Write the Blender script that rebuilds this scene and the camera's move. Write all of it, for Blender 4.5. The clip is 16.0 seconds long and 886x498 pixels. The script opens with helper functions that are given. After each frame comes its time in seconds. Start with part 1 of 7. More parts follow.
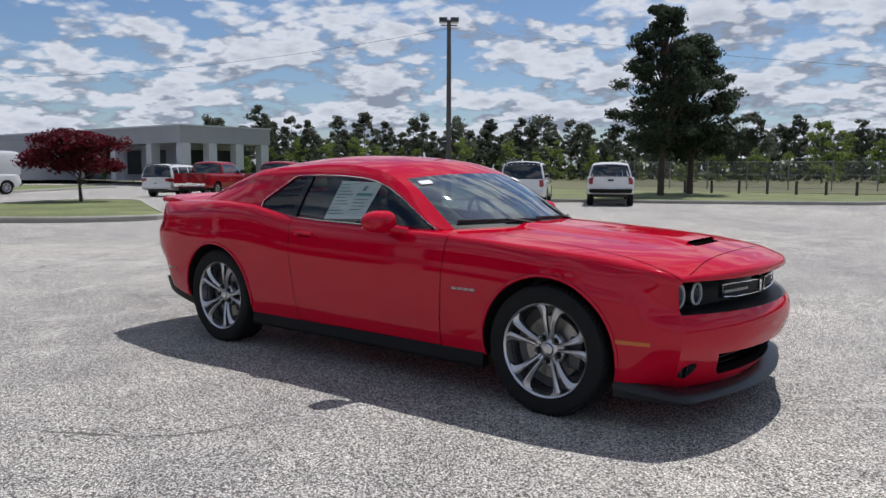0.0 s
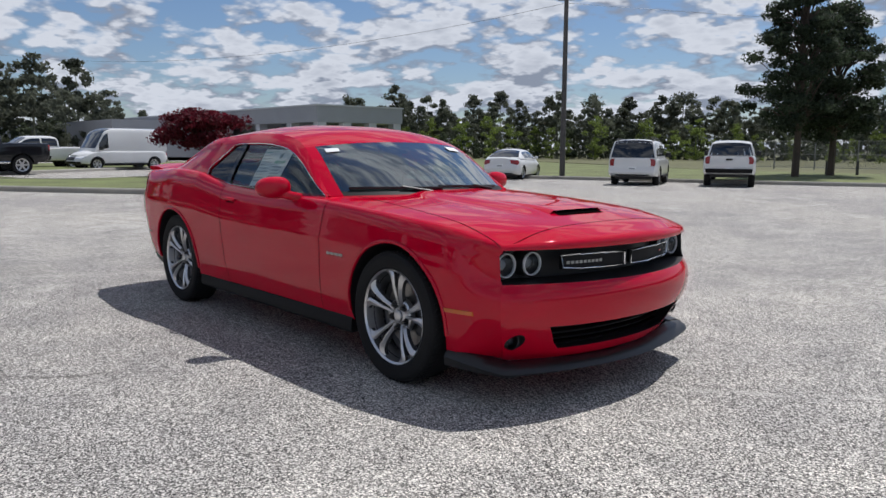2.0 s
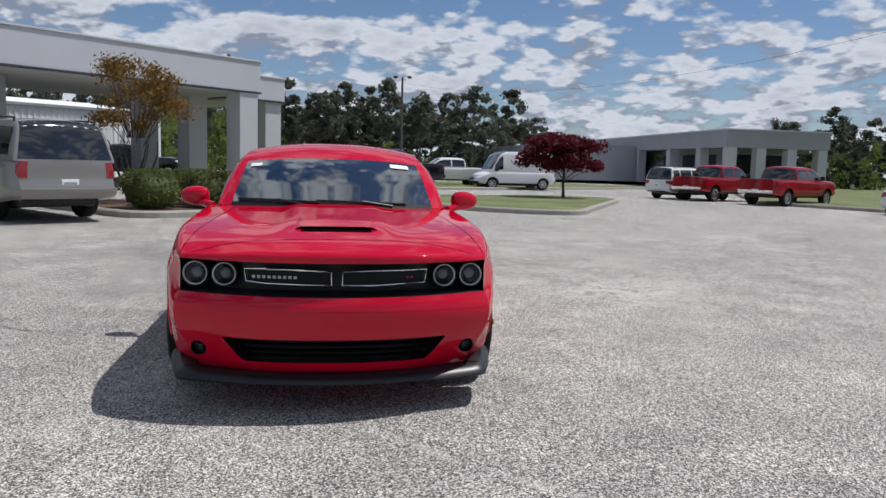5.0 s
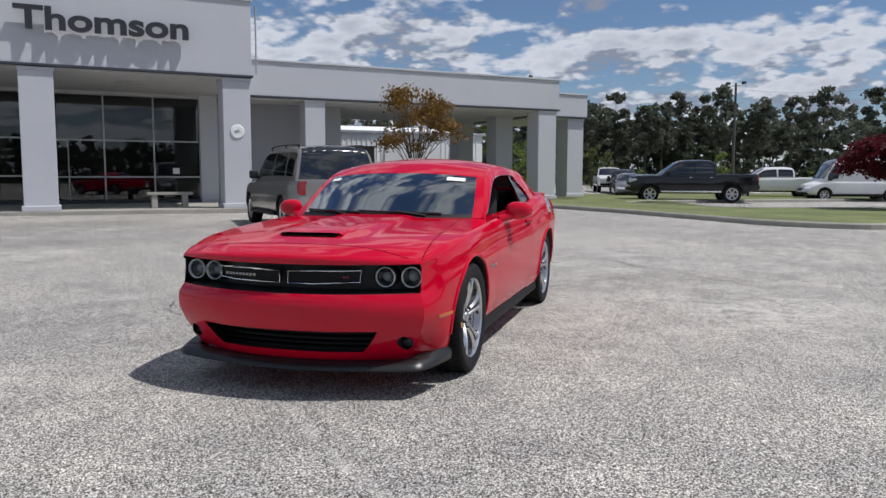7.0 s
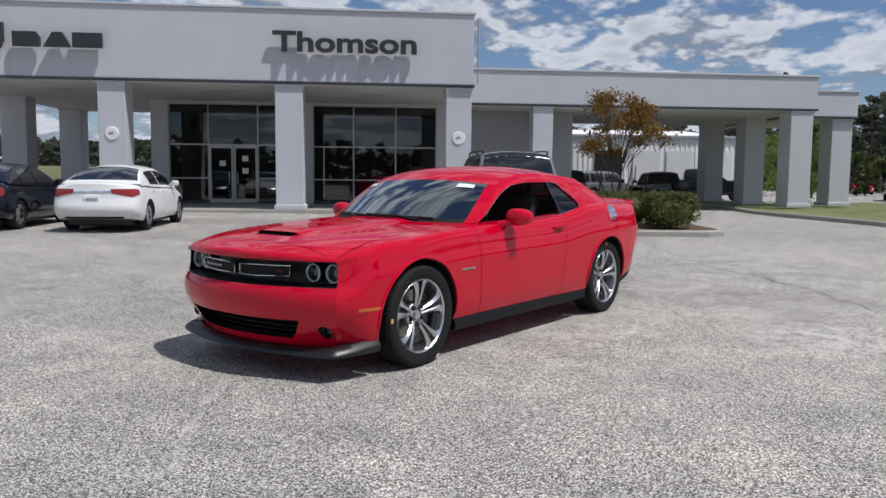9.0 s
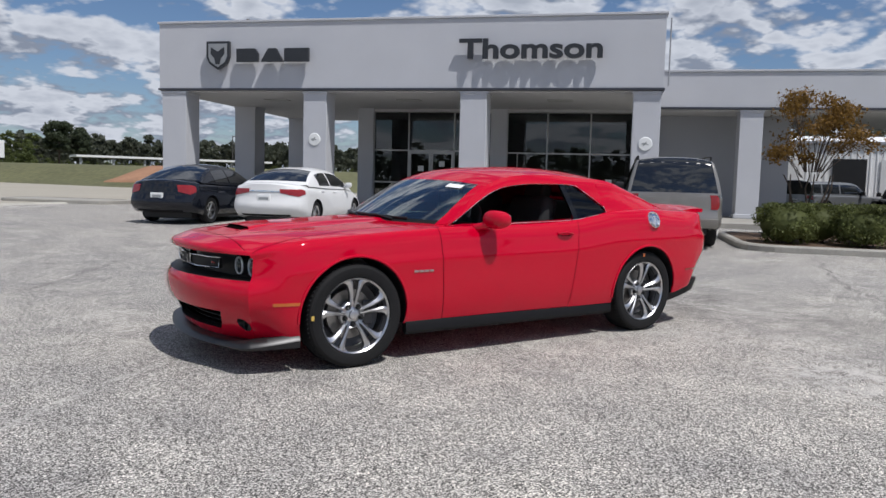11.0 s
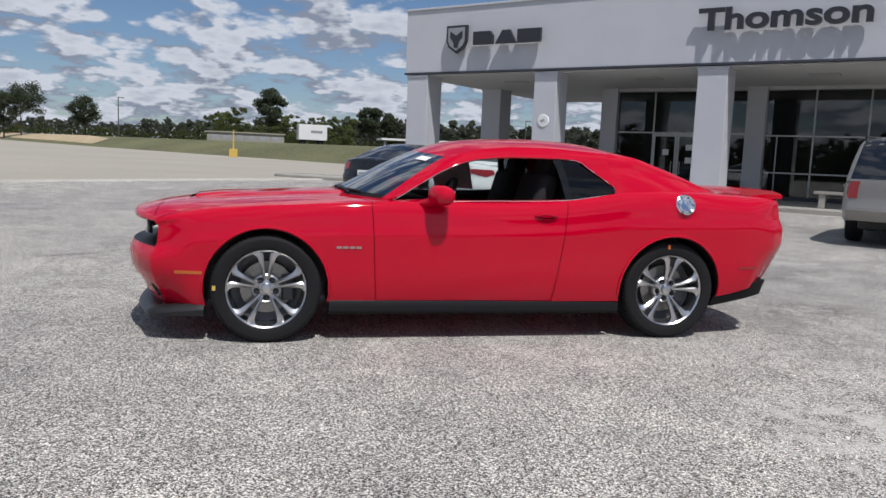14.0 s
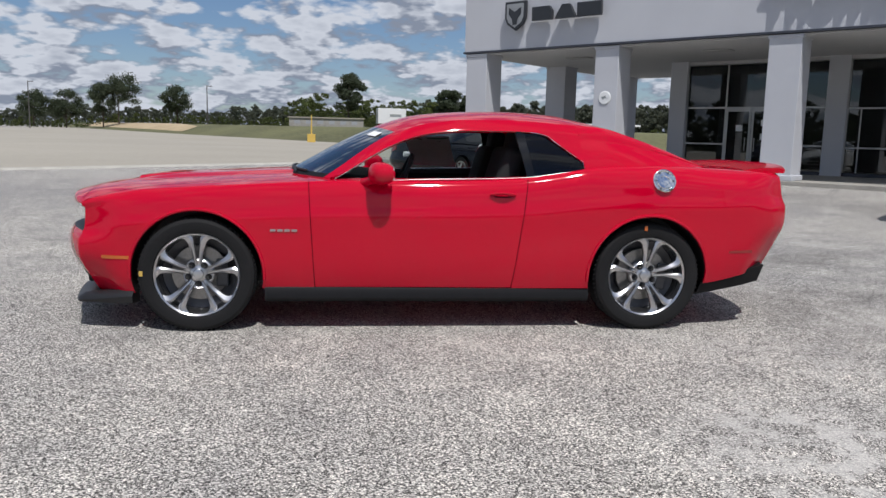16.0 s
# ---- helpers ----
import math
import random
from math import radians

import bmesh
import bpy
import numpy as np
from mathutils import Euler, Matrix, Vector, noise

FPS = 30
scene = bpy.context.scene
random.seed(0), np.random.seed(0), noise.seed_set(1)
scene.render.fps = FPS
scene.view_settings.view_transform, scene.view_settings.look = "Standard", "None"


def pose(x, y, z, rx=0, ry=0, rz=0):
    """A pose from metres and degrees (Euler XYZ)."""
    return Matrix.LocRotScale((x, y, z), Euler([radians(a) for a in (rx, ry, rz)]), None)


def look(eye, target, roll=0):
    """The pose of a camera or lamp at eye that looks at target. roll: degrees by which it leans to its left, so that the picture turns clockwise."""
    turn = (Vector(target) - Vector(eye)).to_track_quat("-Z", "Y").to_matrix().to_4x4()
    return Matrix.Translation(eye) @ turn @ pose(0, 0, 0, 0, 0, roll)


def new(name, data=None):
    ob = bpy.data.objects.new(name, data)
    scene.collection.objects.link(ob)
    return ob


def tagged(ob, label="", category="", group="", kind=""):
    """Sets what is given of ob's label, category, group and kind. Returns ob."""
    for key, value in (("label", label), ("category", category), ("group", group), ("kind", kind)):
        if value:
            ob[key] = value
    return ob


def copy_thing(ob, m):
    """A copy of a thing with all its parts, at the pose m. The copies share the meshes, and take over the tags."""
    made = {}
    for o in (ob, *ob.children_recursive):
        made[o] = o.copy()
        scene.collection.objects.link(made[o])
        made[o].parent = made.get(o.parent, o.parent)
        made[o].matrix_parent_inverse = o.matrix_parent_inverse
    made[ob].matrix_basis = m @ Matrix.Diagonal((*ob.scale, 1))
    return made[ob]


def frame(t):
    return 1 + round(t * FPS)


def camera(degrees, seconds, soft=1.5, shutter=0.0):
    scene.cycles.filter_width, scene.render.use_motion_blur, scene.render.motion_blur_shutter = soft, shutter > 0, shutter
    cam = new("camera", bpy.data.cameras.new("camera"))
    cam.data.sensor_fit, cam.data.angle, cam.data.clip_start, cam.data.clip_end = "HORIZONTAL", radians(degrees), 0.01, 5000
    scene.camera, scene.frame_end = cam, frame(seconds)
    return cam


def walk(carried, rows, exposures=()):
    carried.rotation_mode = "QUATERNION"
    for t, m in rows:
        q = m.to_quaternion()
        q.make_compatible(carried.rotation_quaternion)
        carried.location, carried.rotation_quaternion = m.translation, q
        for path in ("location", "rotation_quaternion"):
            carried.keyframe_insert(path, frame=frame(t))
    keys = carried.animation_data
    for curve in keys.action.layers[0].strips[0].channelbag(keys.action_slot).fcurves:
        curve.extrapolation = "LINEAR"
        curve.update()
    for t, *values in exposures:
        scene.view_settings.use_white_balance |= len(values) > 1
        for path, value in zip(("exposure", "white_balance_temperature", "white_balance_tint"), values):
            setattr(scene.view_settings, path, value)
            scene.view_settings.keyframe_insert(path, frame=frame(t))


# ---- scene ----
cam = camera(60.0, 16.0)

PATH = [
    (0, (-3.596, 4.482, 1.352), (-2.361, 2.923, 1.143), 0.1),
    (0.5, (-3.654, 4.444, 1.342), (-2.389, 2.91, 1.123), -0.2),
    (1, (-4.022, 4.219, 1.319), (-2.703, 2.735, 1.078), -0.3),
    (1.5, (-4.363, 3.847, 1.28), (-2.964, 2.44, 1.028), -0.1),
    (2, (-4.763, 3.401, 1.281), (-3.265, 2.103, 1.019), 0.3),
    (2.5, (-5.159, 2.928, 1.294), (-3.554, 1.763, 1.034), 0.9),
    (3, (-5.452, 2.368, 1.296), (-3.747, 1.352, 1.044), 1.4),
    (3.5, (-5.764, 1.843, 1.297), (-3.971, 0.992, 1.053), 1.8),
    (3.7, (-5.802, 1.612, 1.27), (-3.977, 0.83, 1.03), 1.9),
    (5.8, (-6.363, -0.817, 1.297), (-4.374, -0.801, 1.087), 1.1),
    (6, (-6.354, -1.027, 1.293), (-4.368, -0.924, 1.083), 1.0),
    (6.5, (-6.389, -1.606, 1.288), (-4.429, -1.266, 1.089), 0.5),
    (7, (-6.35, -2.167, 1.299), (-4.443, -1.598, 1.108), 0.1),
    (7.5, (-6.245, -2.735, 1.299), (-4.41, -1.964, 1.111), -0.1),
    (8, (-6.102, -3.267, 1.304), (-4.348, -2.325, 1.113), 0.0),
    (8.5, (-5.884, -3.812, 1.32), (-4.213, -2.729, 1.131), 0.3),
    (9, (-5.634, -4.272, 1.33), (-4.05, -3.064, 1.146), 0.5),
    (9.5, (-5.252, -4.657, 1.331), (-3.763, -3.334, 1.154), 0.7),
    (10, (-4.893, -5.031, 1.314), (-3.505, -3.601, 1.144), 1.0),
    (10.2, (-4.713, -5.141, 1.301), (-3.373, -3.666, 1.131), 1.1),
    (12.5, (-2.635, -6.053, 1.289), (-1.879, -4.211, 1.098), 2.0),
    (13, (-2.196, -6.111, 1.282), (-1.558, -4.226, 1.079), 2.1),
    (13.5, (-1.806, -6.157, 1.282), (-1.274, -4.241, 1.062), 2.2),
    (14, (-1.469, -6.062, 1.28), (-1.024, -4.127, 1.043), 2.4),
    (14.5, (-1.114, -6.02, 1.257), (-0.745, -4.07, 1.009), 2.6),
    (15, (-0.849, -5.937, 1.257), (-0.541, -3.978, 0.999), 2.2),
    (15.5, (-0.652, -5.854, 1.264), (-0.392, -3.889, 0.995), 1.7),
    (16, (-0.498, -5.798, 1.257), (-0.267, -3.832, 0.968), 1.4),
]
walk(cam, [(t, look(e, g, r)) for t, e, g, r in PATH], exposures=((0.0, -0.22, 6200, 12), (3.5, -0.28, 6200, 12), (7.0, -0.31, 6200, 12), (16.0, -0.35, 6200, 12)))

# ---- light ----
SUN_DIR = Vector((0.08, -0.51, 1.0)).normalized()
sun = new("sun", bpy.data.lights.new("sun", "SUN"))
sun.data.energy, sun.data.angle, sun.data.color = 4.75, radians(0.55), (1.0, 0.96, 0.9)
sun.matrix_world = SUN_DIR.to_track_quat("Z", "Y").to_matrix().to_4x4()

world = bpy.data.worlds.new("sky")
scene.world = world
world.use_nodes = True
wn, wl = world.node_tree.nodes, world.node_tree.links
wn.clear()


def wmath(op, a, b=None, clamp=False):
    n = wn.new("ShaderNodeMath")
    n.operation, n.use_clamp = op, clamp
    for i, v in enumerate((a, b)):
        if v is None:
            continue
        if isinstance(v, (int, float)):
            n.inputs[i].default_value = v
        else:
            wl.new(v, n.inputs[i])
    return n.outputs[0]


w_out = wn.new("ShaderNodeOutputWorld")
w_bg = wn.new("ShaderNodeBackground")
w_sky = wn.new("ShaderNodeTexSky")
w_sky.sky_type = "NISHITA"
w_sky.sun_disc = False
w_sky.sun_elevation = math.asin(SUN_DIR.z)
w_sky.sun_rotation = math.atan2(SUN_DIR.x, SUN_DIR.y)
w_sky.air_density, w_sky.dust_density, w_sky.ozone_density = 1.0, 0.4, 2.0
w_coord = wn.new("ShaderNodeTexCoord")
w_sep = wn.new("ShaderNodeSeparateXYZ")
wl.new(w_coord.outputs["Generated"], w_sep.inputs[0])
w_h = wmath("ADD", wmath("MULTIPLY", wmath("MAXIMUM", w_sep.outputs[2], 0.0), 0.62), 0.17)


def cloud_place(squeeze, seed):
    """The place on a flat cloud layer above the lot, seen in perspective."""
    h = wmath("MULTIPLY", w_h, squeeze)
    comb = wn.new("ShaderNodeCombineXYZ")
    wl.new(wmath("DIVIDE", w_sep.outputs[0], h), comb.inputs[0])
    wl.new(wmath("DIVIDE", w_sep.outputs[1], h), comb.inputs[1])
    comb.inputs[2].default_value = seed
    return comb.outputs[0]


def cloud_noise(place, scale, detail, rough, warp=0.0):
    n = wn.new("ShaderNodeTexNoise")
    wl.new(place, n.inputs["Vector"])
    for k, v in (("Scale", scale), ("Detail", detail), ("Roughness", rough), ("Distortion", warp)):
        n.inputs[k].default_value = v
    return n.outputs["Fac"]


def cloud_puffs(place, scale):
    """Rounded heaps, highest in the middle of each."""
    v = wn.new("ShaderNodeTexVoronoi")
    v.feature = "SMOOTH_F1"
    wl.new(place, v.inputs["Vector"])
    for k, q in (("Scale", scale), ("Detail", 1.5), ("Roughness", 0.5), ("Smoothness", 0.25)):
        v.inputs[k].default_value = q
    return wmath("SUBTRACT", 0.45, v.outputs["Distance"])


CLOUD_SCALE, CLOUD_SEED = 2.3, 5.2


def cloud_density(squeeze):
    """Broad cover with heaped, rounded edges."""
    place = cloud_place(squeeze, CLOUD_SEED)
    base = cloud_noise(place, CLOUD_SCALE, 2.5, 0.5)
    heaps = wmath("ADD", wmath("MULTIPLY", cloud_puffs(place, CLOUD_SCALE * 3.0), 0.22), wmath("MULTIPLY", cloud_puffs(place, CLOUD_SCALE * 8.0), 0.08))
    return wmath("ADD", wmath("ADD", base, heaps), wmath("MULTIPLY", wmath("SUBTRACT", cloud_noise(place, CLOUD_SCALE * 14, 4.0, 0.6), 0.5), 0.05))


c_big = cloud_density(1.0)
# The same layer a little higher and a good deal higher: heads catch the sun, bases lie in shade.
c_up, c_far = cloud_density(1.05), cloud_density(1.2)
low_sky = wmath("MULTIPLY", wmath("SUBTRACT", 0.2, w_sep.outputs[2], True), 0.55)
c_cover = wmath("MULTIPLY", wmath("SUBTRACT", wmath("ADD", c_big, low_sky), 0.33), 8.0, True)
c_rim = wmath("MULTIPLY", wmath("SUBTRACT", c_big, c_up), 5.0)
c_head = wmath("MULTIPLY", wmath("SUBTRACT", c_big, c_far), 4.2)
c_light = wmath("ADD", wmath("ADD", c_rim, c_head), 0.56, True)
c_thick = wmath("MULTIPLY", wmath("SUBTRACT", c_big, 0.46), 4.2, True)
c_shade = wmath("SUBTRACT", c_light, wmath("MULTIPLY", c_thick, 0.6), True)
c_mix = wn.new("ShaderNodeMix")
c_mix.data_type = "RGBA"
wl.new(c_shade, c_mix.inputs["Factor"])
c_mix.inputs["A"].default_value = (3.3, 3.75, 4.6, 1)
c_mix.inputs["B"].default_value = (8.2, 8.55, 9.1, 1)
s_mix = wn.new("ShaderNodeMix")
s_mix.data_type = "RGBA"
wl.new(c_cover, s_mix.inputs["Factor"])
blue = wn.new("ShaderNodeMix")
blue.data_type, blue.blend_type = "RGBA", "MULTIPLY"
blue.inputs["Factor"].default_value = 1.0
blue.inputs["B"].default_value = (0.78, 0.86, 0.98, 1)
wl.new(w_sky.outputs[0], blue.inputs["A"])
wl.new(blue.outputs["Result"], s_mix.inputs["A"])
wl.new(c_mix.outputs["Result"], s_mix.inputs["B"])
wl.new(s_mix.outputs["Result"], w_bg.inputs["Color"])
w_bg.inputs["Strength"].default_value = 0.093
wl.new(w_bg.outputs[0], w_out.inputs[0])

# ---- materials ----


def material(name, base, rough=0.6, metal=0.0, var=0.12, grain=30.0, bump=0.0, coat=0.0, spec=0.5, island=False, big=None, bump_scale=None):
    """A surface with colour variation at two scales and fine relief, at real-world size."""
    m = bpy.data.materials.new(name)
    m.use_nodes = True
    nt = m.node_tree
    b = nt.nodes["Principled BSDF"]
    b.inputs["Roughness"].default_value = rough
    b.inputs["Metallic"].default_value = metal
    b.inputs["Coat Weight"].default_value = coat
    b.inputs["Coat Roughness"].default_value = 0.03
    b.inputs["Specular IOR Level"].default_value = spec
    co = nt.nodes.new("ShaderNodeTexCoord")
    fine = nt.nodes.new("ShaderNodeTexNoise")
    fine.inputs["Scale"].default_value = grain
    fine.inputs["Detail"].default_value = 6
    nt.links.new(co.outputs["Object"], fine.inputs["Vector"])
    wide = nt.nodes.new("ShaderNodeTexNoise")
    wide.inputs["Scale"].default_value = big or grain / 14
    wide.inputs["Detail"].default_value = 4
    nt.links.new(co.outputs["Object"], wide.inputs["Vector"])
    add = nt.nodes.new("ShaderNodeMath")
    add.operation = "ADD"
    nt.links.new(fine.outputs["Fac"], add.inputs[0])
    nt.links.new(wide.outputs["Fac"], add.inputs[1])
    last = add.outputs[0]
    if island:
        geo = nt.nodes.new("ShaderNodeNewGeometry")
        more = nt.nodes.new("ShaderNodeMath")
        more.operation = "MULTIPLY_ADD"
        more.inputs[1].default_value = 0.7
        nt.links.new(geo.outputs["Random Per Island"], more.inputs[0])
        nt.links.new(last, more.inputs[2])
        sub = nt.nodes.new("ShaderNodeMath")
        sub.operation = "SUBTRACT"
        sub.inputs[1].default_value = 0.35
        nt.links.new(more.outputs[0], sub.inputs[0])
        last = sub.outputs[0]
    ramp = nt.nodes.new("ShaderNodeMapRange")
    ramp.inputs["From Min"].default_value, ramp.inputs["From Max"].default_value = 0.6, 1.4
    ramp.inputs["To Min"].default_value, ramp.inputs["To Max"].default_value = 1 - var, 1 + var
    nt.links.new(last, ramp.inputs["Value"])
    mul = nt.nodes.new("ShaderNodeVectorMath")
    mul.operation = "SCALE"
    mul.inputs[0].default_value = base
    nt.links.new(ramp.outputs[0], mul.inputs["Scale"])
    nt.links.new(mul.outputs[0], b.inputs["Base Color"])
    if bump:
        bn = nt.nodes.new("ShaderNodeBump")
        bn.inputs["Strength"].default_value = bump
        bn.inputs["Distance"].default_value = bump_scale or 0.02
        nt.links.new(fine.outputs["Fac"], bn.inputs["Height"])
        nt.links.new(bn.outputs[0], b.inputs["Normal"])
    return m


def glass_material(name, tint, rough=0.01, seethrough=0.6, sheen=0.045, steep=4.5):
    """Tinted glass: clear transmission with a mirror-like sheen that grows towards grazing."""
    m = bpy.data.materials.new(name)
    m.use_nodes = True
    nt = m.node_tree
    nt.nodes.remove(nt.nodes["Principled BSDF"])
    out = nt.nodes["Material Output"]
    tr = nt.nodes.new("ShaderNodeBsdfTransparent")
    tr.inputs[0].default_value = (*[c * seethrough for c in tint], 1)
    gl = nt.nodes.new("ShaderNodeBsdfGlossy")
    gl.inputs["Roughness"].default_value = rough
    lw = nt.nodes.new("ShaderNodeLayerWeight")
    lw.inputs["Blend"].default_value = 0.5
    pw = nt.nodes.new("ShaderNodeMath")
    pw.operation = "POWER"
    pw.inputs[1].default_value = steep
    nt.links.new(lw.outputs["Facing"], pw.inputs[0])
    fr = nt.nodes.new("ShaderNodeMapRange")
    fr.inputs["To Min"].default_value, fr.inputs["To Max"].default_value = sheen, 1.0
    nt.links.new(pw.outputs[0], fr.inputs["Value"])
    mx = nt.nodes.new("ShaderNodeMixShader")
    nt.links.new(fr.outputs[0], mx.inputs[0])
    nt.links.new(tr.outputs[0], mx.inputs[1])
    nt.links.new(gl.outputs[0], mx.inputs[2])
    nt.links.new(mx.outputs[0], out.inputs[0])
    return m


FADED_LINES = [
    ((-3.2, -0.7), -138, 0.05, 1.15, 0.7),
    ((2.81, -0.68), -71, 0.09, 0.76, 0.5),
    ((1.63, -3.0), -68, 0.6, 0.9, 0.35),
    ((1.32, -3.13), -125, 0.55, 1.1, 0.35),
    ((0.86, -5.41), -132, 0.25, 1.95, 0.3),
    ((1.38, -2.83), -49, 0.5, 0.7, 0.3),
    ((3.26, 0.98), -115, 0.12, 1.11, 0.5),
    ((0.1, -5.47), -133, 0.3, 2.11, 0.3),
    ((2.1, -1.5), -60, 0.7, 1.3, 0.4),
    ((1.9, -3.4), -40, 0.8, 1.4, 0.45),
    ((5.2, -2.6), -60, 0.9, 1.6, 0.4),
    ((8.6, 0.4), 20, 1.6, 3.0, 0.35),
]
# Oil and tyre stains: place, turn, half width, half length, strength.
STAINS = [
    ((7.9, 12.6), -47, 1.6, 4.5, 0.55),
    ((4.2, 9.4), -47, 1.1, 3.2, 0.4),
    ((3.3, -0.1), 10, 0.9, 1.5, 0.4),
    ((3.6, -1.9), -40, 0.8, 1.6, 0.35),
    ((4.6, 2.2), 30, 0.5, 1.4, 0.5),
    ((10.5, 7.5), -30, 1.2, 3.0, 0.4),
]
CRACKS = [
    [(9.86, 2.12), (8.2, 1.0), (6.4, -0.27), (5.2, -1.67), (3.6, -2.9)],
    [(7.0, -0.1), (8.2, -1.83), (8.95, -3.0), (11.2, -5.5)],
    [(-4.07, 3.09), (-3.46, 3.47), (-2.79, 4.24), (-1.6, 6.2)],
    [(5.2, -7.7), (6.0, -10.0), (4.7, -13.3)],
    [(0.53, 2.91), (0.06, 2.5), (-0.31, 2.15)],
    [(5.0, -7.7), (10.5, -11.4)],
]


def asphalt_material():
    """Worn exposed-aggregate asphalt: pale and dark stones, broad bleached and stained areas, cracks."""
    m = bpy.data.materials.new("worn_asphalt")
    m.use_nodes = True
    nt = m.node_tree
    b = nt.nodes["Principled BSDF"]
    b.inputs["Roughness"].default_value = 0.85
    b.inputs["Specular IOR Level"].default_value = 0.3
    co = nt.nodes.new("ShaderNodeTexCoord")

    def noise_at(scale, detail=5.0, rough=0.6):
        n = nt.nodes.new("ShaderNodeTexNoise")
        n.inputs["Scale"].default_value = scale
        n.inputs["Detail"].default_value = detail
        n.inputs["Roughness"].default_value = rough
        nt.links.new(co.outputs["Object"], n.inputs["Vector"])
        return n.outputs["Fac"]

    def ramp(fac, *stops):
        r = nt.nodes.new("ShaderNodeValToRGB")
        while len(r.color_ramp.elements) < len(stops):
            r.color_ramp.elements.new(0.5)
        for e, (p, c) in zip(r.color_ramp.elements, stops):
            e.position, e.color = p, (*c, 1)
        nt.links.new(fac, r.inputs[0])
        return r.outputs[0]

    def mix(kind, fac, a, bb):
        n = nt.nodes.new("ShaderNodeMix")
        n.data_type, n.blend_type = "RGBA", kind
        if isinstance(fac, float):
            n.inputs["Factor"].default_value = fac
        else:
            nt.links.new(fac, n.inputs["Factor"])
        nt.links.new(a, n.inputs["A"])
        if isinstance(bb, tuple):
            n.inputs["B"].default_value = (*bb, 1)
        else:
            nt.links.new(bb, n.inputs["B"])
        return n.outputs["Result"]

    stones = nt.nodes.new("ShaderNodeTexVoronoi")
    stones.inputs["Scale"].default_value = 158
    nt.links.new(co.outputs["Object"], stones.inputs["Vector"])
    sep = nt.nodes.new("ShaderNodeSeparateColor")
    nt.links.new(stones.outputs["Color"], sep.inputs[0])
    grain = ramp(sep.outputs[0], (0.0, (0.02, 0.019, 0.018)), (0.28, (0.1, 0.096, 0.09)), (0.6, (0.38, 0.366, 0.342)), (1.0, (0.95, 0.92, 0.86)))
    clump = ramp(noise_at(75, 3.0, 0.6), (0.32, (0.7, 0.7, 0.71)), (0.68, (1.16, 1.155, 1.15)))
    grain = mix("MULTIPLY", 1.0, grain, clump)
    mid = ramp(noise_at(1.7, 8.0), (0.25, (0.72, 0.72, 0.73)), (0.75, (1.2, 1.19, 1.16)))
    col = mix("MULTIPLY", 1.0, grain, mid)
    broad = ramp(noise_at(0.16, 6.0, 0.65), (0.3, (0.78, 0.78, 0.8)), (0.7, (1.22, 1.2, 1.15)))
    col = mix("MULTIPLY", 1.0, col, broad)
    pale = ramp(noise_at(0.42, 9.0, 0.7), (0.56, (0, 0, 0)), (0.74, (0.6, 0.6, 0.6)))
    col = mix("MIX", pale, col, (0.5, 0.48, 0.44))
    # Places pushed about a little, so that lines and edges wander.
    wob = nt.nodes.new("ShaderNodeTexNoise")
    wob.inputs["Scale"].default_value = 1.6
    wob.inputs["Detail"].default_value = 7
    nt.links.new(co.outputs["Object"], wob.inputs["Vector"])
    off = nt.nodes.new("ShaderNodeVectorMath")
    off.operation = "SUBTRACT"
    nt.links.new(wob.outputs["Color"], off.inputs[0])
    off.inputs[1].default_value = (0.5, 0.5, 0.5)
    warp = nt.nodes.new("ShaderNodeVectorMath")
    warp.operation = "MULTIPLY_ADD"
    nt.links.new(off.outputs[0], warp.inputs[0])
    warp.inputs[1].default_value = (0.55, 0.55, 0.0)
    nt.links.new(co.outputs["Object"], warp.inputs[2])
    # Faded paint lines and bleached tracks, broken up by wear.
    wear = noise_at(2.3, 8.0, 0.7)
    fine_wear = noise_at(6.0, 9.0, 0.72)
    marks = [(c, d, h, ln, k * (0.75 if h < 0.2 else 0.8), (0.55, 0.53, 0.49), fine_wear, (0.42, 0.66) if h < 0.2 else (0.47, 0.57)) for c, d, h, ln, k in FADED_LINES]
    marks += [(c, d, h, ln, k, (0.1, 0.092, 0.08), fine_wear, (0.4, 0.6)) for c, d, h, ln, k in STAINS]
    for line in CRACKS:
        for a, q in zip(line, line[1:]):
            v = Vector(q) - Vector(a)
            marks.append((((a[0] + q[0]) / 2, (a[1] + q[1]) / 2), math.degrees(math.atan2(v.y, v.x)), 0.022, v.length * 1.1, 0.75, (0.06, 0.055, 0.05), wear, (0.3, 0.5)))
    for (px, py), deg, half, length, strong, tone, wear_n, (w0, w1) in marks:
        mp = nt.nodes.new("ShaderNodeMapping")
        mp.vector_type = "TEXTURE"
        mp.inputs["Location"].default_value = (px, py, 0)
        mp.inputs["Rotation"].default_value = (0, 0, radians(deg))
        nt.links.new(warp.outputs[0], mp.inputs["Vector"])
        xyz = nt.nodes.new("ShaderNodeSeparateXYZ")
        nt.links.new(mp.outputs[0], xyz.inputs[0])

        def band(sock, w):
            a = nt.nodes.new("ShaderNodeMath")
            a.operation = "ABSOLUTE"
            nt.links.new(sock, a.inputs[0])
            r = nt.nodes.new("ShaderNodeMapRange")
            r.inputs["From Min"].default_value, r.inputs["From Max"].default_value = w, w * 0.45
            nt.links.new(a.outputs[0], r.inputs["Value"])
            return r.outputs[0]
        both = nt.nodes.new("ShaderNodeMath")
        both.operation = "MULTIPLY"
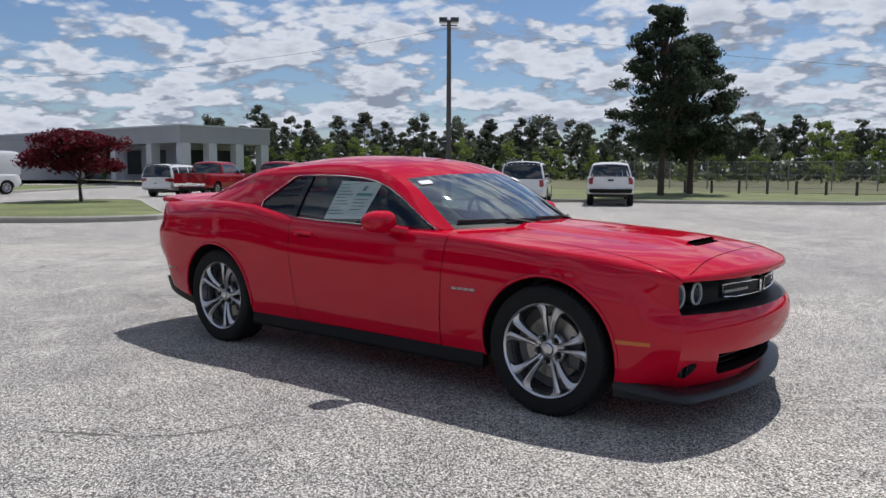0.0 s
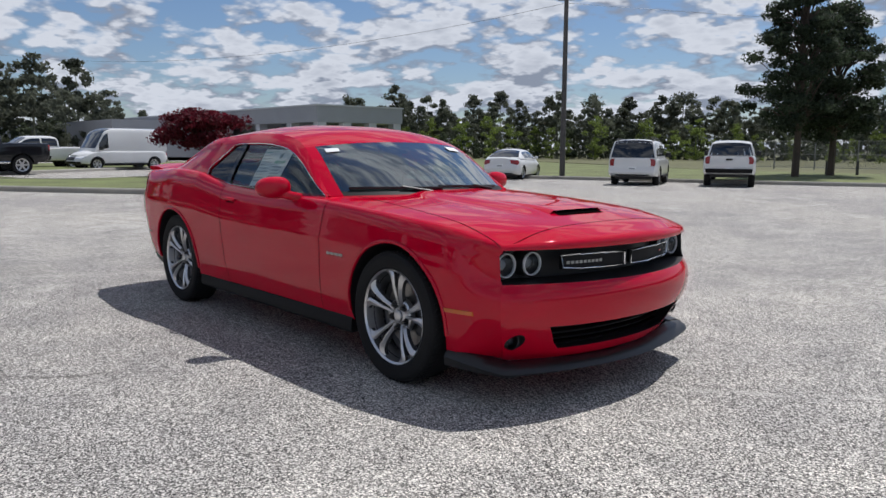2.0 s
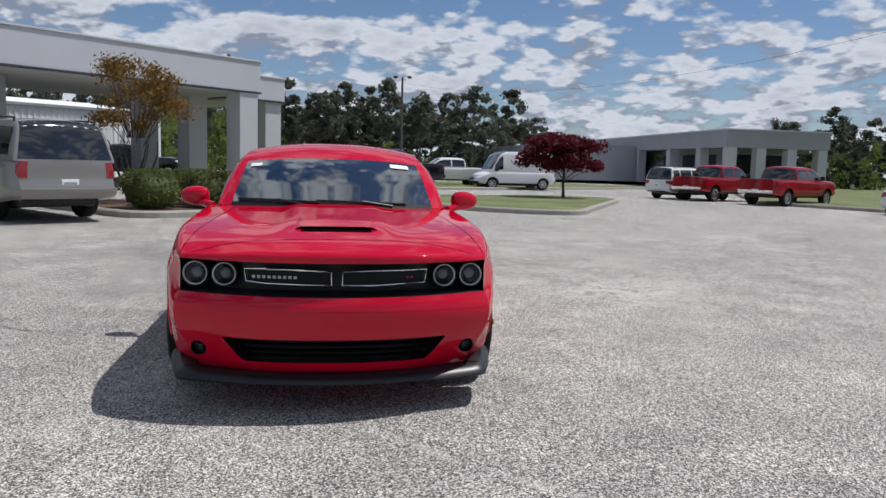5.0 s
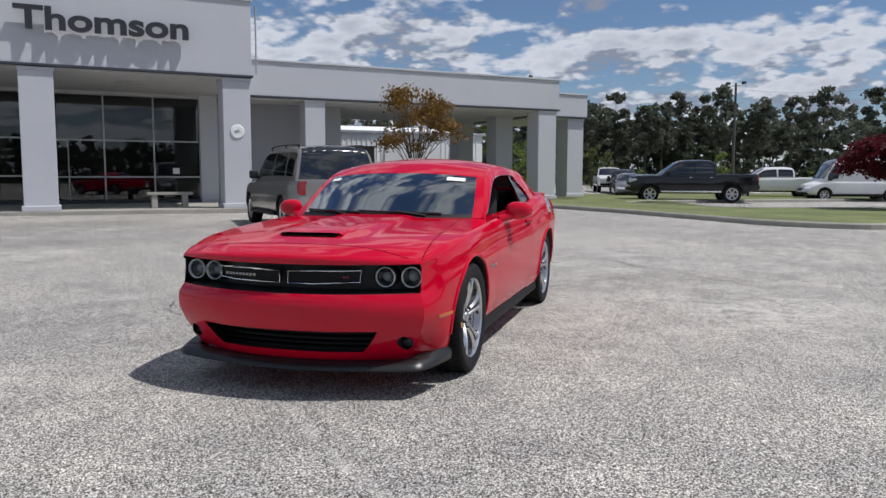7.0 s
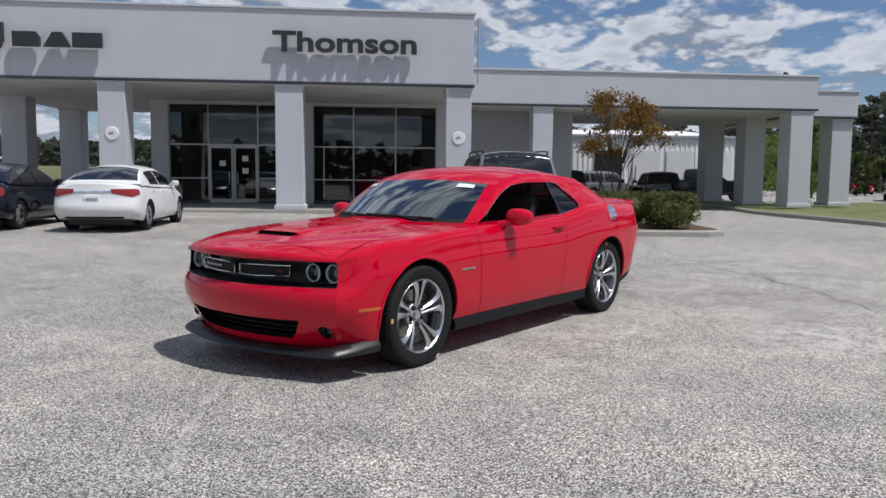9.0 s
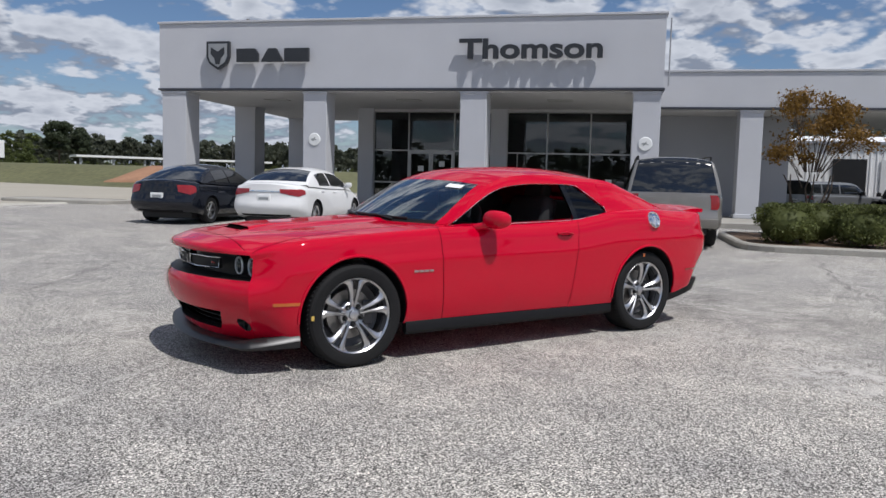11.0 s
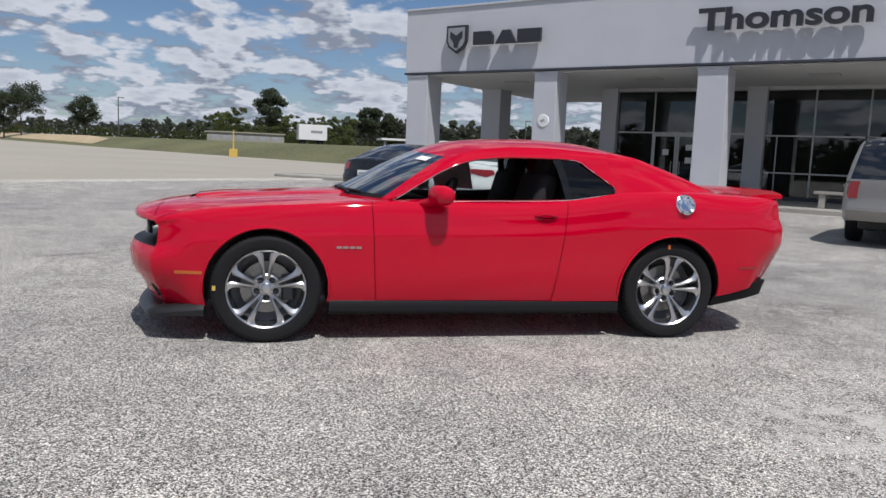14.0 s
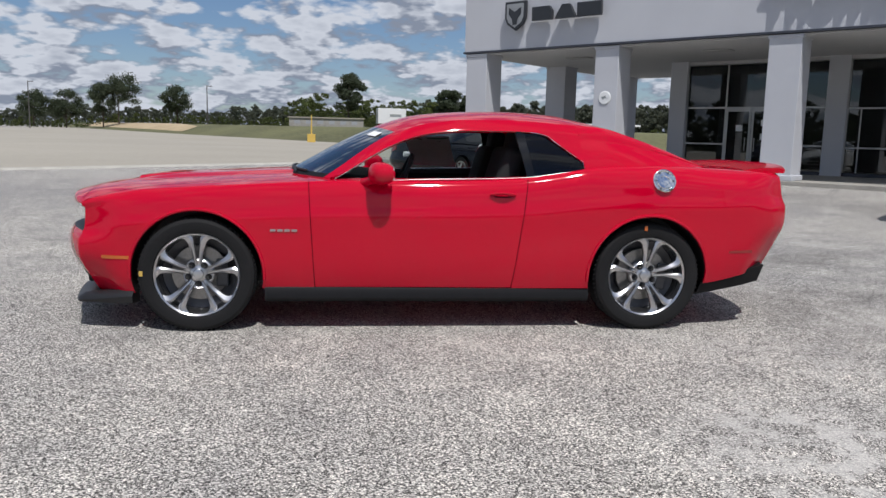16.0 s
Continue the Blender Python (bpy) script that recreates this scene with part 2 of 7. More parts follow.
        nt.links.new(band(xyz.outputs[0], length), both.inputs[0])
        nt.links.new(band(xyz.outputs[1], half), both.inputs[1])
        worn = nt.nodes.new("ShaderNodeMapRange")
        worn.inputs["From Min"].default_value, worn.inputs["From Max"].default_value = w0, w1
        worn.inputs["To Max"].default_value = strong
        nt.links.new(wear_n, worn.inputs["Value"])
        m2 = nt.nodes.new("ShaderNodeMath")
        m2.operation = "MULTIPLY"
        nt.links.new(both.outputs[0], m2.inputs[0])
        nt.links.new(worn.outputs[0], m2.inputs[1])
        col = mix("MIX", m2.outputs[0], col, tone)
    nt.links.new(col, b.inputs["Base Color"])
    bn = nt.nodes.new("ShaderNodeBump")
    bn.inputs["Strength"].default_value = 0.5
    bn.inputs["Distance"].default_value = 0.005
    nt.links.new(stones.outputs["Distance"], bn.inputs["Height"])
    nt.links.new(bn.outputs[0], b.inputs["Normal"])
    return m


M = {}
M["asphalt"] = asphalt_material()
M["grass"] = material("grass", (0.13, 0.15, 0.05), 0.9, grain=9, var=0.6, bump=0.6, big=0.5)
M["field"] = material("dry_field", (0.115, 0.115, 0.05), 0.95, grain=2.0, var=0.5, bump=0.4, big=0.06)
M["forest_floor"] = material("forest_floor", (0.06, 0.06, 0.03), 0.95, grain=2, var=0.5, big=0.1)
M["soil"] = material("red_clay", (0.3, 0.16, 0.09), 0.95, grain=6, var=0.3, bump=0.5)
M["sand"] = material("pale_sand", (0.42, 0.33, 0.2), 0.95, grain=4, var=0.25, bump=0.3)
M["mulch"] = material("mulch", (0.1, 0.062, 0.038), 0.95, grain=40, var=0.5, bump=0.8)
M["concrete"] = material("concrete", (0.33, 0.315, 0.28), 0.85, grain=25, var=0.22, bump=0.25)
M["pale_lot"] = material("pale_concrete_lot", (0.36, 0.33, 0.27), 0.9, grain=6, var=0.14, big=0.08)
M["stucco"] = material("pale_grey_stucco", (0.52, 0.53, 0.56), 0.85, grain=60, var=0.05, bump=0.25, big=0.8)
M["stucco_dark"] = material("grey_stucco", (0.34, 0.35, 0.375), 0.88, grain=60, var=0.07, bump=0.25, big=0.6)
M["soffit"] = material("soffit", (0.5, 0.5, 0.5), 0.9, grain=20, var=0.05)
M["trim_dark"] = material("dark_trim", (0.045, 0.05, 0.065), 0.5, grain=20)
M["sign_black"] = material("sign_black", (0.028, 0.03, 0.034), 0.35, grain=12, var=0.15)
M["alu"] = material("aluminium_frame", (0.42, 0.42, 0.41), 0.4, metal=0.7, grain=20, var=0.08)
M["store_glass"] = glass_material("storefront_glass", (0.66, 0.74, 0.72), seethrough=0.5, sheen=0.085)
M["car_glass"] = glass_material("car_glass", (0.6, 0.72, 0.69), seethrough=0.85, sheen=0.13, steep=2.0)
M["door_glass"] = glass_material("clear_door_glass", (0.9, 0.94, 0.93), seethrough=0.95)
M["dark_glass"] = glass_material("tinted_glass", (0.4, 0.43, 0.44), seethrough=0.6)
M["black"] = material("satin_black", (0.014, 0.014, 0.015), 0.45, grain=40, var=0.2)
M["gap"] = material("shut_line_dark", (0.004, 0.003, 0.003), 0.9, grain=40, spec=0.0)
M["gloss_black"] = material("gloss_black_trim", (0.004, 0.004, 0.0045), 0.12, grain=20, var=0.1)
M["plastic"] = material("black_plastic", (0.008, 0.008, 0.009), 0.55, spec=0.2, grain=200, var=0.2, bump=0.1, bump_scale=0.001)
M["rubber"] = material("tyre_rubber", (0.012, 0.012, 0.0125), 0.75, spec=0.25, grain=60, var=0.2, bump=0.1, bump_scale=0.002)
M["chrome"] = material("chrome", (0.86, 0.87, 0.88), 0.08, metal=1.0, grain=10, var=0.03)
M["rim_silver"] = material("machined_alloy", (0.62, 0.62, 0.63), 0.3, metal=1.0, grain=30, var=0.06)
M["rim_dark"] = material("painted_alloy_pocket", (0.09, 0.09, 0.095), 0.4, metal=0.6, grain=30, var=0.1)
M["steel"] = material("brake_steel", (0.3, 0.29, 0.28), 0.35, metal=1.0, grain=50, var=0.2)
M["lens"] = glass_material("lamp_lens", (0.9, 0.93, 0.95), seethrough=0.85)
M["lamp_white"] = material("lamp_reflector", (0.75, 0.76, 0.78), 0.25, metal=0.4, grain=20, var=0.08)
M["halo"] = material("halo_lamp_ring", (0.85, 0.86, 0.87), 0.3, grain=20, var=0.04)
M["red_lens"] = material("red_lens", (0.28, 0.012, 0.014), 0.15, grain=20, coat=0.6)
M["amber"] = material("amber_lens", (0.55, 0.13, 0.02), 0.2, grain=20, coat=0.5)
M["white_metal"] = material("white_metal_siding", (0.82, 0.82, 0.81), 0.55, grain=8, var=0.06)
M["wood_pole"] = material("weathered_pole", (0.085, 0.08, 0.075), 0.85, grain=15, var=0.25, bump=0.2)
M["bark"] = material("bark", (0.085, 0.065, 0.05), 0.95, grain=18, var=0.35, bump=0.8)
M["yellow"] = material("yellow_paint", (0.62, 0.42, 0.09), 0.6, grain=15)
M["paper"] = material("paper", (0.8, 0.81, 0.8), 0.7, grain=30, var=0.04)
M["ink_green"] = material("ink_green", (0.18, 0.42, 0.33), 0.7, grain=30)
M["ink_grey"] = material("ink_grey", (0.3, 0.32, 0.32), 0.7, grain=30)
M["seat"] = material("dark_seat_cloth", (0.018, 0.018, 0.019), 0.85, grain=120, var=0.25, bump=0.2)
M["interior"] = material("showroom_wall", (0.42, 0.42, 0.41), 0.9, grain=10)
M["floor_tile"] = material("showroom_floor", (0.3, 0.29, 0.27), 0.4, grain=8)
M["blue_door"] = material("blue_paint", (0.03, 0.09, 0.24), 0.5, grain=8)
M["line_white"] = material("pale_line_paint", (0.42, 0.4, 0.35), 0.85, grain=30, var=0.3, big=3)
M["fence_grey"] = material("galvanised_wire", (0.22, 0.22, 0.21), 0.7, grain=20, var=0.15)


def paint(name, base, flake=0.0, rough=0.28, coat=1.0):
    return material(name, base, rough, metal=flake, grain=900, var=0.04, coat=coat, spec=0.0, big=1.5)


M["paint_red"] = paint("bright_red_paint", (0.51, 0.0004, 0.02), rough=0.5, coat=0.82)
M["paint_white"] = paint("white_paint", (0.74, 0.74, 0.73))
M["paint_black"] = paint("dark_metallic_paint", (0.016, 0.017, 0.02), 0.15)
M["paint_navy"] = paint("dark_blue_grey_paint", (0.01, 0.012, 0.018), 0.1)
M["paint_tan"] = paint("pewter_metallic_paint", (0.27, 0.258, 0.24), 0.4)
M["paint_maroon"] = paint("dark_red_paint", (0.3, 0.012, 0.02))
M["paint_grey"] = paint("grey_metallic_paint", (0.2, 0.21, 0.22), 0.4)


def leaf_material(name, base, var=0.45):
    m = material(name, base, 0.6, grain=1.5, var=var, island=True, spec=0.25)
    # Light also passes through the leaves.
    nt = m.node_tree
    b = nt.nodes["Principled BSDF"]
    tl = nt.nodes.new("ShaderNodeBsdfTranslucent")
    nt.links.new(b.inputs["Base Color"].links[0].from_socket, tl.inputs[0])
    mx = nt.nodes.new("ShaderNodeMixShader")
    mx.inputs[0].default_value = 0.5
    nt.links.new(b.outputs[0], mx.inputs[1])
    nt.links.new(tl.outputs[0], mx.inputs[2])
    nt.links.new(mx.outputs[0], nt.nodes["Material Output"].inputs[0])
    return m


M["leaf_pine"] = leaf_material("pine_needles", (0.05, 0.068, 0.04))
# Far woods are lightened: distance haze is mixed into this leaf colour.
M["leaf_wood"] = leaf_material("hazed_foliage", (0.12, 0.132, 0.095), 0.3)
M["leaf_fresh"] = leaf_material("spring_leaves", (0.16, 0.21, 0.05), 0.5)
M["leaf_green"] = leaf_material("green_leaves", (0.12, 0.145, 0.05), 0.5)
M["leaf_maple"] = leaf_material("red_maple_leaves", (0.12, 0.012, 0.022), 0.5)
M["leaf_orange"] = leaf_material("bronze_new_leaves", (0.21, 0.12, 0.03), 0.5)
M["leaf_hedge"] = leaf_material("hedge_leaves", (0.13, 0.15, 0.05), 0.5)

# ---- building helpers ----

def part(name, bm, mat, parent=None, label="", smooth=None, slots=()):
    """Link a bmesh as one mesh object, under its parent if there is one."""
    me = bpy.data.meshes.new(name)
    bmesh.ops.recalc_face_normals(bm, faces=bm.faces)
    bm.to_mesh(me)
    bm.free()
    for m in (mat, *slots):
        me.materials.append(M[m])
    if smooth is not None:
        me.polygons.foreach_set("use_smooth", [True] * len(me.polygons))
        me.set_sharp_from_angle(angle=radians(smooth))
    ob = new(name, me)
    if parent is not None:
        ob.parent = parent
    if label:
        ob["label"] = label
    return ob


def thing(name, label, category, m=None, group="", kind=""):
    """An Empty at the base of a thing, which parents its parts."""
    ob = new(name)
    ob.empty_display_size = 0.2
    if m is not None:
        ob.matrix_basis = m
    return tagged(ob, label, category, group, kind)


def box(bm, x0, x1, y0, y1, z0, z1, bevel=0.0, m=None, segs=2):
    r = bmesh.ops.create_cube(bm, size=1, matrix=Matrix.Translation(((x0 + x1) / 2, (y0 + y1) / 2, (z0 + z1) / 2)) @ Matrix.Diagonal((abs(x1 - x0), abs(y1 - y0), abs(z1 - z0), 1)))
    verts = r["verts"]
    if bevel:
        es = list({e for v in verts for e in v.link_edges})
        r = bmesh.ops.bevel(bm, geom=es, offset=bevel, segments=segs, affect="EDGES", profile=0.5)
        verts = list({v for f in r["faces"] for v in f.verts} | {v for v in verts if v.is_valid})
    if m is not None:
        bmesh.ops.transform(bm, matrix=m, verts=verts)
    return verts


def boxed(x0, x1, y0, y1, z0, z1, bevel=0.0):
    bm = bmesh.new()
    box(bm, x0, x1, y0, y1, z0, z1, bevel)
    return bm


def rod(bm, a, b, r0, r1=None, n=10):
    """A tapered round bar from a to b."""
    a, b = Vector(a), Vector(b)
    q = (b - a).to_track_quat("Z", "Y").to_matrix().to_4x4()
    return bmesh.ops.create_cone(bm, cap_ends=True, segments=n, radius1=r0, radius2=r0 if r1 is None else r1, depth=(b - a).length, matrix=Matrix.Translation((a + b) / 2) @ q)["verts"]


def lathe(bm, profile, n=32, axis="Y", m=None):
    """Turn a profile of (radius, along) round an axis."""
    rings = []
    for i in range(n):
        a = 2 * math.pi * i / n
        ring = []
        for r, h in profile:
            p = {"Y": (r * math.cos(a), h, r * math.sin(a)), "Z": (r * math.cos(a), r * math.sin(a), h), "X": (h, r * math.cos(a), r * math.sin(a))}[axis]
            v = Vector(p)
            ring.append(bm.verts.new(m @ v if m is not None else v))
        rings.append(ring)
    for i in range(n):
        a, b = rings[i], rings[(i + 1) % n]
        for j in range(len(profile) - 1):
            bm.faces.new((a[j], a[j + 1], b[j + 1], b[j]))
    return rings


def prism(bm, poly, y0, y1, plane="XZ"):
    """Extrude a polygon of (a, b) between two places along the third axis."""
    def at(p, h):
        return {"XZ": (p[0], h, p[1]), "XY": (p[0], p[1], h), "YZ": (h, p[0], p[1])}[plane]
    lo = [bm.verts.new(at(p, y0)) for p in poly]
    hi = [bm.verts.new(at(p, y1)) for p in poly]
    bm.faces.new(lo)
    bm.faces.new(hi[::-1])
    n = len(poly)
    for i in range(n):
        bm.faces.new((lo[i], lo[(i + 1) % n], hi[(i + 1) % n], hi[i]))
    return lo + hi


def smooth_keys(keys, x):
    """Smooth interpolation through rows of (x, value, ...), with limited slopes."""
    xs = [k[0] for k in keys]
    out = []
    for c in range(1, len(keys[0])):
        ys = [k[c] for k in keys]
        if x <= xs[0]:
            out.append(ys[0])
            continue
        if x >= xs[-1]:
            out.append(ys[-1])
            continue
        i = max(j for j in range(len(xs) - 1) if xs[j] <= x)

        def slope(j):
            if j == 0:
                return (ys[1] - ys[0]) / (xs[1] - xs[0])
            if j == len(xs) - 1:
                return (ys[-1] - ys[-2]) / (xs[-1] - xs[-2])
            a, b = (ys[j] - ys[j - 1]) / (xs[j] - xs[j - 1]), (ys[j + 1] - ys[j]) / (xs[j + 1] - xs[j])
            return 0.0 if a * b <= 0 else 2 * a * b / (a + b)
        h = xs[i + 1] - xs[i]
        t = (x - xs[i]) / h
        out.append((2 * t**3 - 3 * t**2 + 1) * ys[i] + (t**3 - 2 * t**2 + t) * h * slope(i) + (-2 * t**3 + 3 * t**2) * ys[i + 1] + (t**3 - t**2) * h * slope(i + 1))
    return out


def rise(x, y):
    """The lot falls gently from the showroom towards the far row of vehicles, and the field beyond climbs."""
    t = min(1.0, max(0.0, (math.hypot(x, y) - 4.0) / 8.0))
    z = 0.009 * max(-32.0, min(22.0, y)) * t * t * (3 - 2 * t)
    return z + 0.006 * max(0.0, min(400.0, y - 70.0)) * min(1.0, max(0.0, (60.0 - x) / 60.0))


LOT_EDGE = [(14, 50), (6.7, 69), (-8, 95), (-31, 138), (-48, 172), (-110, 300)]


def bank(x, y):
    """The field stands a little above the lot's edge."""
    k = max((i for i in range(len(LOT_EDGE) - 1) if LOT_EDGE[i][1] <= y), default=0)
    (x0, y0), (x1, y1) = LOT_EDGE[k], LOT_EDGE[k + 1]
    d = 0.9 * (x - (x0 + (x1 - x0) * (y - y0) / (y1 - y0)))
    a, b = min(1.0, max(0.0, d / 11.0)), min(1.0, max(0.0, (y - 52.0) / 14.0))
    return 1.9 * a * a * (3 - 2 * a) * b * b * (3 - 2 * b)


def field_z(x, y):
    return rise(x, y) + bank(x, y)


# The dealership's own axes: u along its front, v into it.
VX = Vector((0.7322, 0.6811, 0.0))
UX = Vector((0.6811, -0.7322, 0.0))
B_FRAME = Matrix(((UX.x, VX.x, 0, VX.x * 18.85), (UX.y, VX.y, 0, VX.y * 18.85), (0, 0, 1, 0), (0, 0, 0, 1)))


def uv_place(u, v, z=None, turn=0.0):
    """A pose at (u, v) on the lot, facing +u turned by degrees."""
    p = B_FRAME @ Vector((u, v, 0))
    p.z = rise(p.x, p.y) if z is None else z
    return Matrix.Translation(p) @ B_FRAME.to_3x3().to_4x4() @ pose(0, 0, 0, 0, 0, turn)


# ---- ground ----
bm = bmesh.new()
radii = [0.0] + [2.0 * i for i in range(1, 20)] + [42, 48, 55, 65, 75, 90, 110, 135, 165, 200, 250, 300, 400, 500, 800, 1600, 3000]
n_seg = 96
rings = []
for r in radii[1:]:
    rings.append([bm.verts.new((r * math.cos(2 * math.pi * i / n_seg), r * math.sin(2 * math.pi * i / n_seg), rise(r * math.cos(2 * math.pi * i / n_seg), r * math.sin(2 * math.pi * i / n_seg)))) for i in range(n_seg)])
centre = bm.verts.new((0, 0, 0))
for i in range(n_seg):
    bm.faces.new((centre, rings[0][i], rings[0][(i + 1) % n_seg]))
    for a, b in zip(rings, rings[1:]):
        bm.faces.new((a[i], b[i], b[(i + 1) % n_seg], a[(i + 1) % n_seg]))
tagged(part("ground", bm, "asphalt", smooth=60), "worn pale grey aggregate asphalt of a car lot", "ground", kind="structure")


def sheet(name, poly, mat, lift, label, category, kerb=0.0, frame_m=B_FRAME):
    """A raised piece of ground over a polygon of (x, y) in the given axes, with a kerb round it."""
    pts = [frame_m @ Vector((p[0], p[1], 0)) for p in poly]
    pts = [Vector((p.x, p.y, rise(p.x, p.y) + lift)) for p in pts]
    n = len(pts)
    bm = bmesh.new()
    top = [bm.verts.new(p) for p in pts]
    low = [bm.verts.new(p - Vector((0, 0, 0.6))) for p in pts]
    bm.faces.new(top)
    for i in range(n):
        bm.faces.new((top[i], low[i], low[(i + 1) % n], top[(i + 1) % n]))
    bmesh.ops.triangulate(bm, faces=[f for f in bm.faces if len(f.verts) > 4])
    ob = tagged(part(name, bm, mat), label, category, kind="structure")
    if kerb:
        bm = bmesh.new()
        area = sum(pts[i].x * pts[(i + 1) % n].y - pts[(i + 1) % n].x * pts[i].y for i in range(n))
        sgn = 1 if area > 0 else -1
        rings = []
        for i in range(n):
            p0, p1, p2_ = pts[i - 1], pts[i], pts[(i + 1) % n]
            d1, d2 = (p1 - p0).xy.normalized(), (p2_ - p1).xy.normalized()
            nrm = Vector((d1.y + d2.y, -d1.x - d2.x, 0)).normalized() * sgn
            o = p1 + nrm * kerb
            rings.append([bm.verts.new(q) for q in (o - Vector((0, 0, 0.6)), o - Vector((0, 0, 0.02)), o - nrm * kerb * 0.2 + Vector((0, 0, 0.015)), p1 - nrm * 0.01 + Vector((0, 0, 0.015)), p1 - nrm * 0.01 - Vector((0, 0, 0.6)))])
        for i in range(n):
            r0, r1 = rings[i], rings[(i + 1) % n]
            for j in range(4):
                bm.faces.new((r0[j], r1[j], r1[j + 1], r0[j + 1]))
        tagged(part("kerb", bm, "concrete"), "weathered concrete kerb along the asphalt", "kerb", kind="structure")
    return ob


def rounded(poly, r, n=5):
    """Round the corners of a polygon."""
    out = []
    m = len(poly)
    for i in range(m):
        p0, p1, p2 = (Vector(poly[(i + k) % m]) for k in (-1, 0, 1))
        k = min(r, (p0 - p1).length * 0.45, (p2 - p1).length * 0.45)
        a, b = p1 + (p0 - p1).normalized() * k, p1 + (p2 - p1).normalized() * k
        for s in range(n + 1):
            t = s / n
            out.append(tuple(a * (1 - t) ** 2 + p1 * 2 * t * (1 - t) + b * t * t))
    return out




def ruled(name, near, far, mat, lift, label, category, n=14):
    """A sheet between two lines of (x, y) places that lies on the rising ground."""
    bm = bmesh.new()
    m = len(near)
    rows = []
    for k in range(4 * (m - 1) + 1):
        i, t = min(m - 2, k // 4), k / 4 - min(m - 2, k // 4)
        a = Vector(near[i]).lerp(Vector(near[i + 1]), t)
        b = Vector(far[i]).lerp(Vector(far[i + 1]), t)
        line = []
        for j in range(n + 1):
            p = a.lerp(b, (j / n) ** 1.6)
            line.append(bm.verts.new((p.x, p.y, field_z(p.x, p.y) + (lift if j else -0.03))))
        rows.append(line)
    for r0, r1 in zip(rows, rows[1:]):
        for j in range(n):
            bm.faces.new((r0[j], r0[j + 1], r1[j + 1], r1[j]))
    return tagged(part(name, bm, mat, smooth=60), label, category, kind="structure")


LOT_NEAR = [(23.8, 46.1), (16.5, 39.4), (5.5, 29.1), (-10.0, 14.7), (-20.1, 5.3), (-56.7, -28.8)]
ruled("pale_lot", LOT_NEAR, LOT_EDGE, "pale_lot", 0.02, "pale concrete lot stretching to the field", "lot")
ruled("kerb_line", [(x + 0.1, y - 0.1) for x, y in LOT_NEAR], [(x - 0.22, y + 0.22) for x, y in LOT_NEAR], "line_white", 0.05, "pale painted line at the edge of the asphalt", "line", 2)
ruled("dry_field", LOT_EDGE, [(300, 60), (300, 140), (300, 220), (300, 420), (200, 700), (-160, 1300)], "field", 0.05, "dry green field at the edge of the lot", "field", 40)
ruled("sandy_bank", [(-34.0, 150.0), (-46.0, 176.0), (-70.0, 226.0), (-100.0, 288.0)], [(-32.0, 156.0), (-41.0, 181.0), (-64.0, 231.0), (-92.0, 293.0)], "sand", 0.12, "low bare sandy bank along the field", "bank", 6)
ruled("dirt_bank", [(10.0, 67.5), (13.5, 60.5)], [(15.5, 72.5), (19.0, 65.0)], "soil", 0.16, "bare red clay bank at the lot's edge", "bank", 8)
ruled("woodland_floor", [(95 * math.cos(radians(q)), 95 * math.sin(radians(q))) for q in range(-192, 29, 10)], [(600 * math.cos(radians(q)), 600 * math.sin(radians(q))) for q in range(-192, 29, 10)], "forest_floor", 0.06, "dark leaf-strewn ground under the woods", "ground")
ID = Matrix.Identity(4)
sheet("grass_island", rounded([(15.6, 14.0), (15.2, 6.5), (14.3, 2.5), (14.8, -4.0), (14.4, -10.5), (15.8, -12.6), (18.2, -11.6), (27.5, -8.2), (27.5, -5.6), (20.2, -4.0), (18.9, 1.6), (22.0, 3.4), (60.0, 3.4), (60.0, 14.0)], 1.2), "grass", 0.14, "mown grass island between asphalt lanes", "grass island", kerb=0.16)
sheet("grass_verge", rounded([(2.6, -35.0), (13.0, -29.0), (29.0, -21.2), (70.0, -42.0), (150.0, -90.0), (70.0, -150.0), (0.0, -60.0)], 1.5), "grass", 0.15, "mown grass verge behind parked vehicles", "grass", kerb=0.16, frame_m=ID)
sheet("dry_field", [(-3.0, -48.0), (20.0, -43.0), (60.0, -62.0), (150.0, -100.0), (70.0, -150.0), (-20.0, -120.0)], "field", 0.19, "dry grass field behind the fence", "field", frame_m=ID)
sheet("shrub_bed", rounded([(4.2, -8.6), (7.7, -8.6), (7.9, -4.2), (4.2, -4.2)], 0.8), "mulch", 0.13, "mulched planting bed with a concrete kerb", "planting bed", kerb=0.16)
sheet("kerb_island", rounded([(-20.5, -1.6), (-16.2, -1.6), (-16.2, 0.2), (-20.5, 0.2)], 0.6), "concrete", 0.13, "low concrete traffic island", "traffic island", kerb=0.14)
bm = bmesh.new()
prism(bm, [(-15.6, -0.35), (6.9, -0.35), (6.9, 14.0), (-15.6, 14.0)], -0.4, 0.24, "XY")
pave = tagged(part("pavement", bm, "concrete"), "concrete walkway in front of the showroom", "pavement", kind="structure")
pave.matrix_basis = B_FRAME

# ---- dealership ----
deal = thing("dealership_building", "pale grey stucco car dealership with a columned portico", "building", B_FRAME, kind="structure")


